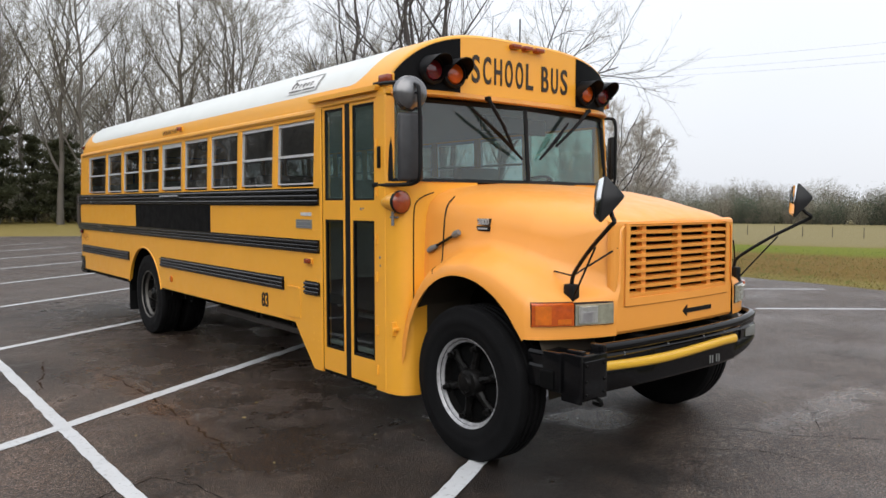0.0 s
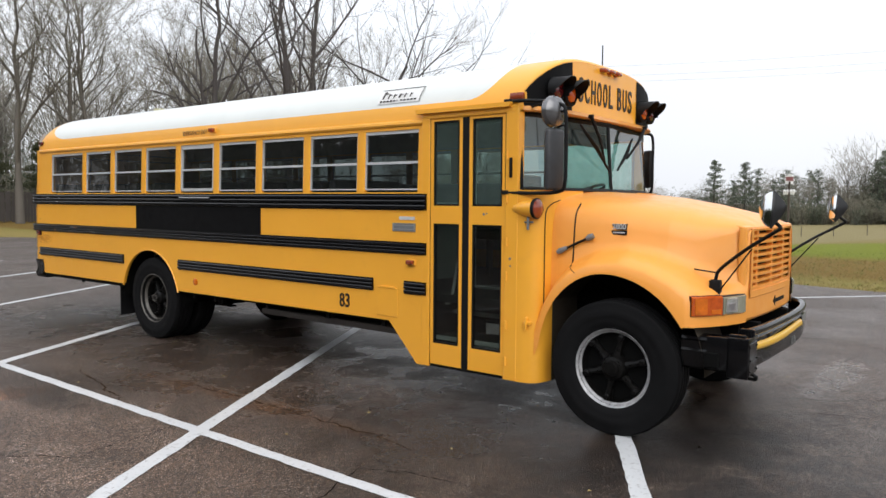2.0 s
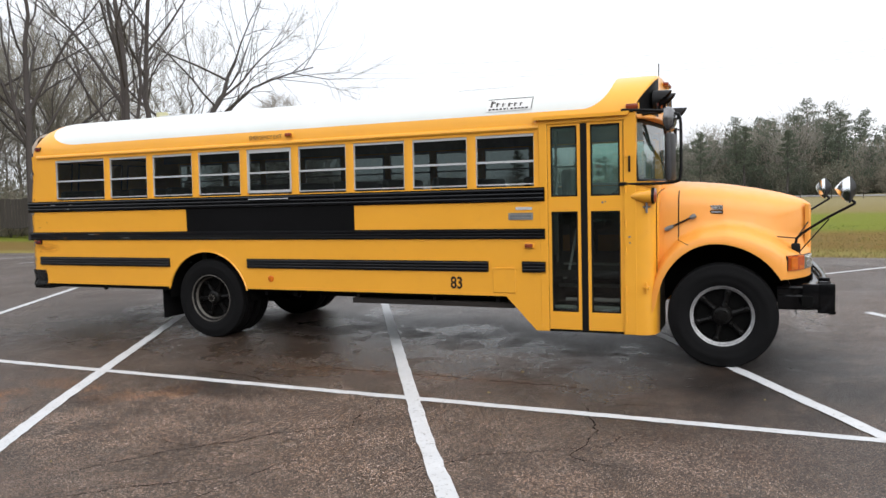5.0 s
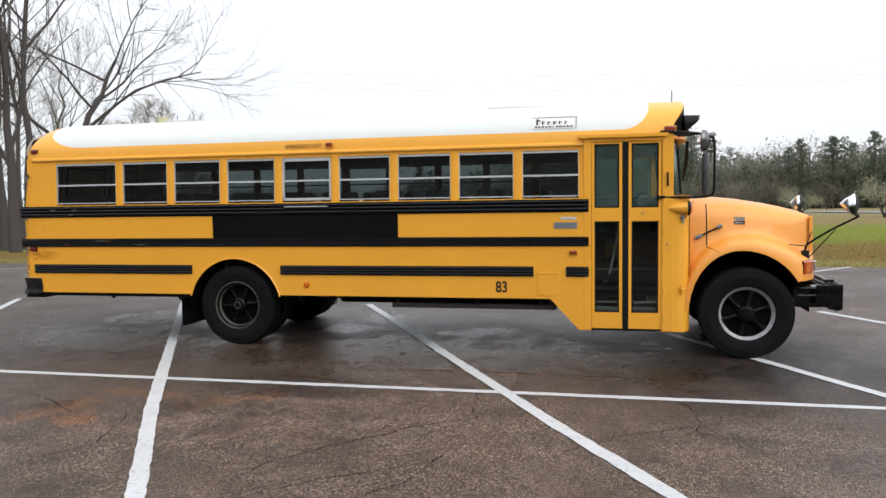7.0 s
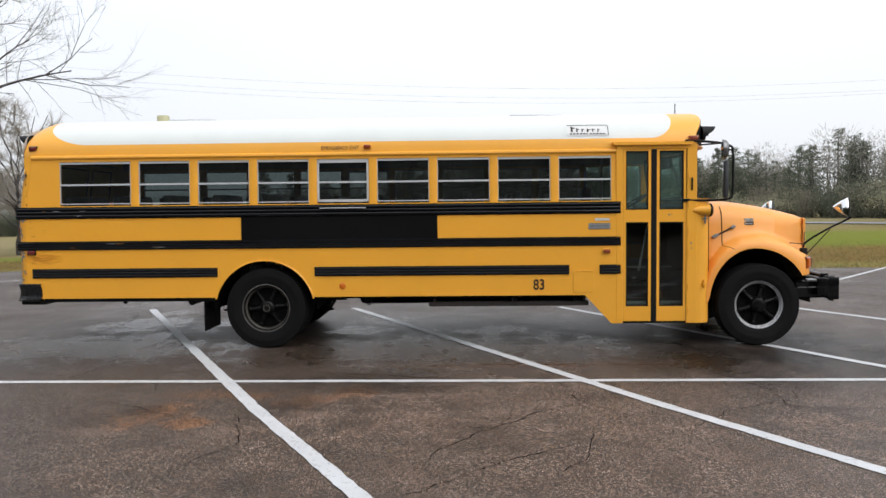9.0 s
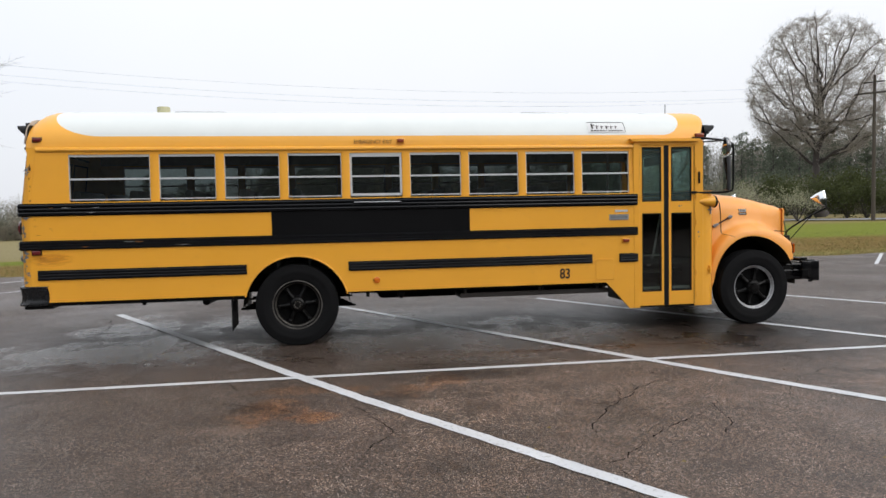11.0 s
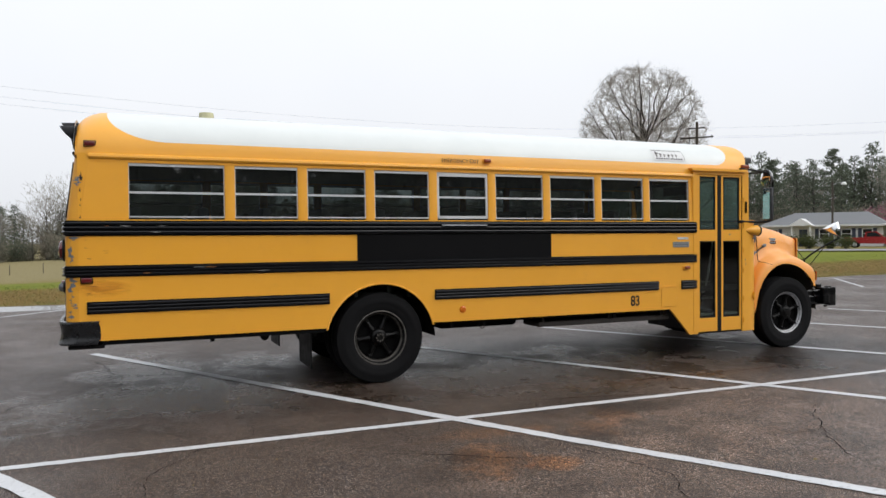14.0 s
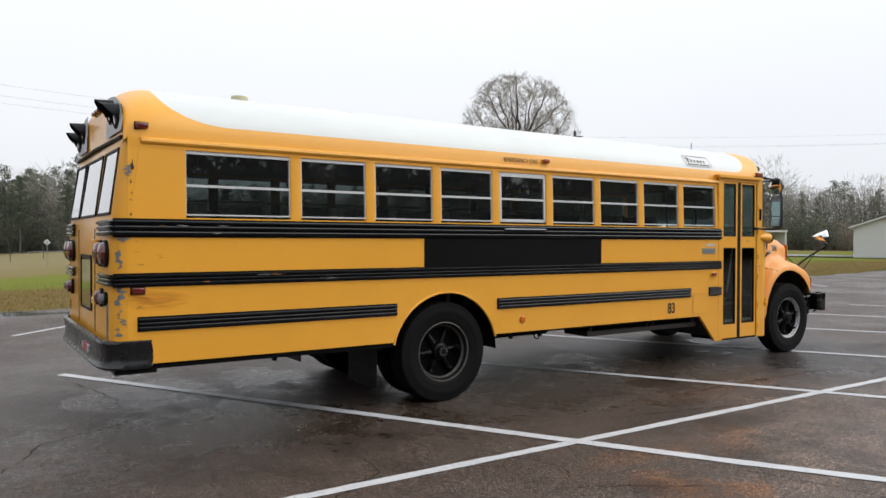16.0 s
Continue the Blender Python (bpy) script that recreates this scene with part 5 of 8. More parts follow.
part("battery_tray", boxes((-4.15, -2.12, -1.14, -0.75, 0.515, 0.575), (-4.10, -4.06, -1.13, -0.8, 0.57, 0.66), (-3.1, -3.06, -1.13, -0.8, 0.57, 0.66), (-2.2, -2.16, -1.13, -0.8, 0.57, 0.66), bevel=0.008), M_TRAY, bus, "dark tray hanging under the skirt")
part("exhaust_pipe", pipe(smooth_path([(-1.0, 0.30, 0.48), (-4.5, 0.30, 0.48), (-6.9, 0.25, 0.60), (-8.9, -0.3, 0.58)], 5), 0.045, 10), M_STEEL, bus)
part("skirt_channel", boxes((REAR + 0.32, AXLE_R - 0.64, -1.22, -1.17, 0.615, 0.67)), M_CHASSIS, bus)
part("skirt_channel", boxes((AXLE_R + 0.66, -2.2, -1.20, -1.17, 0.635, 0.67)), M_CHASSIS, bus)
for side in (-1, 1):
    lip = [(AXLE_R + 0.643 * math.cos(a), side * (SIDE - 0.002), 0.485 + 0.643 * math.sin(a)) for a in np.linspace(0.24, math.pi - 0.24, 33)]
    part("arch_lip", tube(bmesh.new(), lip, 0.011, 6), M_YELLOW, bus, "rolled yellow edge of the wheel arch")
# black panel between the upper rails
part("black_panel", boxes((-6.51, -4.026, -SIDE - 0.003, -SIDE + 0.01, 1.375, 1.70)), M_BLACK, bus, "blank black painted panel")


# rub rails
def rub_rail(f0, f1, z0, z1, side=-1):
    h = z1 - z0
    prof = [(0.0, 0.0), (0.022, 0.03 * h), (0.026, 0.08 * h), (0.026, 0.22 * h), (0.021, 0.28 * h), (0.010, 0.36 * h), (0.010, 0.40 * h), (0.026, 0.46 * h), (0.026, 0.56 * h), (0.021, 0.62 * h), (0.010, 0.70 * h), (0.010, 0.73 * h), (0.026, 0.78 * h), (0.026, 0.90 * h), (0.020, 0.96 * h), (0.0, h)]
    bm = bmesh.new()
    vs = grid_faces(bm, [[(f, side * (SIDE - 0.002 + d), z0 + z) for d, z in prof] for f in (f0, f1)])
    bm.faces.new(vs[0])
    bm.faces.new(vs[1][::-1])
    box(bm, f0 - 0.012, f1 + 0.006, *sorted((side * (SIDE - 0.004), side * (SIDE + 0.004))), z0 - 0.010, z1 + 0.010)
    return part("rub_rail", bm, M_RAIL, bus, "black ribbed steel rub rail", smooth=0)


for side in (-1, 1):
    e = -1.746 if side < 0 else -0.75
    rub_rail(REAR + 0.02, e, 1.688, 1.818, side)
    rub_rail(REAR + 0.02, e, 1.290, 1.382, side)
    rub_rail(REAR + 0.20, AXLE_R - 0.60, 0.932, 1.032, side)
    rub_rail(AXLE_R + 0.655, -2.385, 0.932, 1.032, side)
rub_rail(-1.99, -1.746, 0.932, 1.032)

# ---- entrance door ----
part("door_post", boxes((-1.80, -1.71, -SIDE - 0.004, -1.15, 0.300, 2.50), bevel=0.008), M_YELLOW, bus, "yellow riveted door post")
part("door_post", boxes((-0.925, -0.80, -SIDE - 0.004, -1.15, 0.300, 2.50), bevel=0.008), M_YELLOW, bus)
part("door_header", boxes((-1.80, -0.80, -1.24, -1.16, 2.47, 2.545), bevel=0.01), M_YELLOW, bus)
part("drip_rail", prism([(-1.83, 2.52), (-0.88, 2.52), (-0.86, 2.545), (-0.86, 2.557), (-1.85, 2.557)], -1.275, -1.18), M_YELLOW, bus, "yellow drip rail over the door")
part("door_sill", boxes((-1.71, -0.90, -1.22, -0.75, 0.30, 0.35)), M_CHASSIS, bus)


def door_leaf(f0, f1):
    y0, y1 = -1.225, -1.195
    b = 0.034
    leaf = part("door_leaf", boxes((f0, f0 + b, y0, y1, 0.325, 2.485), (f1 - b, f1, y0, y1, 0.325, 2.485), (f0 + b, f1 - b, y0, y1, 0.325, 0.512), (f0 + b, f1 - b, y0, y1, 1.567, 1.722), (f0 + b, f1 - b, y0, y1, 2.45, 2.485)),
                M_YELLOW, bus, "yellow folding door leaf with tall dark panes", smooth=0)
    for z0, z1 in ((0.512, 1.567), (1.722, 2.45)):
        part("pane_seal", boxes((f0 + b, f0 + b + 0.016, y0 + 0.004, y1 - 0.004, z0, z1), (f1 - b - 0.016, f1 - b, y0 + 0.004, y1 - 0.004, z0, z1), (f0 + b, f1 - b, y0 + 0.004, y1 - 0.004, z0, z0 + 0.016),
                                (f0 + b, f1 - b, y0 + 0.004, y1 - 0.004, z1 - 0.016, z1)), M_SEAL, leaf, smooth=0)
        pane = part("pane", boxes((f0 + b, f1 - b, -1.212, -1.209, z0, z1)), M_DOORGLASS if z0 < 1.0 else M_DOORTOP, leaf, smooth=0)
        pane.visible_shadow = False
    return leaf


door_leaf(-1.708, -1.362)
door_leaf(-1.293, -0.928)
part("door_edge_seal", boxes((-1.366, -1.290, -1.228, -1.19, 0.31, 2.49), bevel=0.006), M_SEAL, bus, "black rubber seal between the door leaves")
for f in (-1.7115, -0.9255):
    part("door_gap", boxes((f - 0.0055, f + 0.0045, -1.2285, -1.20, 0.32, 2.49)), M_SEAL, bus, "dark gap beside the door leaf")
for k in range(3):
    step = part("entrance_step", boxes((-1.70, -0.93, -1.17 + 0.26 * k, -0.80 + 0.26 * k, 0.53 + 0.20 * k, 0.565 + 0.20 * k)), M_FLOOR_RUB, bus, "dark ribbed step")
    part("nosing", boxes((-1.69, -0.94, -1.180 + 0.26 * k, -1.150 + 0.26 * k, 0.535 + 0.20 * k, 0.573 + 0.20 * k), bevel=0.006), M_GREYTREAD, step, "worn grey metal step edge")
part("grab_rail", pipe(smooth_path([(-1.575, -1.165, 0.868), (-1.545, -1.165, 0.872), (-1.515, -1.165, 0.92), (-1.46, -1.165, 1.17), (-1.385, -1.165, 1.56)], 5), 0.014, 8), M_TRIM, bus, "thin pale grab rail")
part("stepwell_wall", boxes((-0.90, -0.88, -1.15, -0.3, 0.35, 1.55)), M_FLOOR_RUB, bus)
part("stepwell_wall", boxes((-1.78, -1.76, -1.15, -0.3, 0.35, 0.95)), M_FLOOR_RUB, bus)

# number and panels on the side wall
letters("83", 0.185, Matrix(((1, 0, 0, -2.758), (0, 0, -1, -SIDE - 0.003), (0, 1, 0, 0.79), (0, 0, 0, 1))), M_DARKRED, "fleet_number", bus, "dark stencilled fleet number", 0.002, 0.80)
letters("EMERGENCY EXIT", 0.068, Matrix(((1, 0, 0, -5.24), (0, 0, -1, -1.214), (0, 1, 0, 2.535), (0, 0, 0, 1))), M_EXIT, "exit_lettering", bus, "small faded brown lettering", 0.0015, 0.88, 0.0, -0.004)

# ---- rear of the body ----
def rear_f(z):
    return REAR + 0.16 * max(0.0, z - 1.75) / 1.2


bm = bmesh.new()
zs = [0.68, 1.0, 1.4, 1.72, 2.1, 2.47]
plan = [(0.13, 1.235), (0.06, 1.225), (0.02, 1.19), (0.0, 1.13), (0.0, 0.0), (0.0, -1.13), (0.02, -1.19), (0.06, -1.225), (0.13, -1.235)]
grid_faces(bm, [[(rear_f(z) + df, l * side_l(z) / SIDE, z) for z in zs] for df, l in plan])
part("rear_wall", bm, M_YELLOW, bus, "yellow rear wall with chipped corners")
bm = bmesh.new()
ends = roof_section(-9.30)
grid_faces(bm, [[(rear_f(2.47), p[1], 2.44) for p in ends], ends])
part("rear_cap", bm, M_YELLOW, bus)
bm = bmesh.new()
plan = [(0.30, 1.242), (0.10, 1.245), (0.02, 1.22), (-0.04, 1.15), (-0.07, 0.9), (-0.075, 0.0), (-0.07, -0.9), (-0.04, -1.15), (0.02, -1.22), (0.10, -1.245), (0.30, -1.242)]
grid_faces(bm, [[(REAR + df + 0.03, l * 0.96, 0.618), (REAR + df - 0.012, l * 1.006, 0.628), (REAR + df - 0.016, l * 1.008, 0.645), (REAR + df + 0.004, l * 0.998, 0.675), (REAR + df + 0.010, l * 0.994, 0.74),
                 (REAR + df + 0.002, l * 0.999, 0.80), (REAR + df - 0.008, l * 1.004, 0.835), (REAR + df - 0.002, l, 0.852), (REAR + df + 0.03, l * 0.98, 0.858)]
                for df, l in [(v.x, v.y) for v in smooth_path([(p[0], p[1], 0) for p in plan], 3)]])
part("rear_bumper", bm, M_REARBUMPER, bus, "black dented steel rear bumper")

part("rear_sill_plate", boxes((REAR + 0.02, REAR + 0.34, -1.225, -0.9, 0.585, 0.622), bevel=0.006), M_STEEL, bus, "dark rusty plate under the rear corner")


# ---- inside the bus ----
def bench_mesh():
    bm = bmesh.new()
    box(bm, 0.0, 0.40, -0.48, 0.48, 0.40, 0.52, bevel=0.03, seg=2)
    vs = box(bm, -0.08, 0.03, -0.48, 0.48, 0.45, 1.02, bevel=0.035, seg=2)
    for v in bm.verts:
        if v.co.x < 0.05 and v.co.z > 0.6:
            v.co.x -= 0.10 * (v.co.z - 0.6)
    for y in (-0.3, 0.3):
        box(bm, 0.05, 0.09, y - 0.02, y + 0.02, 0.0, 0.42)
        box(bm, 0.30, 0.34, y - 0.02, y + 0.02, 0.0, 0.42)
    return finish(bm, "bench_seat")


bench = bench_mesh()
bench.materials.append(M_GREEN_VINYL)
for k in range(11):
    for side in (-1, 1):
        if k == 0 and side < 0:
            continue
        ob = part("bench_seat", bench, M_GREEN_VINYL, bus, "dark green vinyl bench seat" if k == 1 else "")
        ob.matrix_basis = pose(-2.30 - 0.64 * k, side * 0.70, 0.95)
bm = bmesh.new()
grid_faces(bm, [[(f, p[1] * 0.965, p[2] - 0.055) for p in roof_section(-3.0)] for f in (-9.15, -0.80)])
part("ceiling_liner", bm, M_INNER, bus, "pale grey-green ceiling liner")
for side in (-1, 1):
    e = -1.75 if side < 0 else -0.80
    part("wall_liner", boxes((REAR + 0.15, e, *sorted((side * 1.165, side * 1.185)), 1.17, 1.83)), M_INNER, bus)
bm = bmesh.new()
box(bm, -1.02, -0.66, -0.55, 1.10, 1.45, 1.80, bevel=0.06, seg=3)
part("dashboard", bm, M_FLOOR_RUB, bus, "black dashboard")
wheel_bm = bmesh.new()
ring = [(0.225 * math.cos(a), 0.225 * math.sin(a), 0.0) for a in (2 * math.pi * k / 24 for k in range(25))]
tube(wheel_bm, ring, 0.014, 6, caps=False)
for a in (0.5, 2.6, 4.7):
    tube(wheel_bm, [(0, 0, -0.02), (0.22 * math.cos(a), 0.22 * math.sin(a), 0)], 0.012, 6)
tube(wheel_bm, [(0, 0, 0), (0, 0, -0.55)], 0.028, 8)
sw = part("steering_wheel", wheel_bm, M_SEAL, bus, "black steering wheel on its column")
sw.matrix_basis = pose(-1.17, 0.58, 1.82, 0, -32, 0)
part("driver_seat", boxes((-1.85, -1.40, 0.33, 0.83, 1.28, 1.40), (-1.95, -1.82, 0.33, 0.83, 1.35, 2.05), (-1.7, -1.55, 0.5, 0.66, 0.95, 1.3), bevel=0.035, seg=2), M_GREEN_VINYL, bus, "dark vinyl driver's seat")
part("stanchion", pipe([(-1.82, -0.42, 0.95), (-1.82, -0.42, 2.95)], 0.016, 8), M_ALU, bus)
part("modesty_panel", boxes((-1.84, -1.81, -1.15, -0.42, 1.05, 1.75)), M_INNER, bus)
part("inside_mirror", boxes((-0.86, -0.83, -0.30, 0.45, 2.28, 2.42), bevel=0.012), M_SEAL, bus, "wide inside rear-view mirror")
for side in (-1, 1):
    part("ceiling_lamp", boxes((-8.6, -2.0, side * 0.62 - 0.05, side * 0.62 + 0.05, 2.845, 2.865)), M_BADGE, bus)

# ---- mirrors ----
def side_mirrors(side):
    l0 = side * 1.225
    arm = part("mirror_arm", tube(bmesh.new(), smooth_path([(-0.90, l0, 2.565), (-0.78, side * 1.25, 2.560), (-0.55, side * 1.265, 2.535), (-0.42, side * 1.25, 2.505), (-0.375, side * 1.255, 2.44), (-0.37, side * 1.25, 2.15),
                                                            (-0.375, side * 1.25, 1.90), (-0.42, side * 1.25, 1.845), (-0.58, side * 1.245, 1.83), (-0.92, l0, 1.835)], 5), 0.0145, 8), M_SEAL, bus, "bent black tube mirror bracket")
    part("bracket_brace", pipe([(-0.80, side * 1.10, 2.52), (-0.52, side * 1.262, 2.530)], 0.010, 6), M_SEAL, arm)
    for f, z in ((-0.90, 2.565), (-0.92, 1.835)):
        part("bracket_foot", boxes((f - 0.045, f + 0.03, *sorted((l0 - side * 0.03, l0 + side * 0.022)), z - 0.018, z + 0.018), bevel=0.006), M_SEAL, arm)
    # convex round mirror, its dome forward
    m = part("round_mirror", lathe([(0.118, 0.0), (0.122, 0.012), (0.112, 0.045), (0.08, 0.07), (0.03, 0.082), (0.0, 0.084)], 28, axis="x"), M_MIRRORBACK, arm, "round convex mirror in a grey metal shell")
    m.matrix_basis = pose(-0.50, side * 1.245, 2.455, 0, 0, side * 14)
    g = part("mirror_glass", lathe([(0.113, 0.0), (0.08, -0.012), (0.04, -0.018), (0.0, -0.020)], 28, axis="x"), M_MIRROR, arm)
    g.matrix_basis = pose(-0.502, side * 1.245, 2.445, 0, 0, side * 14)
    part("clamp", pipe([(-0.46, side * 1.25, 2.45), (-0.375, side * 1.255, 2.45)], 0.010, 6), M_SEAL, arm)
    bm = bmesh.new()
    box(bm, -0.028, 0.028, -0.090, 0.090, -0.245, 0.225, bevel=0.026, seg=3)
    m = part("flat_mirror", bm, M_FLATBACK, arm, "tall flat mirror in a worn charcoal shell")
    m.matrix_basis = pose(-0.465, side * 1.262, 2.095, 0, 0, side * 14)
    m = part("mirror_glass", boxes((-0.031, -0.0285, -0.076, 0.076, -0.225, 0.205)), M_MIRROR, arm)
    m.matrix_basis = pose(-0.465, side * 1.262, 2.095, 0, 0, side * 14)
    part("clamp", pipe([(-0.44, side * 1.262, 2.33), (-0.40, side * 1.26, 2.345), (-0.375, side * 1.255, 2.34)], 0.008, 6), M_SEAL, arm)
    part("clamp", pipe([(-0.45, side * 1.262, 1.86), (-0.45, side * 1.30, 1.84)], 0.008, 6), M_SEAL, arm)


def crossover_mirror(side):
    """Bowl mirror held out over the fender on a bent arm with two thin stays."""
    base = (0.66, side * 0.945, 1.20)
    path = smooth_path([(0.655, side * 0.955, 1.13), (0.665, side * 0.955, 1.24), (0.70, side * 0.965, 1.315), (0.90, side * 1.06, 1.47), (1.10, side * 1.155, 1.595), (1.14, side * 1.165, 1.625), (1.11, side * 1.145, 1.655), (1.085, side * 1.13, 1.69)], 5)
    arm = part("crossover_mirror_arm", tube(bmesh.new(), path, 0.0125, 8), M_SEAL, bus, "bent black arm of the crossover mirror")
    part("mount_block", boxes((0.625, 0.705, *sorted((side * 0.925, side * 0.99)), 1.10, 1.235), bevel=0.012, seg=2), M_SEAL, arm)
    part("mount_foot", boxes((0.645, 0.70, *sorted((side * 0.93, side * 0.985)), 1.075, 1.115), bevel=0.008), M_CHROME, arm)
    part("stay", pipe([(0.675, side * 0.955, 1.285), (0.50, side * 0.93, 1.30)], 0.006, 6), M_SEAL, arm)
    part("stay", pipe([(0.67, side * 0.965, 1.12), (0.94, side * 1.075, 1.475)], 0.006, 6), M_SEAL, arm)
    part("stay", pipe([(0.672, side * 0.955, 1.285), (0.80, side * 0.70, 1.45)], 0.006, 6), M_SEAL, arm)
    # a shallow black three-sided shell behind a bulging mirror of rounded triangular outline
    corners = [Vector((-0.075, 0.128, 0)), Vector((0.165, 0.004, 0)), Vector((-0.105, -0.138, 0))]
    rim_pts = []
    for p, q in zip(corners, corners[1:] + corners[:1]):
        rim_pts += [p * 0.95, p.lerp(q, 0.13), p.lerp(q, 0.5) * 1.12, p.lerp(q, 0.87)]
    outline = [(v.x, v.y) for v in smooth_path(rim_pts + rim_pts[:1], 3)]
    bm = bmesh.new()
    grid_faces(bm, [[(d, y * k - 0.020 * (1 - k), z * k + 0.018 * (1 - k)) for y, z in outline] for k, d in ((0.97, -0.004), (1.03, -0.004), (1.035, 0.010), (0.98, 0.016), (0.52, 0.064), (0.14, 0.098), (0.001, 0.101))])
    shell = part("mirror_shell", bm, M_SHELL, arm, "black tapering mirror shell")
    bm = bmesh.new()
    grid_faces(bm, [[(d, y * k, z * k) for y, z in outline] for k, d in ((1.0, -0.002), (0.95, -0.022), (0.83, -0.042), (0.62, -0.059), (0.35, -0.070), (0.12, -0.074), (0.001, -0.075))])
    gl = part("mirror_glass", bm, M_MIRROR, arm)
    for o in (shell, gl):
        o.matrix_basis = pose(1.065, side * 1.13, 1.752, 0, 4, 20 if side < 0 else 12) @ Matrix.Scale(0.94, 4)
    arm.matrix_basis = pose(0, 0.052 if side < 0 else -0.018, -0.025)


side_mirrors(-1)
for side in (-1, 1):
    crossover_mirror(side)
arm = part("mirror_arm", tube(bmesh.new(), smooth_path([(-0.93, 1.225, 2.485), (-0.80, 1.26, 2.495), (-0.745, 1.275, 2.44), (-0.74, 1.275, 2.15), (-0.745, 1.275, 1.90), (-0.80, 1.26, 1.845), (-0.92, 1.225, 1.835)], 5), 0.0145, 8), M_SEAL, bus, "bent black tube mirror bracket")
m = part("flat_mirror", boxes((-0.02, 0.02, -0.07, 0.07, -0.2, 0.2), bevel=0.015, seg=2), M_SEAL, arm)
m.matrix_basis = pose(-0.80, 1.285, 2.12, 0, 0, 50)

# ---- wipers ----
for pivot, elbow, b0, b1 in (((-0.575, -0.46, 2.50), (-0.575, -0.19, 2.13), (-0.60, -0.60, 2.42), (-0.585, -0.08, 2.05)),
                             ((-0.60, 0.72, 2.50), (-0.60, 0.33, 2.18), (-0.63, 0.50, 2.38), (-0.605, 0.14, 2.06))):
    w = part("wiper", tube(bmesh.new(), [pivot, (pivot[0] + 0.02, (pivot[1] + elbow[1]) / 2, (pivot[2] + elbow[2]) / 2), elbow], [0.018, 0.014, 0.011], 6), M_SEAL, bus, "black windshield wiper hanging from the top")
    mid = (Vector(b0) + Vector(b1)) / 2
    part("blade", tube(bmesh.new(), [b0, mid + Vector((0.012, 0, 0)), b1], [0.010, 0.016, 0.010], 6), M_SEAL, w)
    part("yoke", tube(bmesh.new(), [Vector(b0).lerp(mid, 0.4) + Vector((0.012, 0, 0)), mid + Vector((0.03, 0, 0)), Vector(b1).lerp(mid, 0.4) + Vector((0.012, 0, 0))], 0.008, 6), M_SEAL, w)
    part("pivot_cap", lathe([(0.017, -0.02), (0.017, 0.020), (0.0, 0.024)], 14, axis="x", at=pivot), M_SEAL, w)

# ---- lamps and small fittings on the body ----
def marker(f, l, z, mat, label, long=0.095, tall=0.05, deep=0.038):
    s = 1 if l > 0 else -1
    m = part("marker_lamp", boxes((f - long / 2 - 0.008, f + long / 2 + 0.008, *sorted((l, l + s * 0.014)), z - tall / 2 - 0.007, z + tall / 2 + 0.007), bevel=0.005), M_BLACK if mat is M_RED_LENS else M_YELLOW, bus, label)
    part("lens", boxes((f - long / 2, f + long / 2, *sorted((l + s * 0.010, l + s * deep)), z - tall / 2, z + tall / 2), bevel=0.010, seg=2), mat, m)


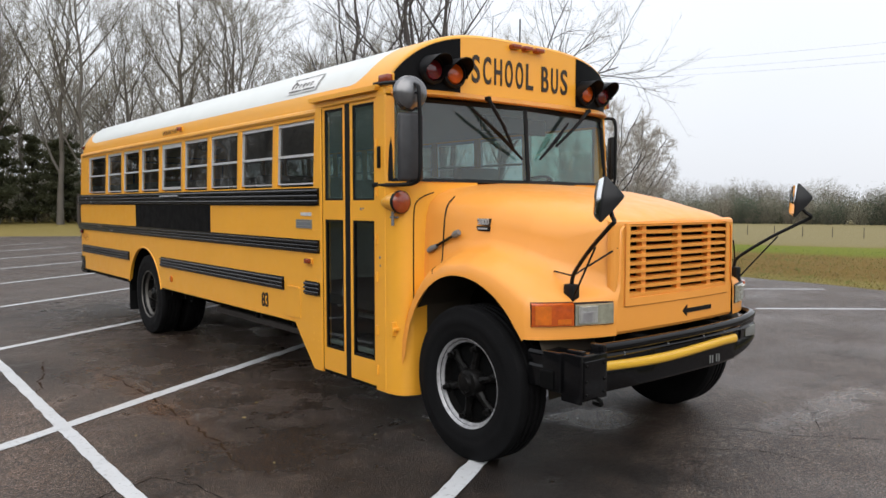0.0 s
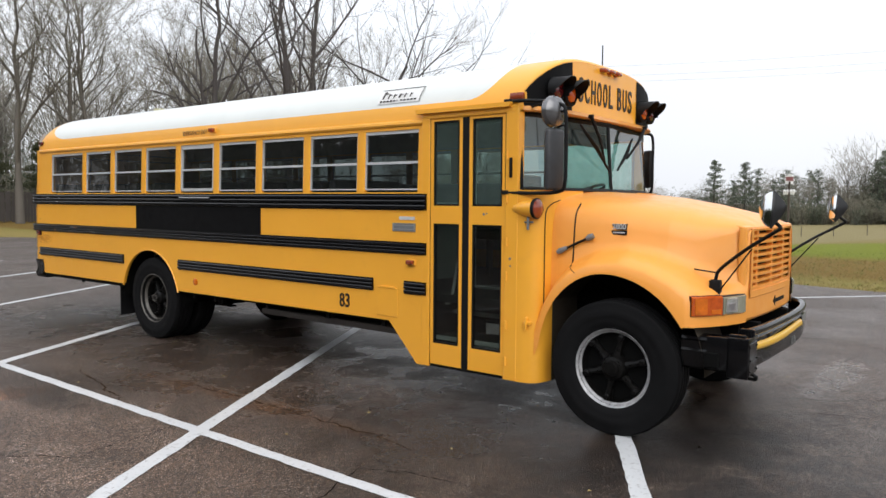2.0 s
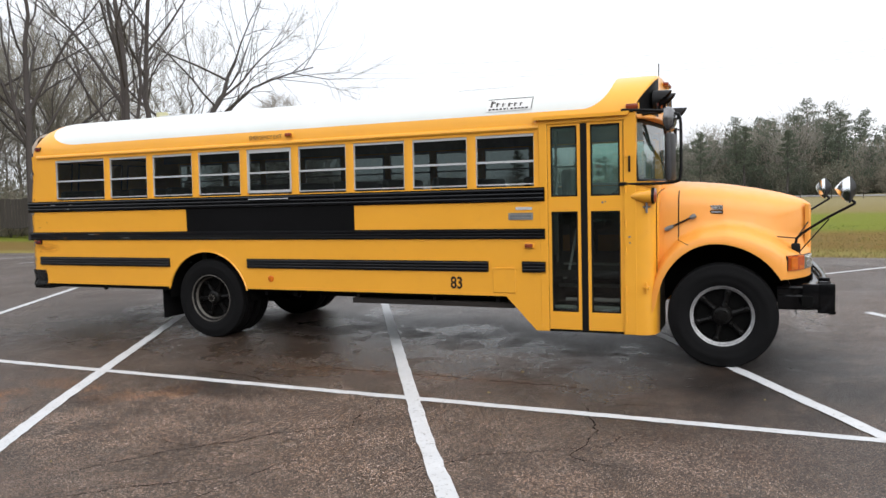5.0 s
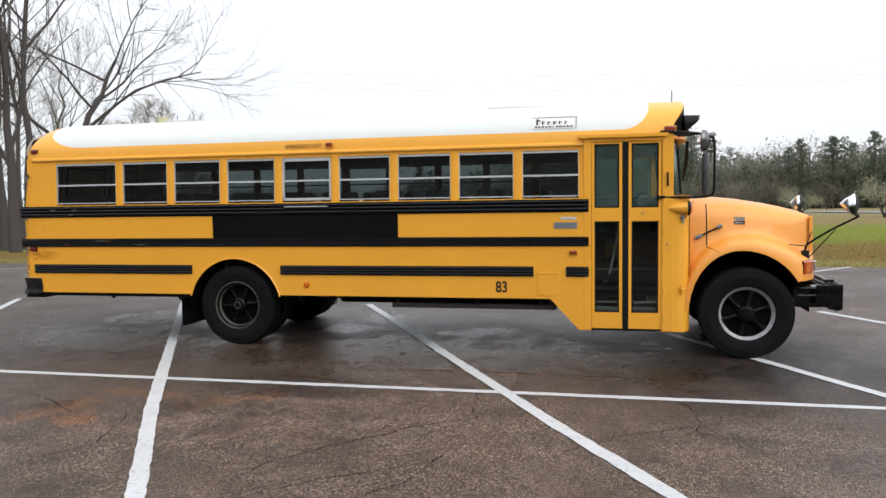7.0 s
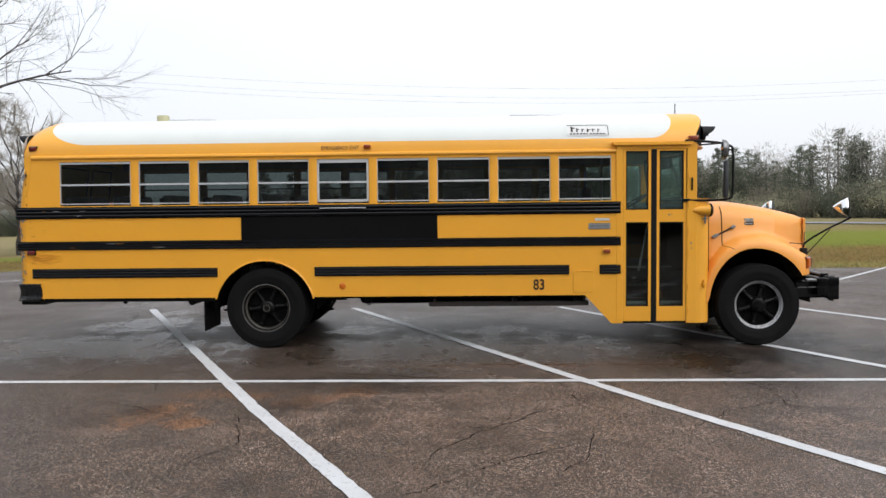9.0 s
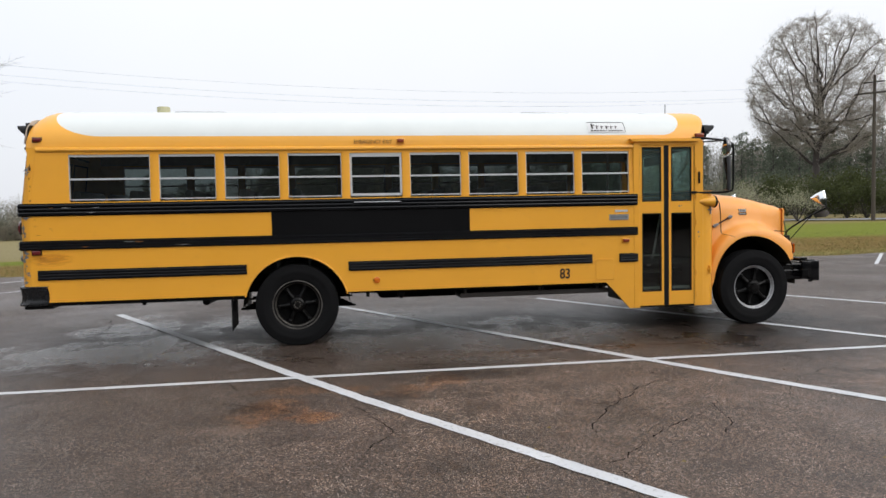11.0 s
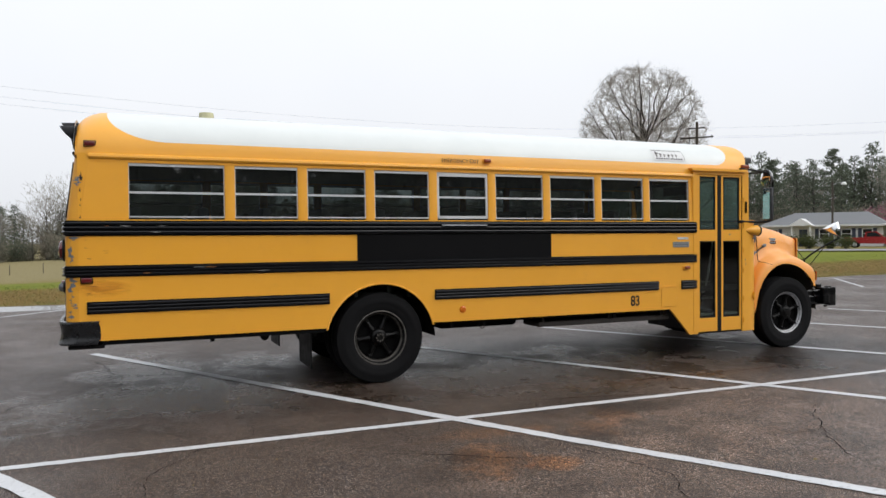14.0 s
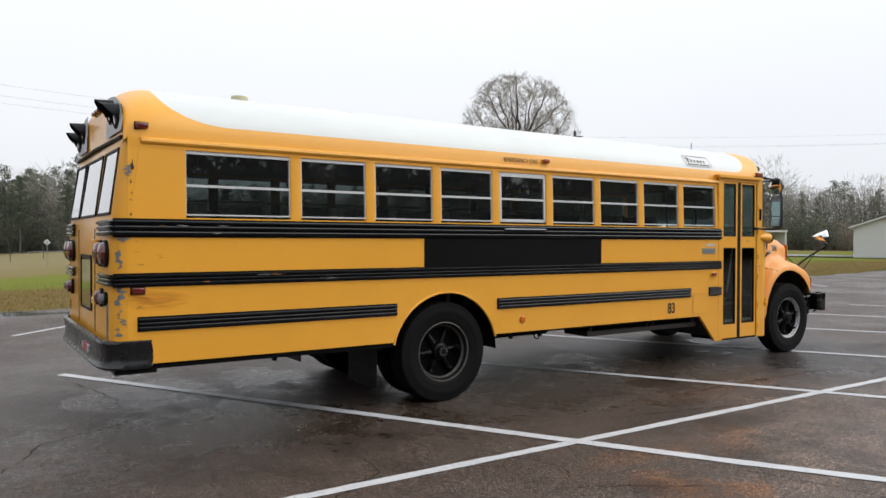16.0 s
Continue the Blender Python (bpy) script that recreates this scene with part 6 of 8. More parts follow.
for side in (-1, 1):
    marker(-9.21, side * 1.234, 1.252, M_RED_LENS, "small red side marker lamp")
    marker(-9.17, side * 1.180, 2.575, M_RED_LENS, "small red side marker lamp")
    marker(-0.84, side * 1.170, 2.605, M_BROWN_LENS, "small amber side marker lamp", 0.12, 0.055, 0.06)
    marker(-4.896, side * 1.200, 2.548, M_BROWN_LENS, "small amber side marker lamp", 0.085, 0.045, 0.05)
    marker(-1.915, side * 1.235, 1.212, M_BROWN_LENS, "small amber side marker lamp", 0.085, 0.042)
    part("reflector", lathe([(0.040, 0.0), (0.040, side * 0.008), (0.032, side * 0.012), (0.0, side * 0.013)], 20, at=(-5.235, side * 1.235, 0.795)), M_AMBER_CORE, bus, "round amber reflector")
    # bullet-shaped turn lamp on the cowl
    bl = part("cowl_turn_lamp", lathe([(0.002, -0.235), (0.030, -0.20), (0.058, -0.12), (0.075, -0.04), (0.079, 0.0), (0.070, 0.005)], 26, axis="x", at=(-0.640, side * 1.222, 1.708), caps=False), M_YELLOW, bus, "yellow bullet-shaped turn lamp")
    part("lens", lathe([(0.078, 0.0), (0.076, 0.018), (0.055, 0.034), (0.0, 0.042)], 24, axis="x", at=(-0.640, side * 1.222, 1.708)), M_BROWN_LENS, bl, "reddish amber lens")
    part("bezel", lathe([(0.080, -0.012), (0.084, 0.0), (0.082, 0.014), (0.077, 0.018)], 26, axis="x", at=(-0.640, side * 1.222, 1.708), caps=False), M_SEAL, bl)
    # rubber hood latch with two metal ends
    a, b = Vector((-0.517, side * 1.045, 1.372)), Vector((-0.274, side * 1.018, 1.489))
    latch = part("hood_latch", pipe([a.lerp(b, 0.1), a.lerp(b, 0.9)], 0.010, 8), M_SEAL, bus, "black rubber hood strap with metal ends")
    part("latch_end", pipe([a.lerp(b, -0.12), a, a.lerp(b, 0.22)], [0.017, 0.024, 0.016], 8), M_BARE, latch)
    part("latch_end", pipe([b.lerp(a, -0.10), b, b.lerp(a, 0.12)], [0.020, 0.027, 0.018], 8), M_BARE, latch)
    # model number on the hood over a dark plate with a plain bar
    bd = part("hood_badge", boxes((-0.118, 0.004, *sorted((side * 0.950, side * 0.972)), 1.513, 1.546)), M_SEAL, bus, "dark and silver model badge")
    part("badge_bar", boxes((-0.105, -0.01, *sorted((side * 0.955, side * 0.974)), 1.524, 1.535)), M_ALU, bd)
    part("badge_back", boxes((-0.116, 0.002, *sorted((side * 0.945, side * 0.966)), 1.550, 1.596)), M_LETTER, bd)
    letters("3800", 0.058, Matrix(((-side, 0, 0, -0.057), (0, 0, side, side * 0.968), (0, 1, 0, 1.573), (0, 0, 0, 1))), M_ALU, "model_number", bd, "raised silver figures", 0.003, 1.0, 0.110, 0.012)
    # dark shut line of the hood
    seam = [(-0.415, side * (l + 0.002), z) for l, z in hood_half(-0.415)[4:10]]
    part("hood_shut_line", tube(bmesh.new(), smooth_path(seam, 4), 0.006, 5), M_SEAL, bus)
    tail = [(f, side * hood_half(f)[k][0], hood_half(f)[k][1]) for f, k in ((-0.415, 9), (-0.40, 10), (-0.37, 11), (-0.335, 12), (-0.31, 13))]
    part("hood_shut_line", tube(bmesh.new(), tail, 0.003, 5), M_SEAL, bus)
    cowl = [(-0.555, side * 0.99, 1.778), (-0.59, side * 1.055, 1.75), (-0.612, side * 1.108, 1.70), (-0.617, side * 1.122, 1.60), (-0.617, side * 1.125, 1.35), (-0.617, side * 1.125, 1.1), (-0.617, side * 1.125, 0.93)]
    part("cowl_shut_line", tube(bmesh.new(), smooth_path(cowl, 4), 0.0045, 5), M_SEAL, bus)
    # latch and hinge on the corner panel
    part("panel_latch", tube(tube(bmesh.new(), [(-0.70, side * 1.225, 1.64), (-0.70, side * 1.245, 1.64), (-0.70, side * 1.245, 1.54)], 0.011, 6), [(-0.735, side * 1.24, 1.60), (-0.665, side * 1.225, 1.60)], 0.008, 6), M_BARE, bus, "small metal latch")
    part("panel_hook", boxes((-0.735, -0.675, *sorted((side * 1.205, side * 1.245)), 0.775, 0.80), (-0.715, -0.70, *sorted((side * 1.22, side * 1.255)), 0.735, 0.84), bevel=0.004), M_YELLOW, bus)
    part("door_handle", boxes((-0.875, -0.855, *sorted((side * 1.235, side * 1.262)), 1.955, 2.115), bevel=0.007, seg=2), M_SEAL, bus, "black grab handle")

# access cover, plates and fixings on the right wall
part("access_cover", boxes((-2.335, -2.075, -SIDE - 0.007, -SIDE + 0.004, 0.695, 0.965), bevel=0.006), M_YELLOW, bus, "flush yellow access cover")
part("cover_hinge", boxes((-2.31, -2.10, -SIDE - 0.012, -SIDE, 0.958, 0.972)), M_YELLOW, bus)
plate = part("maker_plate", boxes((-2.14, -1.87, -SIDE - 0.006, -SIDE + 0.003, 1.487, 1.562)), M_BADGE, bus, "dull grey maker's plate")
for z0, z1 in ((1.493, 1.503), (1.512, 1.538), (1.548, 1.556)):
    part("plate_bar", boxes((-2.12, -1.89, -SIDE - 0.0075, -SIDE, z0, z1)), M_BARE, plate)
part("sticker", boxes((-2.06, -1.88, -SIDE - 0.0035, -SIDE + 0.002, 1.592, 1.622)), M_LINE, bus, "faded pale sticker")
part("exit_rail", boxes((-5.50, -4.92, -SIDE - 0.031, -SIDE - 0.018, 1.778, 1.79)), M_ALU, bus, "thin bare aluminium strip")
# maker's lettering on the roof: plain dark shapes in a thin frame
def on_roof(f, u):
    """A point on the right roof curve; u is the height above the roof line."""
    z = 2.575 + u
    s = min(1.0, max(0.0, (z - 2.46) / 0.545)) ** (1 / 0.86)
    return (f, -(1.208 * math.sqrt(max(0.0, 1 - s * s)) ** 0.62) - 0.004, z)


def roof_patch(f0, f1, u0, u1, lift=0.0):
    bm = bmesh.new()
    grid_faces(bm, [[tuple(Vector(on_roof(f, u)) + Vector((0, -lift, lift))) for u in np.linspace(u0, u1, 5)] for f in (f0, f1)])
    return bm


logo = part("roof_decal", roof_patch(-2.39, -1.88, 0.075, 0.215, 0.002), M_TRIM, bus, "white maker's decal with plain dark shapes")
for f0, f1, u0, u1 in ((-2.39, -1.88, 0.208, 0.214), (-1.886, -1.88, 0.075, 0.214)):
    part("decal_bar", roof_patch(f0, f1, u0, u1, 0.005), M_BLACK, logo)
for k, (w, h) in enumerate(((0.052, 0.072), (0.040, 0.050), (0.036, 0.042), (0.052, 0.042), (0.036, 0.042), (0.030, 0.042))):
    f = -2.345 + 0.066 * k
    part("decal_bar", roof_patch(f, f + 0.45 * w, 0.120, 0.120 + h, 0.005), M_LETTER, logo)
    part("decal_bar", roof_patch(f + 0.45 * w, f + w, 0.120 + 0.62 * h, 0.120 + 0.82 * h, 0.005), M_LETTER, logo)
for k in range(11):
    part("decal_bar", roof_patch(-2.36 + 0.041 * k, -2.36 + 0.041 * k + (0.012 if k == 5 else 0.028), 0.088, 0.103, 0.005), M_BLACK, logo)
# rivets down the door posts and the panel seam
rivet = finish(lathe([(0.0065, 0.0), (0.0055, -0.0025), (0.0, -0.0035)], 8), "rivet")
rivet.materials.append(M_YELLOW)
for f in (-1.782, -1.735, -1.86):
    for k in range(22):
        z = 0.36 + 0.062 * k
        if any(a < z < b for a, b in ((1.27, 1.40), (1.67, 1.83), (0.92, 1.04))):
            continue
        ob = part("rivet", rivet, M_YELLOW, bus)
        ob.matrix_basis = pose(f, -SIDE - (0.004 if f > -1.8 else 0.0), z)
# hinge knuckles and dark chips on the front door post
for z in (0.42, 0.72, 1.12, 1.40, 1.75, 2.10):
    part("hinge", pipe([(-0.905, -1.243, z), (-0.905, -1.243, z + 0.07)], 0.010, 6), M_YELLOW, bus)
for f, z, r in ((-1.14, 1.655, 0.012), (-1.11, 1.662, 0.007), (-0.87, 1.30, 0.012), (-0.865, 1.24, 0.009)):
    part("paint_chip", lathe([(r, 0), (r * 0.9, -0.002), (0, -0.002)], 7, at=(f, -1.2395 if f > -1 else -1.226, z)), M_BARE, bus)

# front bumper brackets and end box
bx = part("bumper_box", boxes((0.84, 0.975, -1.175, -0.945, 0.585, 0.845), (0.71, 0.85, -1.20, -1.165, 0.62, 0.85), (0.84, 0.985, -1.185, -1.165, 0.575, 0.855), bevel=0.008, seg=2), M_BUMPER, bus, "black steel box bolted to the bumper end")
part("box_plate", boxes((0.976, 0.984, -1.15, -0.975, 0.60, 0.815), bevel=0.003), M_BUMPER, bx)
part("box_lug", boxes((0.70, 0.80, -1.215, -1.198, 0.635, 0.74), bevel=0.006), M_CHASSIS, bx)
for l in (-1.135, -0.985):
    for z in (0.625, 0.70, 0.79):
        part("bolt", lathe([(0.008, 0.0), (0.007, 0.007), (0.0, 0.008)], 6, axis="x", at=(0.984, l, z)), M_STEEL, bx)
for q in ((0.86, 0.96, -0.965, -0.93, 0.835, 0.885), (0.84, 0.95, -1.14, -1.10, 0.84, 0.868)):
    part("box_clamp", boxes(q, bevel=0.008, seg=2), M_BUMPER, bx)
for side in (-1, 1):
    part("bumper_bracket", boxes((0.30, 0.93, side * 0.45 - 0.05, side * 0.45 + 0.05, 0.60, 0.78)), M_CHASSIS, bus)
part("tow_hook", pipe(smooth_path([(0.90, -1.02, 0.60), (0.985, -1.02, 0.578), (0.99, -1.02, 0.553), (0.94, -1.02, 0.555)], 4), 0.013, 8), M_STEEL, bus)
for l in (0.16, 0.24):
    part("bumper_bar", boxes((0.944, 0.949, l, l + 0.012, 0.615, 0.668), (0.944, 0.949, l + 0.03, l + 0.04, 0.612, 0.665)), M_BADGE, bus)
# under-body fittings seen below the skirt
for f in (-8.05, -6.98, -5.35, -4.93, -3.05, -2.3):
    part("skirt_bracket", boxes((f - 0.02, f + 0.02, -1.19, -1.16, 0.585, 0.66)), M_CHASSIS, bus)
part("hanging_wire", pipe(smooth_path([(-4.97, -1.12, 0.65), (-4.95, -1.12, 0.56), (-4.90, -1.12, 0.55), (-4.88, -1.12, 0.62)], 4), 0.007, 6), M_SEAL, bus)
part("exhaust_tip", pipe([(-7.15, 0.1, 0.58), (-7.35, -0.35, 0.55), (-7.42, -0.6, 0.53)], 0.05, 12), M_STEEL, bus)
for l in (-0.55, 0.55):
    bm = bmesh.new()
    for k in range(5):
        box(bm, AXLE_R - 0.75 + 0.05 * k, AXLE_R + 0.75 - 0.05 * k, l - 0.04, l + 0.04, 0.40 + 0.025 * k, 0.42 + 0.025 * k)
    part("leaf_spring", bm, M_CHASSIS, bus)
part("drive_shaft", pipe([(-0.8, 0, 0.62), (AXLE_R, 0, 0.55)], 0.05, 10), M_CHASSIS, bus)
for k in range(7):
    f = -8.6 + 1.1 * k
    part("cross_member", boxes((f - 0.04, f + 0.04, -1.15, 1.15, 0.80, 0.88)), M_CHASSIS, bus)

# ---- rear of the bus ----
def rear_pane(l0, l1, z0, z1, name="rear_window"):
    f0, f1 = rear_f(z0) - 0.006, rear_f(z1) - 0.006
    bm = bmesh.new()
    w = 0.020
    for a0, a1, b0, b1 in ((l0, l1, z0, z0 + w), (l0, l1, z1 - w, z1), (l0, l0 + w, z0, z1), (l1 - w, l1, z0, z1)):
        box(bm, 0, 1, a0, a1, b0, b1)
    for v in bm.verts:
        v.co.x = rear_f(v.co.z) - (0.012 if v.co.x > 0.5 else -0.01)
    fr = part(name, bm, M_SEAL, bus, "rear window in a black rubber frame", smooth=0)
    pm = bmesh.new()
    pm.faces.new([pm.verts.new(q) for q in ((f0, l0 + w, z0 + w), (f0, l1 - w, z0 + w), (f1, l1 - w, z1 - w), (f1, l0 + w, z1 - w))])
    part("pane", pm, M_REARGLASS, fr, smooth=0)


M_REDTAPE = simple("red_reflective_tape", (0.45, 0.02, 0.025), 0.3)
M_REARGLASS = simple("reflective_rear_glass", (0.04, 0.045, 0.045), 0.03, 0.0, 0.1, coat=1.0)
M_REARGLASS.node_tree.nodes["Principled BSDF"].inputs["IOR"].default_value = 2.4
for l0, l1 in ((-1.10, -0.52), (-0.42, 0.42), (0.52, 1.10)):
    rear_pane(l0, l1, 1.86, 2.40)
rear_pane(-0.30, 0.30, 1.02, 1.52, "rear_door_window")
for l in (-0.47, 0.45):
    part("rear_door_seal", boxes((REAR - 0.004, REAR + 0.01, l, l + 0.02, 0.86, 1.75)), M_SEAL, bus)
for side in (-1, 1):
    for z0, z1 in ((1.688, 1.818), (1.290, 1.382)):
        h = z1 - z0
        bm = bmesh.new()
        prof = [(0.0, 0.0), (0.022, 0.03 * h), (0.026, 0.08 * h), (0.026, 0.22 * h), (0.010, 0.36 * h), (0.010, 0.40 * h), (0.026, 0.46 * h), (0.026, 0.56 * h), (0.010, 0.70 * h), (0.010, 0.73 * h), (0.026, 0.78 * h), (0.026, 0.90 * h), (0.0, h)]
        plan2 = [(REAR + 0.03, 1.234), (REAR + 0.005, 1.215), (REAR - 0.003, 1.17), (REAR - 0.005, 0.95), (REAR - 0.005, 0.70)]
        rows = []
        for i, (f, l) in enumerate(plan2):
            nx, ny = ((0.0, 1.0), (-0.5, 0.85), (-0.9, 0.4), (-1.0, 0.0), (-1.0, 0.0))[i]
            rows.append([(f + nx * d, side * (l + ny * d), z0 + z) for d, z in prof])
        vs = grid_faces(bm, rows)
        bm.faces.new(vs[-1])
        part("rear_rail", bm, M_RAIL, bus, "black rub rail wrapped round the corner")
    # stop and tail lamps
    for l, z, r, mat in ((1.02, 1.545, 0.098, M_RED_LENS), (0.80, 1.545, 0.098, M_RED_LENS), (0.84, 1.18, 0.065, M_RED_LENS), (1.02, 1.18, 0.045, M_BARE)):
        tl = part("tail_lamp", lathe([(r + 0.012, 0.01), (r + 0.012, -0.022), (r, -0.028)], 24, axis="x", at=(REAR, side * l, z), caps=False), M_SEAL, bus, "round tail lamp")
        part("lens", lathe([(r, -0.02), (r * 0.85, -0.055), (r * 0.4, -0.068), (0.0, -0.07)], 22, axis="x", at=(REAR, side * l, z)), mat, tl)
    part("corner_reflector", boxes((REAR - 0.006, REAR + 0.01, *sorted((side * 1.02, side * 1.08)), 0.93, 1.03)), M_RED_LENS, bus)
    warning_lamp(side * 0.98, 2.665, M_RED_LENS, -9.29, -1, 0.125, 0.085)
    warning_lamp(side * 0.74, 2.73, M_BROWN_LENS, -9.29, -1, 0.125, 0.085)
    lo, hi = sorted((side * 0.52, side * 1.175))
    bm = bmesh.new()
    grid_faces(bm, [[(-9.320, l, 2.53), (-9.306, l, 2.53 + 0.35 * max(0.0, 1 - (abs(l) / 1.19) ** 5) ** 0.5)] for l in np.linspace(lo, hi, 12)])
    part("rear_lamp_panel", bm, M_PANEL, bus, "weathered grey panel behind rear lamps")
part("rear_roof_edge", tube(bmesh.new(), [(rear_f(2.5) - 0.01, -1.15, 2.48), (rear_f(2.5) - 0.02, 0, 2.49), (rear_f(2.5) - 0.01, 1.15, 2.48)], 0.018, 6), M_SEAL, bus)
for l in (-0.12, 0.0, 0.12):
    part("clearance_lamp", boxes((-9.335, -9.26, l - 0.045, l + 0.045, 2.82, 2.86), bevel=0.01), M_RED_LENS, bus, "small red clearance lamp")
for l0, l1, m in ((-0.62, -0.56, M_LINE), (-0.56, -0.34, M_REDTAPE), (-0.34, -0.28, M_LINE)):
    part("bumper_tape", boxes((REAR - 0.082, REAR - 0.060, l0, l1, 0.70, 0.76)), m, bus, "red and white reflective tape")
part("door_hinge", boxes((REAR - 0.03, REAR + 0.0, -0.60, -0.44, 1.60, 1.66), (REAR - 0.03, REAR + 0.0, -0.60, -0.44, 1.10, 1.16), bevel=0.008), M_YELLOW, bus)
part("rear_corner_strap", boxes((REAR - 0.008, REAR + 0.01, -1.08, -1.03, 0.86, 1.15), bevel=0.006), M_BARE, bus)


def chip(points, seed, label=""):
    """Paint worn off the rear corner: an uneven patch of bare metal that follows the rounded edge."""
    rnd = random.Random(seed)
    c0, c1, z0, z1 = points
    bm = bmesh.new()
    rows = []
    corner = [(REAR + 0.20, -1.2365), (REAR + 0.13, -1.2365), (REAR + 0.06, -1.2265), (REAR + 0.018, -1.192), (REAR - 0.0015, -1.13)]
    wa, wb = 0.0, 0.0
    for i in range(25):
        z = z0 + (z1 - z0) * i / 24
        wa, wb = wa * 0.75 + rnd.gauss(0, 0.16), wb * 0.75 + rnd.gauss(0, 0.22)
        mid, half = (c0 + c1) / 2, (c1 - c0) / 2 * math.sqrt(max(0.02, 1 - (2 * i / 24 - 1) ** 2))
        a, b = mid - half + wa, mid + half + wb
        b = max(a + 0.04, b)
        row = []
        for q in np.linspace(a, b, 6):
            q = min(3.99, max(0.0, q))
            k, t = int(q), q - int(q)
            row.append((corner[k][0] + (corner[k + 1][0] - corner[k][0]) * t, corner[k][1] + (corner[k + 1][1] - corner[k][1]) * t - 0.002, z))
        rows.append(row)
    grid_faces(bm, rows)
    return part("bare_patch", bm, M_BARE, bus, label)


chip((1.85, 2.35, 1.42, 1.61), 1, "bare metal where the paint has worn off")
chip((1.55, 2.35, 1.625, 1.687), 2)
chip((1.75, 2.75, 1.14, 1.288), 3)
chip((1.9, 2.3, 1.03, 1.14), 4)
chip((1.35, 1.75, 0.96, 1.03), 5)
chip((2.0, 2.5, 0.88, 0.97), 6)
chip((1.0, 1.35, 2.16, 2.25), 7)


def scuff(f, z, w, h, seed, material, l=-SIDE - 0.0015):
    """A small ragged scrape on the side wall."""
    rnd = random.Random(seed)
    bm = bmesh.new()
    n = 9
    rows = []
    for i in range(n):
        t = i / (n - 1)
        k = math.sin(math.pi * t) * rnd.uniform(0.4, 1.0) + 0.03
        c = z + h * 0.25 * rnd.uniform(-1, 1)
        rows.append([(f + w * t, l, c - h * k / 2), (f + w * t, l, c + h * k / 2)])
    grid_faces(bm, rows)
    part("scuff", bm, material, bus, smooth=0)


def stain(cx, cz, rx, rz, strength):
    """Rust run under the rear marker lamp: thin, streaked, fading out at its edges."""
    m, nt, p, out = nodes_of("rust_bleed_stain")
    p.inputs["Base Color"].default_value, p.inputs["Roughness"].default_value = (0.42, 0.13, 0.012, 1), 0.5
    v = coords(nt)
    sp = nt.nodes.new("ShaderNodeSeparateXYZ")
    nt.links.new(v, sp.inputs[0])
    dx = math_node(nt, "DIVIDE", math_node(nt, "SUBTRACT", sp.outputs[0], cx), rx)
    dz = math_node(nt, "DIVIDE", math_node(nt, "SUBTRACT", sp.outputs[2], cz), rz)
    core = math_node(nt, "SUBTRACT", 1.0, math_node(nt, "ADD", math_node(nt, "MULTIPLY", dx, dx), math_node(nt, "MULTIPLY", dz, dz)), True)
    mp = add(nt, "ShaderNodeMapping", Scale=(2.5, 1.0, 16.0))
    nt.links.new(v, mp.inputs["Vector"])
    streak = ramp(nt, noise_tex(nt, mp.outputs[0], 2.2, 6, 0.6), [(0.38, (0.15,) * 3), (0.66, (1.0,) * 3)])
    tr = nt.nodes.new("ShaderNodeBsdfTransparent")
    mx = nt.nodes.new("ShaderNodeMixShader")
    nt.links.new(math_node(nt, "MULTIPLY", math_node(nt, "MULTIPLY", core, streak), strength), mx.inputs[0])
    nt.links.new(tr.outputs[0], mx.inputs[1])
    nt.links.new(p.outputs[0], mx.inputs[2])
    nt.links.new(mx.outputs[0], out.inputs["Surface"])
    bm = bmesh.new()
    bm.faces.new([bm.verts.new(q) for q in ((cx - rx, -SIDE - 0.0018, cz - rz), (cx + rx, -SIDE - 0.0018, cz - rz), (cx + rx, -SIDE - 0.0018, cz + rz), (cx - rx, -SIDE - 0.0018, cz + rz))])
    ob = part("rust_stain", bm, m, bus, "faint rust bleeding from the marker lamp", smooth=0)
    ob.visible_shadow = False


stain(-9.06, 1.165, 0.28, 0.085, 0.50)
sc_rnd = random.Random(21)
for k in range(9):
    q = sc_rnd.random()
    scuff(-9.24 + 0.12 * q, 1.20 - 0.11 * sc_rnd.random(), sc_rnd.uniform(0.02, 0.07), sc_rnd.uniform(0.004, 0.010), k, M_RUSTSMEAR if k % 3 else M_RUSTSTAIN)
for k in range(5):
    scuff(-9.24 + abs(sc_rnd.gauss(0, 0.10)), sc_rnd.uniform(1.40, 1.68), sc_rnd.uniform(0.02, 0.06), sc_rnd.uniform(0.003, 0.008), 40 + k, M_RUSTSTAIN)
for k in range(9):
    scuff(sc_rnd.uniform(-9.2, -7.6), sc_rnd.choice((1.312, 1.36, 1.715, 1.775)), sc_rnd.uniform(0.05, 0.22), sc_rnd.uniform(0.006, 0.014), 60 + k, M_RUSTSTAIN if k % 2 else M_BADGE, -SIDE - 0.0255)
for k, (z, w, h) in enumerate(((2.235, 0.030, 0.085), (2.12, 0.014, 0.045), (2.03, 0.010, 0.028), (1.975, 0.012, 0.02), (1.86, 0.016, 0.03))):
    scuff(-9.262 + sc_rnd.uniform(-0.006, 0.006), z, w, h, 80 + k, M_DARKRED)


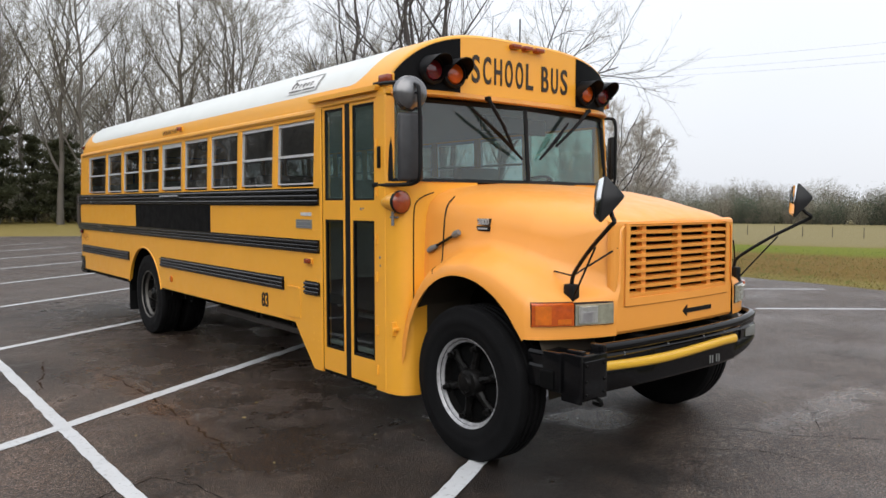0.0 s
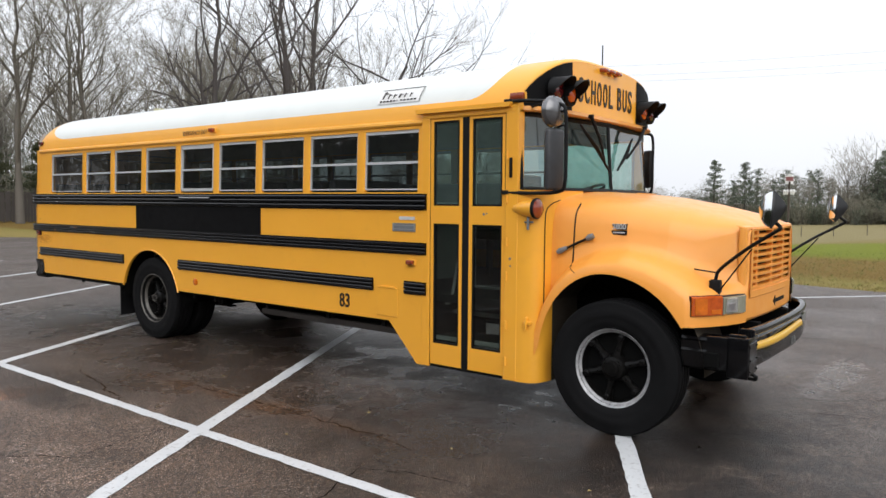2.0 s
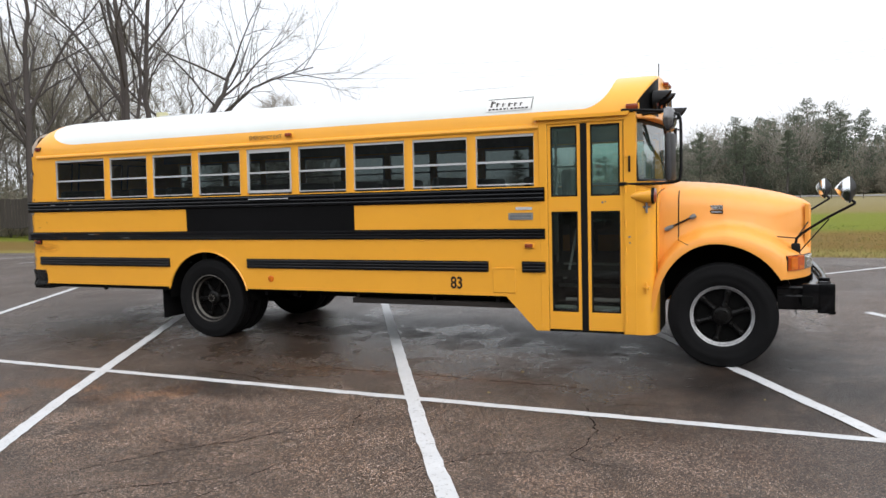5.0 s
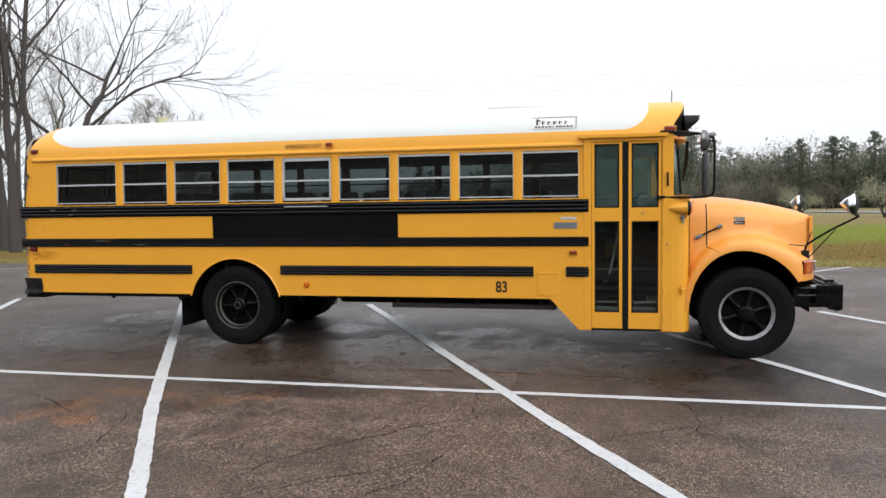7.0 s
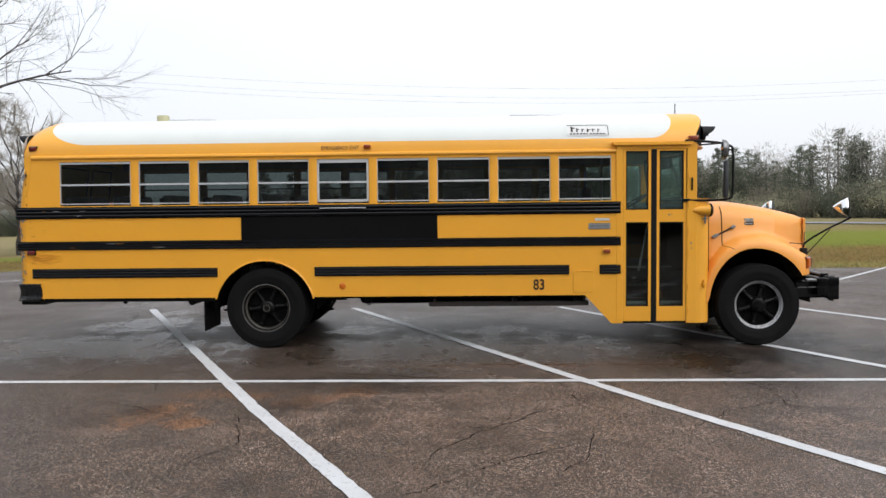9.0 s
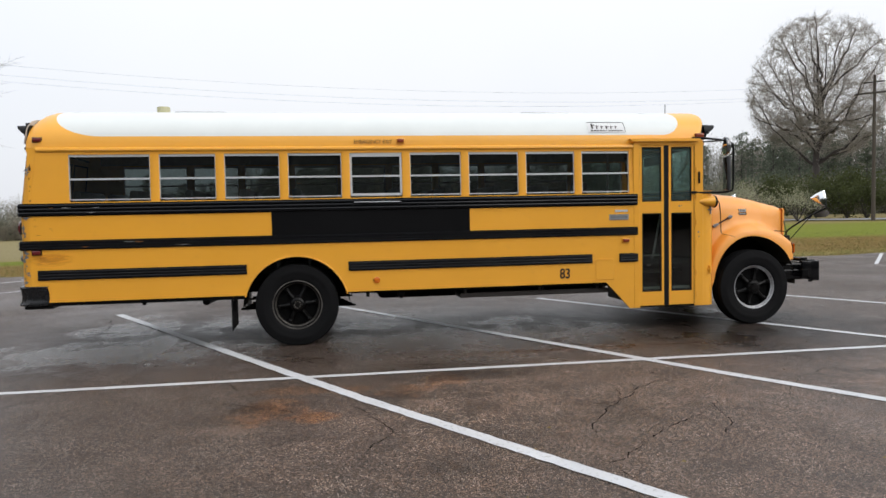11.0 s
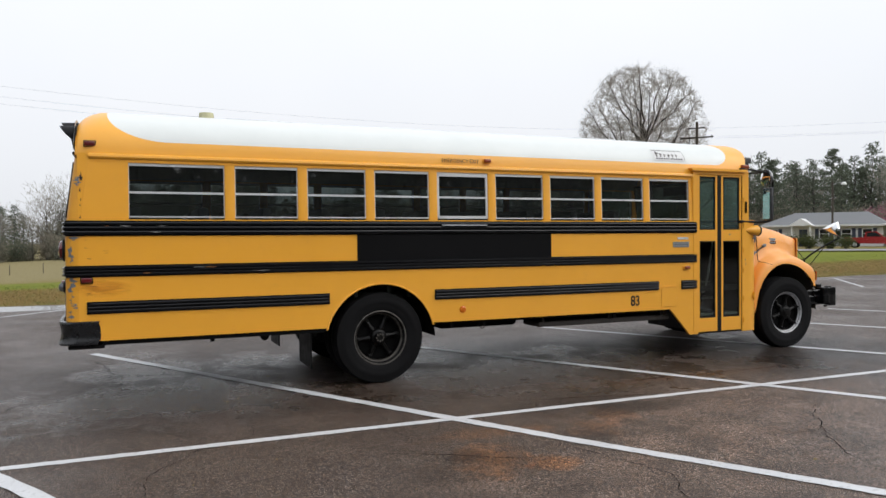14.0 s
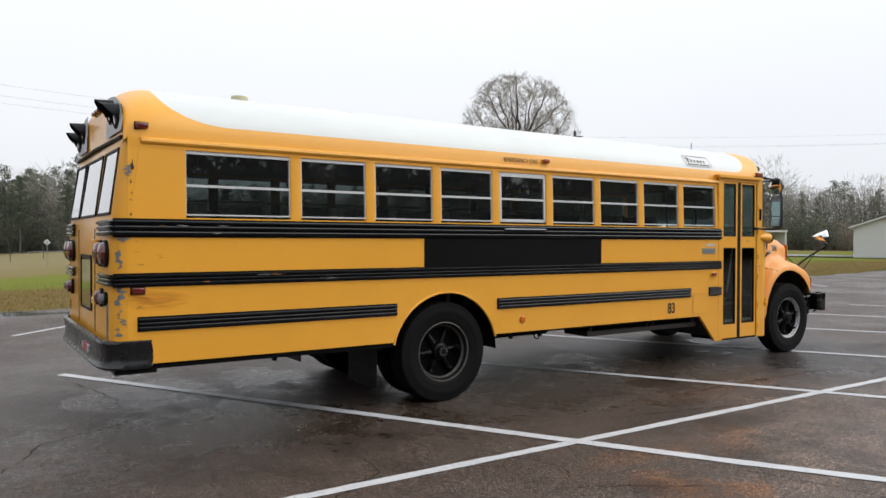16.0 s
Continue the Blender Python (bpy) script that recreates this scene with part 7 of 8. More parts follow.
# ---- trees ----
def branch_set(rnd, base, direction, length, radius, depth, spread, out, lift=0.12, kids=(3, 5), bend=0.11):
    """Grows one limb and its branches as tapered polylines; out gathers (points, radii, depth)."""
    pts, rad = [Vector(base)], [radius]
    d = Vector(direction).normalized()
    n = 6 if depth > 1 else 4
    end = radius * (0.35 if depth > 0 else 0.3)
    for i in range(n):
        d = (d + Vector((rnd.gauss(0, bend), rnd.gauss(0, bend), rnd.gauss(0, bend * 0.6) + lift * 0.35))).normalized()
        pts.append(pts[-1] + d * length / n)
        rad.append(radius + (end - radius) * (i + 1) / n)
    out.append((pts, rad, depth))
    if depth == 0:
        return
    for _ in range(rnd.randint(*kids)):
        t = rnd.uniform(0.3, 1.0)
        i = min(n - 1, int(t * n))
        p = pts[i].lerp(pts[i + 1], t * n - i)
        axis = (pts[i + 1] - pts[i]).normalized()
        side = axis.orthogonal().normalized()
        side.rotate(Matrix.Rotation(rnd.uniform(0, 2 * math.pi), 3, axis))
        nd = axis * rnd.uniform(0.55, 0.9) + side * spread * rnd.uniform(0.6, 1.2) + Vector((0, 0, lift))
        branch_set(rnd, p, nd, length * rnd.uniform(0.5, 0.72), max(0.008, rad[i] * rnd.uniform(0.45, 0.65)), depth - 1, spread, out, lift, kids, bend)


def tubes_mesh(name, limbs, sides_by_depth, keep=lambda d: True, material=None):
    """One mesh of many tapered pipes."""
    verts, faces = [], []
    for pts, rad, depth in limbs:
        if not keep(depth):
            continue
        sides = sides_by_depth[min(depth, len(sides_by_depth) - 1)]
        ref = None
        base = len(verts)
        for i, p in enumerate(pts):
            d = (pts[min(i + 1, len(pts) - 1)] - pts[max(i - 1, 0)]).normalized()
            ref = d.orthogonal().normalized() if ref is None else (ref - d * ref.dot(d)).normalized()
            s = d.cross(ref)
            for k in range(sides):
                a = 2 * math.pi * k / sides
                verts.append(p + rad[i] * (math.cos(a) * ref + math.sin(a) * s))
        for i in range(len(pts) - 1):
            for k in range(sides):
                a, b = base + i * sides, base + (i + 1) * sides
                faces.append((a + k, a + (k + 1) % sides, b + (k + 1) % sides, b + k))
    me = bpy.data.meshes.new(name)
    me.from_pydata([tuple(v) for v in verts], [], faces)
    me.polygons.foreach_set("use_smooth", [True] * len(me.polygons))
    me.materials.append(material or M_BARK)
    return me


def tri_mesh(name, tris, material):
    me = bpy.data.meshes.new(name)
    v = [tuple(p) for t in tris for p in t]
    me.from_pydata(v, [], [(3 * k, 3 * k + 1, 3 * k + 2) for k in range(len(tris))])
    me.materials.append(material)
    return me


def twigs(rnd, limbs, per, length, thick, spread=0.7, up=0.15, depths=(0,)):
    """Fine twigs: thin slivers fanning out from the outer branches."""
    tris = []
    for pts, _, d in limbs:
        if d not in depths:
            continue
        for i in range(1, len(pts)):
            axis = (pts[i] - pts[i - 1]).normalized()
            for _ in range(per):
                p = pts[i - 1].lerp(pts[i], rnd.random())
                g = (axis + Vector((rnd.gauss(0, spread), rnd.gauss(0, spread), rnd.gauss(up, spread)))).normalized()
                w = g.orthogonal().normalized()
                w.rotate(Matrix.Rotation(rnd.uniform(0, 6.28), 3, g))
                tris.append((p - w * thick / 2, p + w * thick / 2, p + g * length * rnd.uniform(0.5, 1.3)))
    return tris


def sliver_limbs(rnd, limbs, per, length, thick, spread=0.55, up=0.12):
    """The finest shoots as very thin tapered sticks fanning out from the outer branches."""
    out = []
    for pts, _, d in limbs:
        if d > 1:
            continue
        for i in range(1, len(pts)):
            axis = (pts[i] - pts[i - 1]).normalized()
            for _ in range(per):
                p = pts[i - 1].lerp(pts[i], rnd.random())
                g = (axis + Vector((rnd.gauss(0, spread), rnd.gauss(0, spread), rnd.gauss(up, spread)))).normalized()
                out.append(([p, p + g * length * rnd.uniform(0.5, 1.3)], [thick / 2, thick / 6], 0))
    return out


def clump(rnd, spots, size, per, spread=1.4, flat=1.0):
    """Leaves, buds or needles: small uneven triangles round each spot."""
    tris = []
    for p, k in spots:
        for _ in range(per):
            c = p + Vector((rnd.gauss(0, 1), rnd.gauss(0, 1), rnd.gauss(0, 0.8 * flat))) * size * spread
            a = Vector((rnd.gauss(0, 1), rnd.gauss(0, 1), rnd.gauss(0, flat))).normalized() * size * k
            b = Vector((rnd.gauss(0, 1), rnd.gauss(0, 1), rnd.gauss(0, flat))).normalized() * size * k
            tris.append((c - a * 0.6, c + b * 0.7, c + a * 0.6 - b * 0.3))
    return tris


def bare_tree(seed, height, trunk_r, lean=(0, 0), spread=0.75, depth=3, fork=0.45, limbs=6, buds=0, lift=0.14, bud_size=0.05, kids=(3, 4), reach=0.42, per=3, twig=0.8, thick=0.018, limb_r=(0.45, 0.65), top_t=0.80, bend=0.11, bark=None):
    """Meshes of one leafless tree: trunk with limbs, fine twigs, and buds."""
    rnd = random.Random(seed)
    out = []
    top = Vector((lean[0] * height, lean[1] * height, height * top_t))
    pts, rad = [], []
    for i in range(11):
        t = i / 10
        wob = Vector((rnd.gauss(0, 0.010), rnd.gauss(0, 0.010), 0)) * height * t
        pts.append(Vector((0, 0, 0)).lerp(top, t) + wob + Vector((lean[0], lean[1], 0)) * height * 0.15 * t * t)
        rad.append(trunk_r * (1.35 - 2.0 * t if t < 0.15 else 1.05 - 0.80 * t))
    out.append((pts, rad, depth))
    for k in range(limbs):
        t = fork + (0.98 - fork) * (k + rnd.uniform(0, 0.8)) / limbs
        i = min(9, int(t * 10))
        p = pts[i].lerp(pts[i + 1], t * 10 - i)
        a = k * 2.4 + rnd.uniform(-0.5, 0.5)
        d = Vector((math.cos(a) * spread, math.sin(a) * spread, rnd.uniform(0.45, 0.95)))
        branch_set(rnd, p, d, height * reach * (1.12 - 0.55 * t) * rnd.uniform(0.8, 1.15), rad[i] * rnd.uniform(*limb_r), depth - 1, 0.62, out, lift, kids, bend)
    wood = tubes_mesh("trunk", out, (3, 4, 5, 8), material=bark)
    fine = tri_mesh("twigs", twigs(rnd, out, per, twig, thick, depths=(0, 1)), M_TWIG)
    bud = None
    if buds:
        spots = [(q, rnd.uniform(0.5, 1.2)) for pts_, _, d in out if d == 0 for q in pts_[1:]]
        bud = tri_mesh("buds", clump(rnd, spots, bud_size, buds, 6.0), M_BUD)
    return wood, fine, bud


def globe_tree(seed, height, trunk_r, wide, tall, mid, mains=16, subs=8, fines=5, per=3, twig=0.8, thick=0.03, buds=0, fork=(2.2, 5.5), low=1.45):
    """A leafless tree with a full round crown: limbs fan from a short trunk to a rounded outline."""
    rnd = random.Random(seed)
    out = []
    centre = Vector((0, 0, mid))

    def inside(p):
        q = p - centre
        k = math.sqrt((q.x / wide) ** 2 + (q.y / wide) ** 2 + (q.z / tall) ** 2)
        return p if k <= 1.0 else centre + q * (rnd.uniform(0.92, 1.03) / k)

    def limb(a, b, ra, rb, depth, sway, n):
        pts = [a]
        for i in range(1, n):
            t = i / n
            q = a.lerp(b, t) + Vector((0, 0, (b - a).length * sway * math.sin(math.pi * t))) + Vector((rnd.gauss(0, 1), rnd.gauss(0, 1), rnd.gauss(0, 1))) * (b - a).length * 0.016
            pts.append(q)
        pts.append(b)
        out.append((pts, [ra + (rb - ra) * i / n for i in range(n + 1)], depth))
        return pts

    trunk = [Vector((rnd.gauss(0, 0.01) * height, rnd.gauss(0, 0.01) * height, height * 0.62 * i / 8)) for i in range(9)]
    out.append((trunk, [trunk_r * (1.25 - 0.2 * i if i < 2 else 0.9 - 0.09 * i) for i in range(9)], 3))
    for k in range(mains):
        u = (k + 0.5) / mains
        z, a = 1.0 - low * u, k * 2.39996 + rnd.uniform(-0.3, 0.3)
        h = math.sqrt(max(0.0, 1 - z * z))
        target = centre + Vector((wide * h * math.cos(a), wide * h * math.sin(a), tall * z)) * rnd.uniform(0.90, 1.0)
        i = rnd.uniform(*fork) if z < 0.6 else rnd.uniform(5.5, 7.7)
        start = trunk[int(i)].lerp(trunk[int(i) + 1], i - int(i))
        main = limb(start, target, trunk_r * rnd.uniform(0.20, 0.36), 0.03, 2, -0.10 if z < 0.5 else 0.0, 8)
        for _ in range(subs):
            t = rnd.uniform(1.8, 7.6)
            p = main[int(t)].lerp(main[int(t) + 1], t - int(t))
            d = ((p - centre).normalized() * 0.5 + (target - start).normalized() * 0.8 + Vector((rnd.gauss(0, 0.75), rnd.gauss(0, 0.75), rnd.gauss(0.05, 0.65)))).normalized()
            q = inside(p + d * wide * rnd.uniform(0.35, 0.7))
            sub = limb(p, q, 0.055, 0.016, 1, 0.03, 5)
            for _ in range(fines):
                t2 = rnd.uniform(1, 4.9)
                p2 = sub[int(t2)].lerp(sub[int(t2) + 1], t2 - int(t2))
                d2 = (d * 0.7 + Vector((rnd.gauss(0, 0.8), rnd.gauss(0, 0.8), rnd.gauss(0.1, 0.75)))).normalized()
                limb(p2, inside(p2 + d2 * wide * rnd.uniform(0.15, 0.32)), 0.026, 0.010, 0, 0.02, 3)
    wood = tubes_mesh("trunk", out, (3, 3, 5, 8), lambda d: d > 1)
    fine = tubes_mesh("twigs", [(pts, [r * 0.7 for r in rad], d) for pts, rad, d in out if d <= 1] + sliver_limbs(rnd, out, per, twig, thick), (3,), material=M_PALETWIG)
    bud = None
    if buds:
        spots = [(q, rnd.uniform(0.5, 1.2)) for pts_, _, d in out if d == 0 for q in pts_[1:]]
        bud = tri_mesh("buds", clump(rnd, spots, 0.06, buds, 5.0), M_BUD)
    return wood, fine, bud


def haze_tree(seed, height, slivers=420, wide=0.27, low=0.18):
    """A far leafless tree: trunk, a few limbs and a crown of many thin upright twigs."""
    rnd = random.Random(seed)
    out = [([Vector((rnd.gauss(0, 0.1), rnd.gauss(0, 0.1), height * 0.85 * i / 6)) for i in range(7)], [0.011 * height * (1.1 - 0.15 * i) for i in range(7)], 2)]
    for k in range(9):
        a, z = k * 2.4, height * rnd.uniform(0.25, 0.65)
        r = height * wide * rnd.uniform(0.5, 0.9)
        out.append(([Vector((0, 0, z)), Vector((math.cos(a) * r * 0.5, math.sin(a) * r * 0.5, z + height * 0.10)), Vector((math.cos(a) * r, math.sin(a) * r, z + height * 0.26))], [0.07, 0.05, 0.02], 1))
    tris = []
    lobes = [(rnd.uniform(0, 6.28), rnd.uniform(0.2, 0.8), rnd.uniform(0.35, 0.85)) for _ in range(7)]
    for _ in range(slivers):
        la, lr, lz = rnd.choice(lobes)
        c = Vector((math.cos(la) * lr * wide * height, math.sin(la) * lr * wide * height, height * lz))
        p = c + Vector((rnd.gauss(0, 1), rnd.gauss(0, 1), rnd.gauss(0, 1.25))) * height * 0.085
        p.z = max(height * low * rnd.uniform(0.6, 1.2), min(p.z, height * rnd.uniform(0.90, 1.0)))
        g = (Vector((p.x, p.y, 0)) * (0.5 / (wide * height)) + Vector((rnd.gauss(0, 0.45), rnd.gauss(0, 0.45), 0.7))).normalized()
        w = g.orthogonal().normalized()
        w.rotate(Matrix.Rotation(rnd.uniform(0, 6.28), 3, g))
        n = rnd.uniform(0.03, 0.055)
        tris.append((p - w * n, p + w * n, p + g * rnd.uniform(0.8, 1.9)))
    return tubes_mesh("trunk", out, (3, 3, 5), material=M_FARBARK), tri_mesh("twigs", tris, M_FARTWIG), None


def pine_tree(seed, height, bare=0.45, puffs=3, size=0.22, per=18, wide=0.22, needles=None):
    """A pine: straight trunk, level limbs, and compact flattened puffs of needles along them."""
    rnd = random.Random(seed)
    out, tris = [], []
    pts = [Vector((rnd.gauss(0, 0.1), rnd.gauss(0, 0.1), height * i / 8)) for i in range(9)]
    out.append((pts, [0.016 * height * (1.05 - 0.9 * i / 8) for i in range(9)], 3))
    n = 20
    for k in range(n):
        t = bare + (0.97 - bare) * k / (n - 1)
        a = k * 2.39 + rnd.uniform(-0.4, 0.4)
        reach = height * wide * (1.0 - ((t - bare) / (1 - bare)) ** 2.2) * rnd.uniform(0.5, 1.15) + 0.35
        p = Vector((0, 0, height * t))
        q = p + Vector((math.cos(a) * reach, math.sin(a) * reach, reach * rnd.uniform(0.05, 0.35)))
        out.append(([p, p.lerp(q, 0.5) + Vector((0, 0, -0.05 * reach)), q], [0.05, 0.035, 0.015], 1))
        for j in range(puffs):
            c = p.lerp(q, (j + rnd.uniform(0.4, 1.0)) / puffs) + Vector((0, 0, rnd.uniform(0.0, 0.25)))
            r = rnd.uniform(0.55, 0.95) * (0.6 + 0.025 * height)
            for _ in range(per):
                d = Vector((rnd.gauss(0, 1), rnd.gauss(0, 1), rnd.gauss(0, 1))).normalized() * r * rnd.uniform(0.2, 1.0) ** 0.5
                d.z *= 0.55
                e = c + d
                u = (d.normalized() + Vector((rnd.gauss(0, 0.6), rnd.gauss(0, 0.6), rnd.gauss(0.2, 0.6)))).normalized() * size * rnd.uniform(0.8, 1.5)
                w = u.orthogonal().normalized() * size * 0.42
                w.rotate(Matrix.Rotation(rnd.uniform(0, 6.28), 3, u.normalized()))
                tris.append((e - w, e + w, e + u))
    wood = tubes_mesh("trunk", out, (3, 3, 4, 6))
    return wood, tri_mesh("needles", tris, needles or M_NEEDLE), None


def bush(seed, height, material, stems=5, per=3, size=0.10, leafy=4, trunk=0.05, depth=1):
    """A shrub or small tree, in leaf or blossom."""
    rnd = random.Random(seed)
    out = []
    for k in range(stems):
        a = k * 6.28 / stems + rnd.uniform(-0.3, 0.3)
        branch_set(rnd, (0, 0, 0), (math.cos(a) * 0.55, math.sin(a) * 0.55, 1.0), height * 0.62, trunk, depth, 0.75, out, 0.10, (3, 5))
    wood = tubes_mesh("stems", out, (3, 3, 4))
    spots = [(q, rnd.uniform(0.6, 1.3)) for pts, _, d in out for q in pts[1:]]
    tris = twigs(rnd, out, per, height * 0.30, 0.02, 0.8, 0.1, (0, 1))
    crown = tri_mesh("leaves", clump(rnd, spots, size, leafy, 2.2) + (tris if leafy < 4 else []), material)
    return wood, crown, None


def thicket(seed, height, material, leaves=600, size=0.2, slim=0.22):
    """Far undergrowth: a few stems under an uneven, lobed mass of thin twigs or leaves."""
    rnd = random.Random(seed)
    out, tris = [], []
    for k in range(6):
        a = k * 1.05 + rnd.uniform(-0.3, 0.3)
        h = height * rnd.uniform(0.55, 0.95)
        tip = Vector((math.cos(a) * height * rnd.uniform(0.15, 0.42), math.sin(a) * height * rnd.uniform(0.15, 0.42), h))
        out.append(([Vector((0, 0, 0)), tip * 0.5 + Vector((0, 0, 0.1)), tip], [0.05, 0.035, 0.015], 0))
        for _ in range(leaves // 6):
            e = tip * rnd.uniform(0.10, 1.02) + Vector((rnd.gauss(0, 1), rnd.gauss(0, 1), rnd.gauss(0, 0.8))) * height * 0.12
            u = Vector((rnd.gauss(0, 0.6), rnd.gauss(0, 0.6), rnd.gauss(0.6, 0.5))).normalized() * size * rnd.uniform(1.2, 2.8)
            w = u.orthogonal().normalized() * size * slim
            w.rotate(Matrix.Rotation(rnd.uniform(0, 6.28), 3, u.normalized()))
            tris.append((e - w, e + w, e + u))
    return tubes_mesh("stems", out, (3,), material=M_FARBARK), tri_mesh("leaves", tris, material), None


def plant(name, meshes, x, y, turn, label, category="tree", group="", scale=1.0):
    t = thing(name, label, category, pose(x, y, ground_z(x, y) - 0.05, 0, 0, turn), group)
    t.scale = (scale, scale, scale)
    wood, crown, bud = meshes
    part("trunk", wood, M_BARK, t)
    part("crown", crown, M_TWIG, t)
    if bud is not None:
        tagged(part("bud_mass", bud, M_BUD, t), kind="stuff")
    return t


# single trees that stand out
T_DARK = bare_tree(11, 23, 0.29, (0.02, 0.0), 0.46, 3, 0.22, 8, 0, 0.20, kids=(3, 5), reach=0.46, per=2, twig=1.0, thick=0.018, bend=0.18)
T_TWIN = bare_tree(12, 25, 0.20, (0.0, 0.01), 0.5, 3, 0.40, 7, 0, 0.2, kids=(2, 4), reach=0.34, per=2, twig=1.0, thick=0.02)
T_LEAN = bare_tree(15, 18, 0.42, (0.22, -0.16), 0.95, 3, 0.42, 8, 0, 0.02, kids=(4, 6), reach=0.62, per=3, twig=0.9, thick=0.018, bend=0.16)
T_ROUND = globe_tree(17, 14, 0.26, 5.1, 5.6, 8.9, 16, 7, 5, 5, 0.75, 0.018, 1)
T_BIG = globe_tree(24, 25, 0.66, 8.2, 8.8, 15.3, 30, 13, 7, 4, 0.75, 0.017, 0, (3.0, 6.6), 1.60)
plant("tree", T_DARK, 29.8, 46.5, 20, "tall bare dark-trunked tree with forking limbs", group="bare trees")
plant("tree", T_DARK, 26.0, 34.0, 200, "tall bare dark-trunked tree with forking limbs", group="bare trees", scale=0.85)
plant("tree", T_TWIN, 29.2, 37.6, 80, "slender bare twin-trunked tree", group="bare trees")
plant("tree", T_TWIN, 30.6, 37.2, 210, "slender bare twin-trunked tree", group="bare trees", scale=1.08)
plant("tree", T_TWIN, 37.0, 43.5, 120, "slender bare tree with high branches", group="bare trees", scale=0.9)
plant("tree", T_LEAN, 41.0, 45.5, 0, "bare tree leaning over with a long low limb", group="bare trees")
plant("tree", T_LEAN, 37.0, 50.5, 170, "bare tree leaning over with crooked limbs", group="bare trees", scale=0.9)
plant("tree", T_ROUND, 71.5, 55.0, 40, "rounded bare tree with olive buds", group="bare trees", scale=1.18)
plant("tree", T_ROUND, 65.0, 56.5, 140, "rounded bare tree with olive buds", group="bare trees", scale=0.95)
plant("tree", T_ROUND, 84.0, 60.0, 250, "rounded bare tree with olive buds", group="bare trees", scale=1.05)
plant("tree", T_BIG, 72.0, -48.0, 0, "very large spreading bare tree with fine buds", scale=0.97)

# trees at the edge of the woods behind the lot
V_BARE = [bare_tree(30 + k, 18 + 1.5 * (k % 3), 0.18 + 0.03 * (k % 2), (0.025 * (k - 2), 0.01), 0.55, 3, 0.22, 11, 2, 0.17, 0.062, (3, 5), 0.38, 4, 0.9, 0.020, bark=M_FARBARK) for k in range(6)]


def bands(x0, y0, x1, y1, count, deep, kinds, low, high, group, label, seed):
    """Trees scattered along a line."""
    r = random.Random(seed)
    a, b = Vector((x0, y0)), Vector((x1, y1))
    n = Vector((-(b - a).y, (b - a).x)).normalized()
    for k in range(count):
        p = a.lerp(b, (k + r.uniform(0, 1)) / count) + n * r.uniform(0, deep)
        plant("tree", r.choice(kinds), p.x, p.y, r.uniform(0, 360), label, group=group, scale=r.uniform(low, high))


WOODS = "bare grey winter tree at the edge of the woods"
bands(36, 46, 31, 66, 7, -14, V_BARE, 0.9, 1.15, "woods behind the lot", WOODS, 1)
bands(30, 62, -22, 72, 14, 9, V_BARE, 0.95, 1.25, "woods behind the lot", WOODS, 2)
bands(32, 71, -30, 82, 9, 14, V_BARE, 1.0, 1.2, "woods behind the lot", WOODS, 3)


# dark evergreens standing under and among the bare trees behind the lot
T_CEDAR = [pine_tree(400 + k, 11, 0.05, 4, 0.30, 62, 0.25, M_EVERGREEN) for k in range(3)]
ce_rnd = random.Random(31)
for k in range(24):
    x = -16.0 + 2.2 * k + ce_rnd.uniform(-1.0, 1.0)
    y = 66.0 + ce_rnd.uniform(0, 7) - (0.35 * (x - 20) if x > 20 else 0.0)
    plant("evergreen_tree", T_CEDAR[k % 3], x, y, ce_rnd.uniform(0, 360), "dense dark evergreen at the edge of the woods", group="evergreens behind the lot", scale=ce_rnd.uniform(0.60, 1.0) if x < 16 else ce_rnd.uniform(0.45, 0.8))


def joined_woods(name, places, variants, label):
    """Far trees, too many to count, joined into one mesh for each material."""
    groups = {}
    for x, y, turn, sc, v in places:
        m = pose(x, y, ground_z(x, y) - 0.1, 0, 0, turn) @ Matrix.Scale(sc, 4)
        for me in variants[v][:2]:
            nv = len(me.vertices)
            co = np.empty(nv * 3)
            me.vertices.foreach_get("co", co)
            co = co.reshape(-1, 3) @ np.array(m.to_3x3()).T + np.array(m.translation)
            cs, fs_, base = groups.setdefault(me.materials[0].name, ([], [], [0]))
            fs_.extend(tuple(i + base[0] for i in p.vertices) for p in me.polygons)
            cs.append(co)
            base[0] += nv
    for key, (cs, fs_, _) in groups.items():
        me = bpy.data.meshes.new(name)
        me.from_pydata(np.vstack(cs).tolist(), [], fs_)
        me.materials.append(bpy.data.materials[key])
        tagged(new(name, me), label, "woods", kind="stuff")


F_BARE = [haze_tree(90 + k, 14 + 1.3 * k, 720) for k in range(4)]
F_PINE = [pine_tree(95 + k, 14 + 1.6 * k, 0.22 + 0.08 * k, 3, 0.30, 20) for k in range(3)]
F_BUSH = [thicket(60 + k, 3.6 + 0.9 * k, (M_SHRUB, M_THICKET, M_NEEDLE)[k], 960, 0.13, 0.42) for k in range(3)]
FAR = F_BARE + F_PINE + F_BUSH


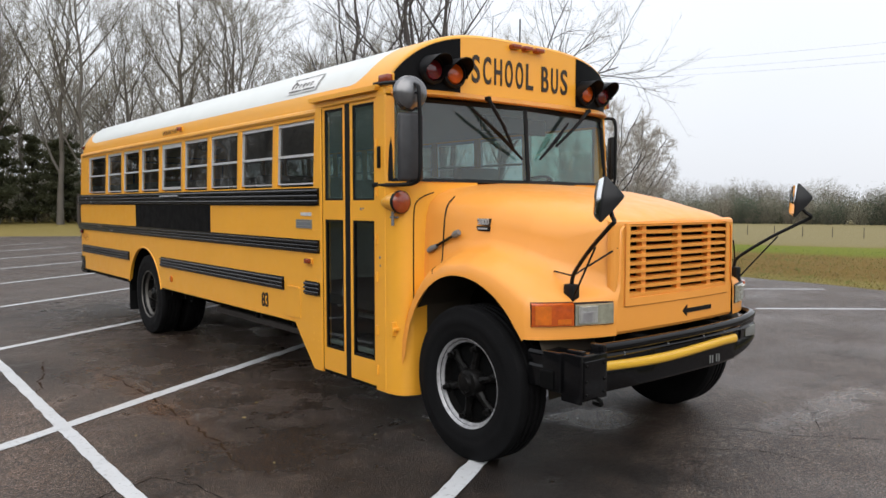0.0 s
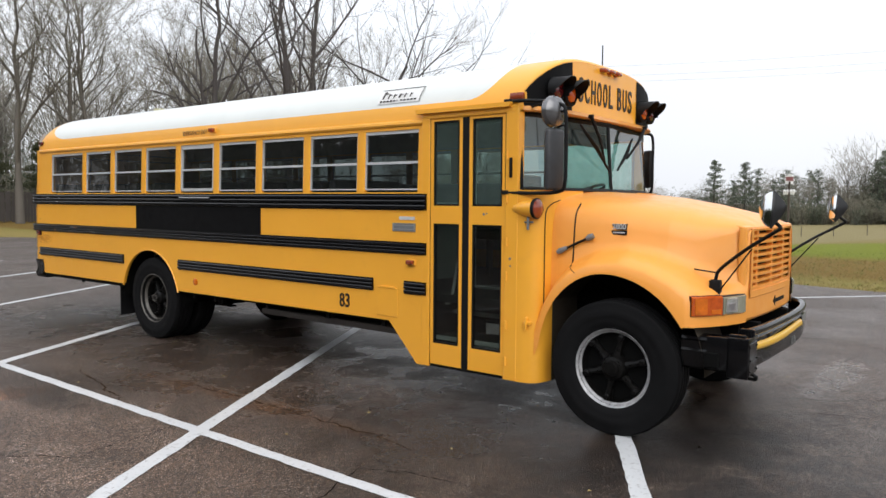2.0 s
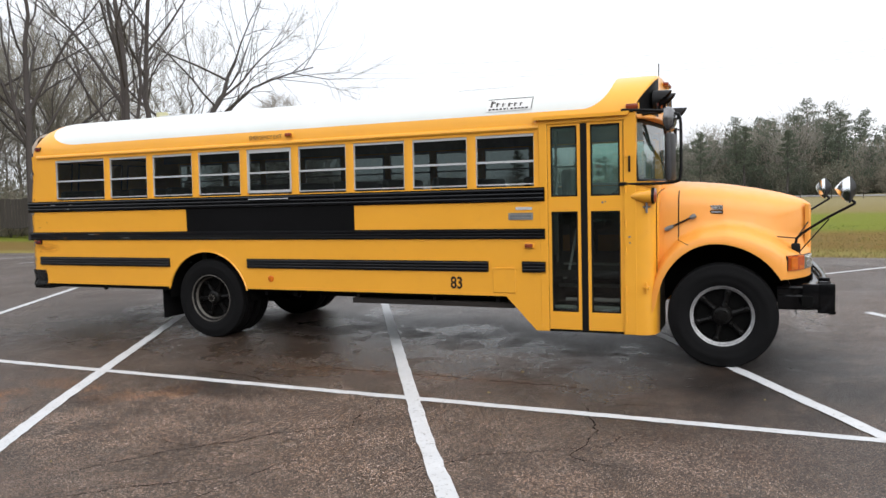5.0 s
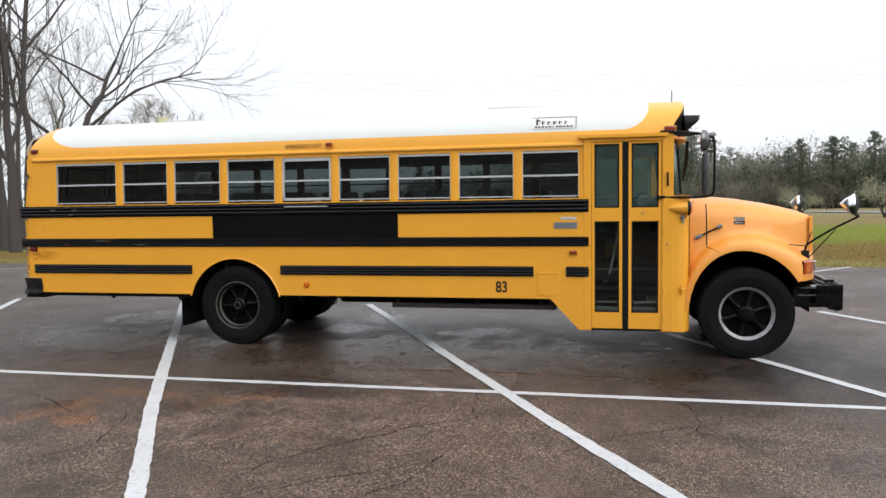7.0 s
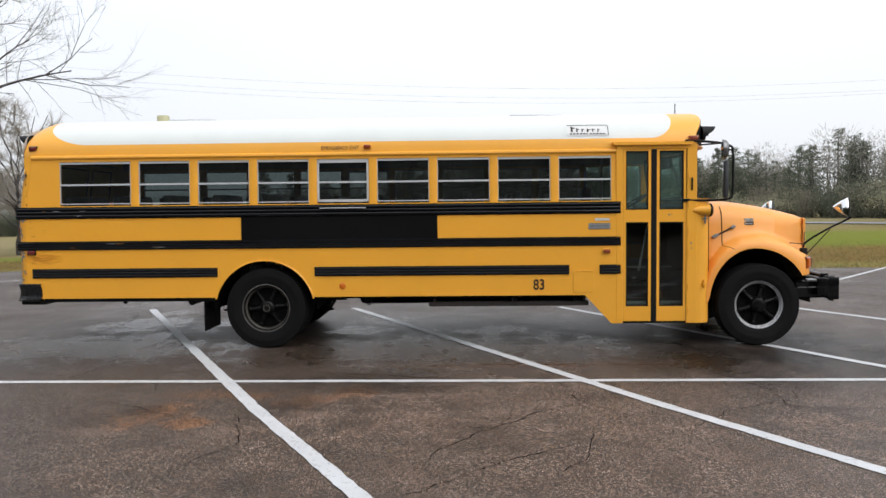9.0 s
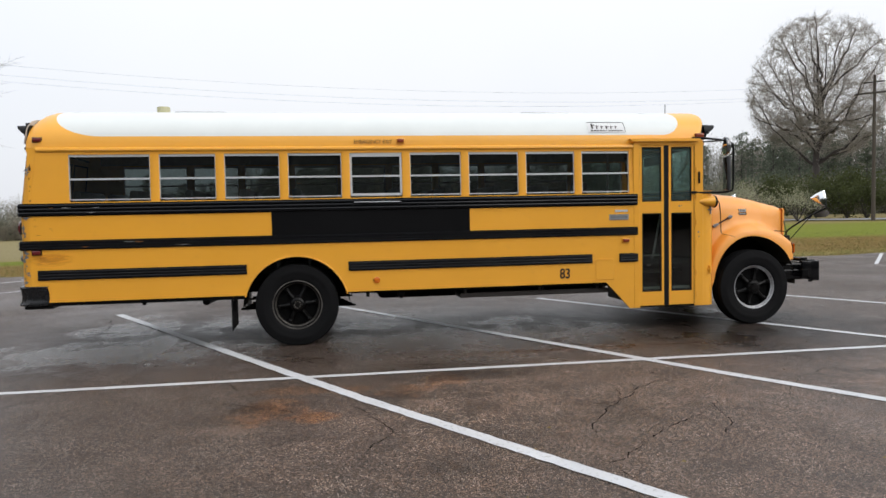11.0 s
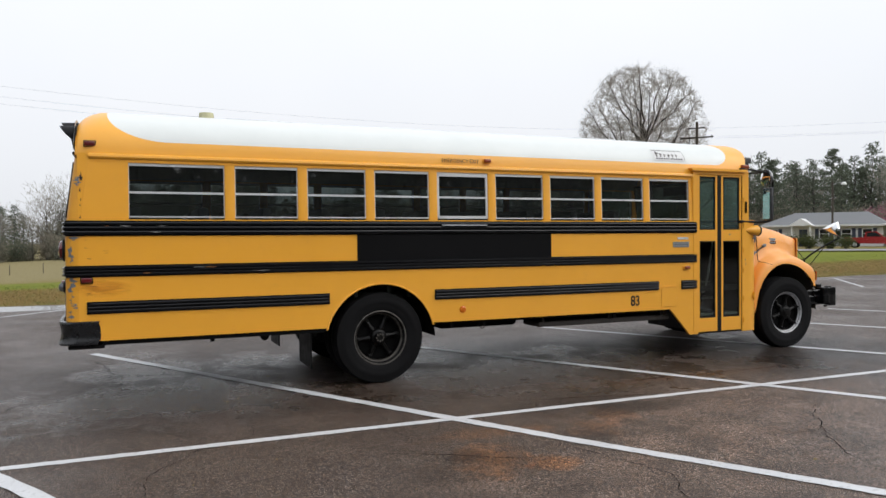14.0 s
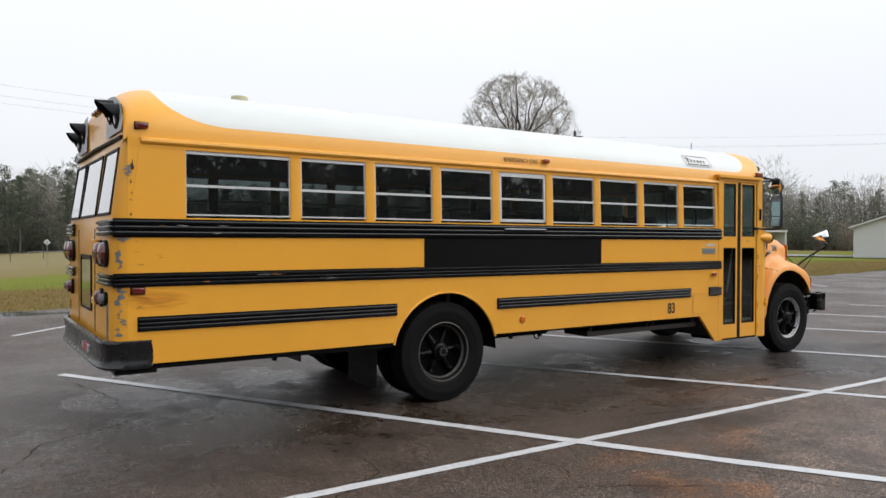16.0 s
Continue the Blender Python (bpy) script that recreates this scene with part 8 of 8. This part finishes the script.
def far_line(points, step, deep, weights, low, high, seed, rows=3):
    r = random.Random(seed)
    places = []
    for (xa, ya), (xb, yb) in zip(points, points[1:]):
        a, b = Vector((xa, ya)), Vector((xb, yb))
        n = Vector((-(b - a).y, (b - a).x)).normalized()
        cnt = max(1, int((b - a).length / step))
        for row in range(rows):
            for k in range(cnt):
                p = a.lerp(b, (k + r.uniform(0, 1)) / cnt) + n * (deep * row / rows + r.uniform(0, deep / rows))
                v = r.choices(range(len(FAR)), weights)[0]
                sc = r.uniform(low, high) * (1.6 if v >= 7 and high < 2 else 1.0)
                places.append((p.x, p.y, r.uniform(0, 360), sc, v))
    return places


#         bare        pine     brush
BARE_W = [3, 3, 3, 3, 0, 0.5, 0, 2, 2, 2]
MIX_W = [2, 2, 2, 2, 3, 3, 3, 0.3, 0.3, 0.3]
PINE_W = [0.8, 0.8, 0.8, 0.8, 3, 3, 3, 0.3, 0.3, 0.3]
BUSH_W = [0, 0, 0, 0, 0, 0, 0, 1, 1, 1]
BROWN_W = [0, 0, 0, 0, 0, 0, 0, 1, 1, 0.15]
joined_woods("far_woods", far_line([(165, 30), (161, 50)], 2.2, -26, MIX_W, 0.50, 0.72, 4, 4) + far_line([(161, 50), (160, 62), (140, 105)], 2.2, -26, BARE_W, 0.42, 0.62, 5, 4) + far_line([(162, 30), (157, 62), (137, 105)], 1.6, -10, BUSH_W, 0.5, 0.95, 6, 4), FAR, "misty grey line of bare trees beyond the field")
joined_woods("far_woods", far_line([(120, -48), (135, -24), (142, -9)], 2.0, -30, MIX_W, 0.54, 0.76, 7, 5) + far_line([(142, -9), (146, 0), (155, 14)], 2.0, -30, MIX_W, 0.78, 1.08, 19, 5) + far_line([(155, 14), (165, 30)], 1.7, -30, MIX_W, 0.74, 1.00, 17, 5) + far_line([(116, -48), (131, -24), (142, 0), (161, 30)], 1.5, -18, BUSH_W, 0.55, 0.95, 8, 4) + far_line([(124, -46), (139, -22), (150, 0), (168, 30)], 2.0, -10, BUSH_W, 1.0, 1.45, 18, 3), FAR, "mixed pines and bare trees beyond the field")
joined_woods("far_woods", far_line([(36, -118), (62, -92)], 2.1, -30, MIX_W, 0.52, 0.74, 15, 4) + far_line([(34, -114), (60, -88)], 1.5, -18, BUSH_W, 0.55, 0.9, 16, 4) + far_line([(62, -92), (78, -76), (98, -58), (120, -48)], 2.0, -30, PINE_W, 0.66, 0.90, 9, 5) + far_line([(60, -86), (80, -66), (90, -50), (118, -46)], 1.5, -18, BUSH_W, 0.6, 1.0, 10, 4), FAR, "dense pines and brush behind the houses")
joined_woods("far_woods", far_line([(-60, 70), (-28, 80), (32, 68), (36, 48)], 1.7, 16, BROWN_W, 0.45, 0.85, 11, 3) + far_line([(-60, 84), (-28, 92), (40, 80), (50, 60)], 2.6, 14, BARE_W, 0.9, 1.2, 14, 3), FAR, "dark brush among the trees behind the lot")
# unseen near-side woods, added behind the camera's way to darken window reflections
FAR = [haze_tree(190 + k, 15, 260, 0.30, 0.1) for k in range(4)] + [pine_tree(195 + k, 16, 0.10, 3, 0.60, 8) for k in range(3)] + [thicket(160 + k, 3.4, M_EVERGREEN, 330, 0.34, 0.5) for k in range(3)]
joined_woods("far_woods", far_line([(-46, 66), (-54, 20), (-54, -40), (-34, -100), (36, -118)], 2.8, 18, PINE_W, 0.75, 1.0, 12, 3) + far_line([(-40, 66), (-48, 20), (-48, -40), (-30, -97)], 1.8, 8, BUSH_W, 1.3, 1.8, 13, 4), FAR, "unseen woods added on the near side to darken window reflections")
# taller pines standing out of the woods
T_PINE = [pine_tree(300 + k, 16 + k, 0.34, 4, 0.24, 50, 0.21) for k in range(3)]
for k, (x, y, sc) in enumerate(((124, -31, 0.72), (121, -36, 0.70), (128, -27, 0.64), (74, -72, 0.76), (68, -77, 0.78), (78, -66, 0.72), (84, -64, 0.70), (142, 4, 0.78), (148, 12, 0.75), (140, -3, 0.72), (158, 52, 0.80), (159, 46, 0.72))):
    plant("pine_tree", T_PINE[k % 3], x, y, 47 * k, "tall dark green pine with a bare lower trunk", "tree", "tall pines", sc)
# shrubs by the road
bl = bush(71, 4.2, M_WHITEBUD, 6, 2, 0.10, 5, 0.06, 2)
for x, y, s in ((66, -19, 1.0), (70, -13, 0.8), (58, -30, 1.1), (56, -34, 0.9), (84, -30, 1.0)):
    plant("blossom_tree", bl, x, y, x * 7, "small tree in pale blossom", "tree", "blossom trees", s)
plant("redbud_tree", bush(72, 5.5, M_REDBUD, 6, 2, 0.12, 6, 0.07, 2), 61.5, -78.5, 0, "small tree in bright pink blossom")
gb = bush(73, 3.2, M_LEAF, 7, 2, 0.14, 7, 0.05, 2)
for x, y, s in ((58, -42.8, 1.2), (61, -43, 1.6), (64, -41, 1.3), (55, -44.8, 0.9), (68, -40, 1.5)):
    plant("shrub", gb, x, y, x * 31, "green leafy shrub beside the road", "shrub", "roadside shrubs", s)

az_ = bush(75, 1.3, M_AZALEA, 9, 2, 0.09, 9, 0.03, 1)
for x, y, s in ((51.4, -45.9, 1.0), (52.4, -45.2, 0.85)):
    plant("azalea", az_, x, y, x * 40, "low azalea bush in red-pink bloom", "shrub", "azaleas", s)
hd = bush(76, 1.6, M_LEAF, 10, 2, 0.10, 10, 0.03, 1)
for x, y, s in ((48.6, -47.6, 1.0), (47.4, -48.5, 1.05), (46.0, -49.6, 1.0), (44.9, -50.4, 0.95)):
    plant("hedge", hd, x, y, x * 50, "clipped dark green hedge by the house", "hedge", "front hedges", s)

# ---- road, houses and poles across the road ----
def strip(name, pts, width, material, lift, label, category):
    bm = bmesh.new()
    rows = []
    path = smooth_path([(x, y, 0) for x, y in pts], 8)
    for i, p in enumerate(path):
        d = (path[min(i + 1, len(path) - 1)] - path[max(i - 1, 0)]).normalized()
        s = Vector((-d.y, d.x, 0)) * width / 2
        rows.append([(q.x, q.y, ground_z(q.x, q.y) + lift) for q in (p - s, p - s * 0.33, p + s * 0.33, p + s)])
    grid_faces(bm, rows)
    return tagged(part(name, bm, material), label, category, kind="structure")


strip("road", [(150, 4), (105, -20), (80, -29), (60, -36), (46, -44.5), (31, -57), (8, -76), (-20, -100)], 6.0, M_ROAD, 0.06, "pale grey two-lane road beyond the field", "road")


def house_front(origin, turn):
    """Long low ranch house with a grey hip roof, shutters, portico and carport. Local x along the front, -y towards the road."""
    h = thing("house", "long low white ranch house with grey roof and carport", "house", pose(origin[0], origin[1], ground_z(*origin), 0, 0, turn))
    part("wall", boxes((-9, 4, 0, 7, 0, 2.6)), M_WHITEWALL, h)
    bm = bmesh.new()
    a = [(-9.6, -0.7, 2.55), (4.6, -0.7, 2.55), (4.6, 7.7, 2.55), (-9.6, 7.7, 2.55)]
    b = [(-6.0, 3.5, 4.2), (2.2, 3.5, 4.2)]
    v = [bm.verts.new(p) for p in a + b]
    for f in ((0, 1, 5, 4), (1, 2, 5), (2, 3, 4, 5), (3, 0, 4), (3, 2, 1, 0)):
        bm.faces.new([v[i] for i in f])
    part("roof", bm, M_ROOFING, h, "grey shingle hip roof", smooth=0)
    part("fascia", boxes((-9.62, 4.62, -0.75, -0.68, 2.40, 2.60)), M_TRIM, h)
    gm = bmesh.new()
    v = [gm.verts.new(p) for p in ((-5.9, -2.0, 2.5), (-3.1, -2.0, 2.5), (-4.5, -2.0, 3.4), (-5.9, 2.0, 2.5), (-3.1, 2.0, 2.5), (-4.5, 2.0, 3.4))]
    for f in ((0, 1, 2), (0, 3, 5, 2), (1, 4, 5, 2), (0, 1, 4, 3)):
        gm.faces.new([v[i] for i in f])
    pt = part("portico", gm, M_TRIM, h, "white gabled portico", smooth=0)
    for x in (-5.6, -3.55):
        part("column", boxes((x, x + 0.15, -1.8, -1.65, 0, 2.5)), M_TRIM, pt)
    part("door", boxes((-4.95, -4.05, -0.05, 0.02, 0, 2.05)), M_DARKTRIM, h)
    for x in (-7.9, -2.2, 0.2, 2.4):
        wn_ = part("window", boxes((x - 0.55, x + 0.55, -0.06, 0.02, 0.9, 2.1)), M_TRIM, h)
        for z0, z1 in ((0.98, 1.48), (1.54, 2.02)):
            part("pane", boxes((x - 0.47, x + 0.47, -0.075, -0.05, z0, z1)), M_WINDARK, wn_)
        for s in (-0.78, 0.78):
            part("shutter", boxes((x + s - 0.2, x + s + 0.2, -0.07, 0.0, 0.85, 2.15)), M_DARKTRIM, h, "dark blue shutter")
    cp = part("carport", boxes((4.0, 10.4, -1.0, 6.8, 2.45, 2.65)), M_TRIM, h, "flat white carport roof")
    for x in (6.2, 8.4, 10.2):
        part("post", boxes((x - 0.07, x + 0.07, -0.9, -0.76, 0, 2.45)), M_TRIM, cp)
    part("carport_wall", boxes((4.0, 10.4, 6.2, 6.4, 0, 2.45)), M_WHITEWALL, cp)
    return h


house_front((57.9, -66.6), 212)


def pickup(x, y, turn, coat, label):
    """Parked pick-up truck. Local x forward."""
    t = thing("pickup_truck", label, "truck", pose(x, y, ground_z(x, y) + 0.02, 0, 0, turn))
    part("body", prism([(-2.6, 0.55), (-2.6, 1.05), (-0.7, 1.08), (-0.5, 1.12), (1.0, 1.10), (2.35, 0.98), (2.6, 0.80), (2.6, 0.48), (2.0, 0.42), (-2.3, 0.45)], -0.88, 0.88), coat, t)
    part("cab", prism([(-0.75, 1.05), (-0.62, 1.62), (0.30, 1.66), (1.0, 1.08)], -0.78, 0.78), coat, t)
    part("side_window", prism([(-0.55, 1.14), (-0.48, 1.54), (0.26, 1.57), (0.78, 1.14)], -0.80, 0.80), M_WINDARK, t)
    for f in (-1.6, 1.65):
        for s in (-1, 1):
            w = part("wheel", lathe([(0.36, s * 0.66), (0.36, s * 0.88), (0.22, s * 0.89)], 20, at=(f, 0, 0.36), caps=False), M_RUBBER, t)
            part("rim", lathe([(0.22, s * 0.80), (0.20, s * 0.885), (0.0, s * 0.87)], 16, at=(f, 0, 0.36)), M_ALU, w)
    part("bumper", boxes((2.55, 2.68, -0.85, 0.85, 0.45, 0.62), bevel=0.02), M_CHROME, t)
    part("bumper", boxes((-2.72, -2.58, -0.85, 0.85, 0.50, 0.66), bevel=0.02), M_CHROME, t)
    for a, b in ((0.55, 0.82), (-0.82, -0.55)):
        part("headlamp", boxes((2.52, 2.61, a, b, 0.72, 0.88)), M_CLEAR_LENS, t)
    for a, b in ((0.74, 0.86), (-0.86, -0.74)):
        part("tail_lamp", boxes((-2.62, -2.57, a, b, 0.72, 1.0)), M_RED_LENS, t)
    return t


pickup(47.3, -57.4, 212, M_REDCAR, "bright red pick-up truck parked by the house")


def barn(x, y, turn):
    b = thing("outbuilding", "plain white gabled metal outbuilding", "building", pose(x, y, ground_z(x, y), 0, 0, turn))
    part("wall", prism([(0, 0), (9, 0), (9, 2.7), (4.5, 4.2), (0, 2.7)], 0, 12), M_WHITEWALL, b, smooth=0)
    bm = bmesh.new()
    for x0, z0, x1, z1 in ((-0.4, 2.58, 4.5, 4.28), (4.5, 4.28, 9.4, 2.58)):
        v = [bm.verts.new(p) for p in ((x0, -0.4, z0), (x1, -0.4, z1), (x1, 12.4, z1), (x0, 12.4, z0), (x0, -0.4, z0 + 0.12), (x1, -0.4, z1 + 0.12), (x1, 12.4, z1 + 0.12), (x0, 12.4, z0 + 0.12))]
        for f in ((0, 1, 2, 3), (4, 5, 6, 7), (0, 1, 5, 4), (2, 3, 7, 6), (0, 3, 7, 4), (1, 2, 6, 5)):
            bm.faces.new([v[i] for i in f])
    part("roof", bm, M_TRIM, b, smooth=0)
    return b


barn(31.0, -52.5, 205)

def utility_pole(x, y, h, turn, wires=True):
    p = thing("utility_pole", "weathered wooden utility pole with crossarms", "utility pole", pose(x, y, ground_z(x, y), 0, 0, turn))
    part("pole", lathe([(0.17, 0), (0.12, h)], 12, axis="z"), M_TIMBER, p)
    part("crossarm", boxes((-1.5, 1.5, 0.10, 0.20, h - 1.55, h - 1.42)), M_TIMBER, p)
    part("crossarm", boxes((-0.8, 0.8, 0.10, 0.18, h - 0.65, h - 0.55)), M_TIMBER, p)
    for k in (-1.35, -0.6, 0.6, 1.35):
        part("insulator", lathe([(0.05, 0), (0.06, 0.06), (0.03, 0.12), (0, 0.13)], 8, axis="z", at=(k, 0.15, h - 1.42)), M_BADGE, p)
    return p


utility_pole(49.5, -36.5, 12.2, 35)


def cable(a, b, sag, r=0.0055):
    pts = []
    for k in range(25):
        t = k / 24
        p = Vector(a).lerp(Vector(b), t)
        p.z -= sag * 4 * t * (1 - t)
        pts.append(p)
    return tagged(part("power_line", tube(bmesh.new(), pts, r, 4), M_LINEWIRE), "thin grey overhead power line", "cable", group="power lines")


for off, z in ((-1.35, 10.85), (0.0, 11.7), (1.35, 10.85)):
    cable((49.5 + off * 0.8, -36.5 + off * 0.57, z), (44.5 + off, 45.0, z + 1.3), 2.0)
    cable((49.5 + off * 0.8, -36.5 + off * 0.57, z), (8.0 + off * 0.6, -78.0, z + 0.8), 0.8)


def lamp_post(x, y, h):
    p = thing("street_lamp", "tall pole with a round white yard light", "street lamp", pose(x, y, ground_z(x, y), 0, 0, 40))
    part("pole", lathe([(0.11, 0), (0.08, h)], 10, axis="z"), M_TIMBER, p)
    part("arm", pipe([(0, 0, h - 0.3), (-0.5, 0, h - 0.1), (-0.9, 0, h - 0.1)], 0.03, 6), M_BADGE, p)
    part("lamp_head", lathe([(0.22, h - 0.32), (0.25, h - 0.22), (0.12, h - 0.05), (0, h - 0.02)], 12, axis="z", at=(-1.0, 0, 0)), M_TRIM, p)
    return p


lamp_post(47.1, -51.3, 6.6)


def birdhouse_pole(x, y, h, turn, coat, label):
    p = thing("birdhouse_pole", label, "birdhouse", pose(x, y, ground_z(x, y), 0, 0, turn), "birdhouse poles")
    part("post", lathe([(0.085, 0), (0.075, h)], 10, axis="z"), M_TIMBER, p)
    hs = part("birdhouse", boxes((-0.26, 0.26, -0.24, 0.24, h - 0.05, h + 0.32), bevel=0.01), coat, p)
    part("roof", prism([(-0.36, h + 0.30), (0.36, h + 0.30), (0.0, h + 0.58)], -0.30, 0.30), M_TRIM, hs)
    part("porch", boxes((-0.32, 0.32, -0.30, 0.30, h - 0.08, h - 0.04)), M_TRIM, hs)
    part("crossbar", boxes((-0.45, 0.45, -0.03, 0.03, h - 0.72, h - 0.67)), M_TIMBER, p)
    for k in (-0.36, -0.13, 0.13, 0.36):
        part("gourd", lathe([(0.0, h - 1.05), (0.12, h - 0.99), (0.14, h - 0.89), (0.07, h - 0.78), (0.03, h - 0.70)], 12, axis="z", at=(k, 0, 0)), M_TRIM, p, "white hanging gourd")


M_REDHOUSE = simple("weathered_red_paint", (0.26, 0.10, 0.10), 0.7, vary=0.3, scale=5)
birdhouse_pole(68.7, 17.15, 5.35, 80, M_TRIM, "tall timber post with a white birdhouse and gourds")
birdhouse_pole(64.9, 16.26, 5.30, 95, M_REDHOUSE, "tall timber post with a red-sided birdhouse and white gourds")
sg = thing("road_sign", "small pale diamond road sign on a post", "road sign", pose(75.0, 6.5, ground_z(75, 6.5), 0, 0, 90))
part("post", boxes((-0.03, 0.03, -0.03, 0.03, 0, 2.3)), M_BADGE, sg)
part("plate", boxes((-0.22, 0.22, -0.05, -0.03, -0.22, 0.22)), M_LINE, sg).matrix_basis = pose(0, 0, 2.2, 0, 45, 0)
# field fence
for k in range(26):
    x, y = 96 + 0.3 * k, 62 - 3.6 * k
    tagged(part("fence_post", lathe([(0.05, ground_z(x, y)), (0.045, ground_z(x, y) + 1.3)], 6, axis="z", at=(x, y, 0)), M_TIMBER), "thin weathered wooden fence post", "fence post", "field fence posts")


# board fence and a pale-roofed house behind the lot
fence = thing("board_fence", "tall dark weathered wooden board fence", "fence", pose(28.6, 56.4, 0, 0, 0, -24))
board_mesh = None
bf_rnd = random.Random(8)
for k in range(150):
    x = -15.0 + 0.2 * k
    if board_mesh is None:
        board_mesh = part("board", boxes((-0.094, 0.094, -0.012, 0.012, 0.05, 2.25), bevel=0.004), M_FENCEWOOD, fence)
        board_mesh.matrix_basis = pose(x, 0, 0)
    else:
        b_ = new("board", board_mesh.data)
        b_.parent = fence
        b_.matrix_basis = pose(x, bf_rnd.uniform(-0.008, 0.008), bf_rnd.uniform(-0.05, 0.05), 0, bf_rnd.uniform(-0.7, 0.7), 0)
for k in range(13):
    part("post", boxes((-15.0 + 2.5 * k, -14.89 + 2.5 * k, -0.14, -0.02, 0, 2.4)), M_TIMBER, fence)
for z in (0.5, 1.8):
    part("rail", boxes((-15.1, 15.0, 0.015, 0.055, z, z + 0.09)), M_TIMBER, fence)
back = thing("back_house", "small pale house with a light metal roof behind the fence", "house", pose(39.5, 74.0, 0, 0, 0, -24))
part("wall", boxes((-6, 6, -3.5, 3.5, 0, 3.0)), M_WHITEWALL, back)
part("roof", prism([(-6.5, 2.95), (6.5, 2.95), (4.6, 4.5), (-4.6, 4.5)], -4.0, 4.0), M_PALEROOF, back, "pale blue-grey metal roof", smooth=0)
for x in (-3.4, 2.2):
    part("window", boxes((x, x + 1.1, -3.54, -3.48, 1.0, 2.2)), M_WINDARK, back)


# ---- grass ----
def grass_tufts():
    """Blades along the lot's edge and the near verge."""
    r = random.Random(5)
    for mat, n, x0, x1, lo, hi, nm in ((M_STRAW, 14000, 0.0, 10.0, 0.03, 0.10, "grass"), (M_BLADE, 7000, 0.1, 16.0, 0.03, 0.09, "grass")):
        tris = []
        for _ in range(n):
            y = r.uniform(-45, 27)
            x = lot_edge(y) + x0 + (x1 - x0) * r.random() ** 1.6
            z = ground_z(x, y) - 0.03
            for _ in range(4):
                a = r.uniform(0, 6.28)
                h = r.uniform(lo, hi)
                p = Vector((x + r.gauss(0, 0.09), y + r.gauss(0, 0.09), z))
                w = Vector((math.cos(a), math.sin(a), 0)) * 0.006
                tris.append((p - w, p + w, p + Vector((r.gauss(0, 0.05), r.gauss(0, 0.05), h))))
        tagged(new(nm, tri_mesh(nm, tris, mat)), "short mixed winter grass on the verge", "grass", kind="stuff")


grass_tufts()


# fallen leaves and pale chips on the asphalt
def litter():
    r = random.Random(8)
    tris = []
    for _ in range(420):
        x, y = r.uniform(-3.5, 9.0), r.uniform(-1.0, 17.0)
        s = r.uniform(0.006, 0.018)
        a = r.uniform(0, 6.28)
        p = Vector((x, y, 0.004))
        u, v = Vector((math.cos(a), math.sin(a), 0)) * s, Vector((-math.sin(a), math.cos(a), 0)) * s * 0.7
        tris.append((p - u, p + v + Vector((0, 0, s * 0.6)), p + u))
    tagged(new("leaf_litter", tri_mesh("leaf_litter", tris, M_STRAW)), "scattered pale bits of leaf on the asphalt", "litter", kind="stuff")


litter()
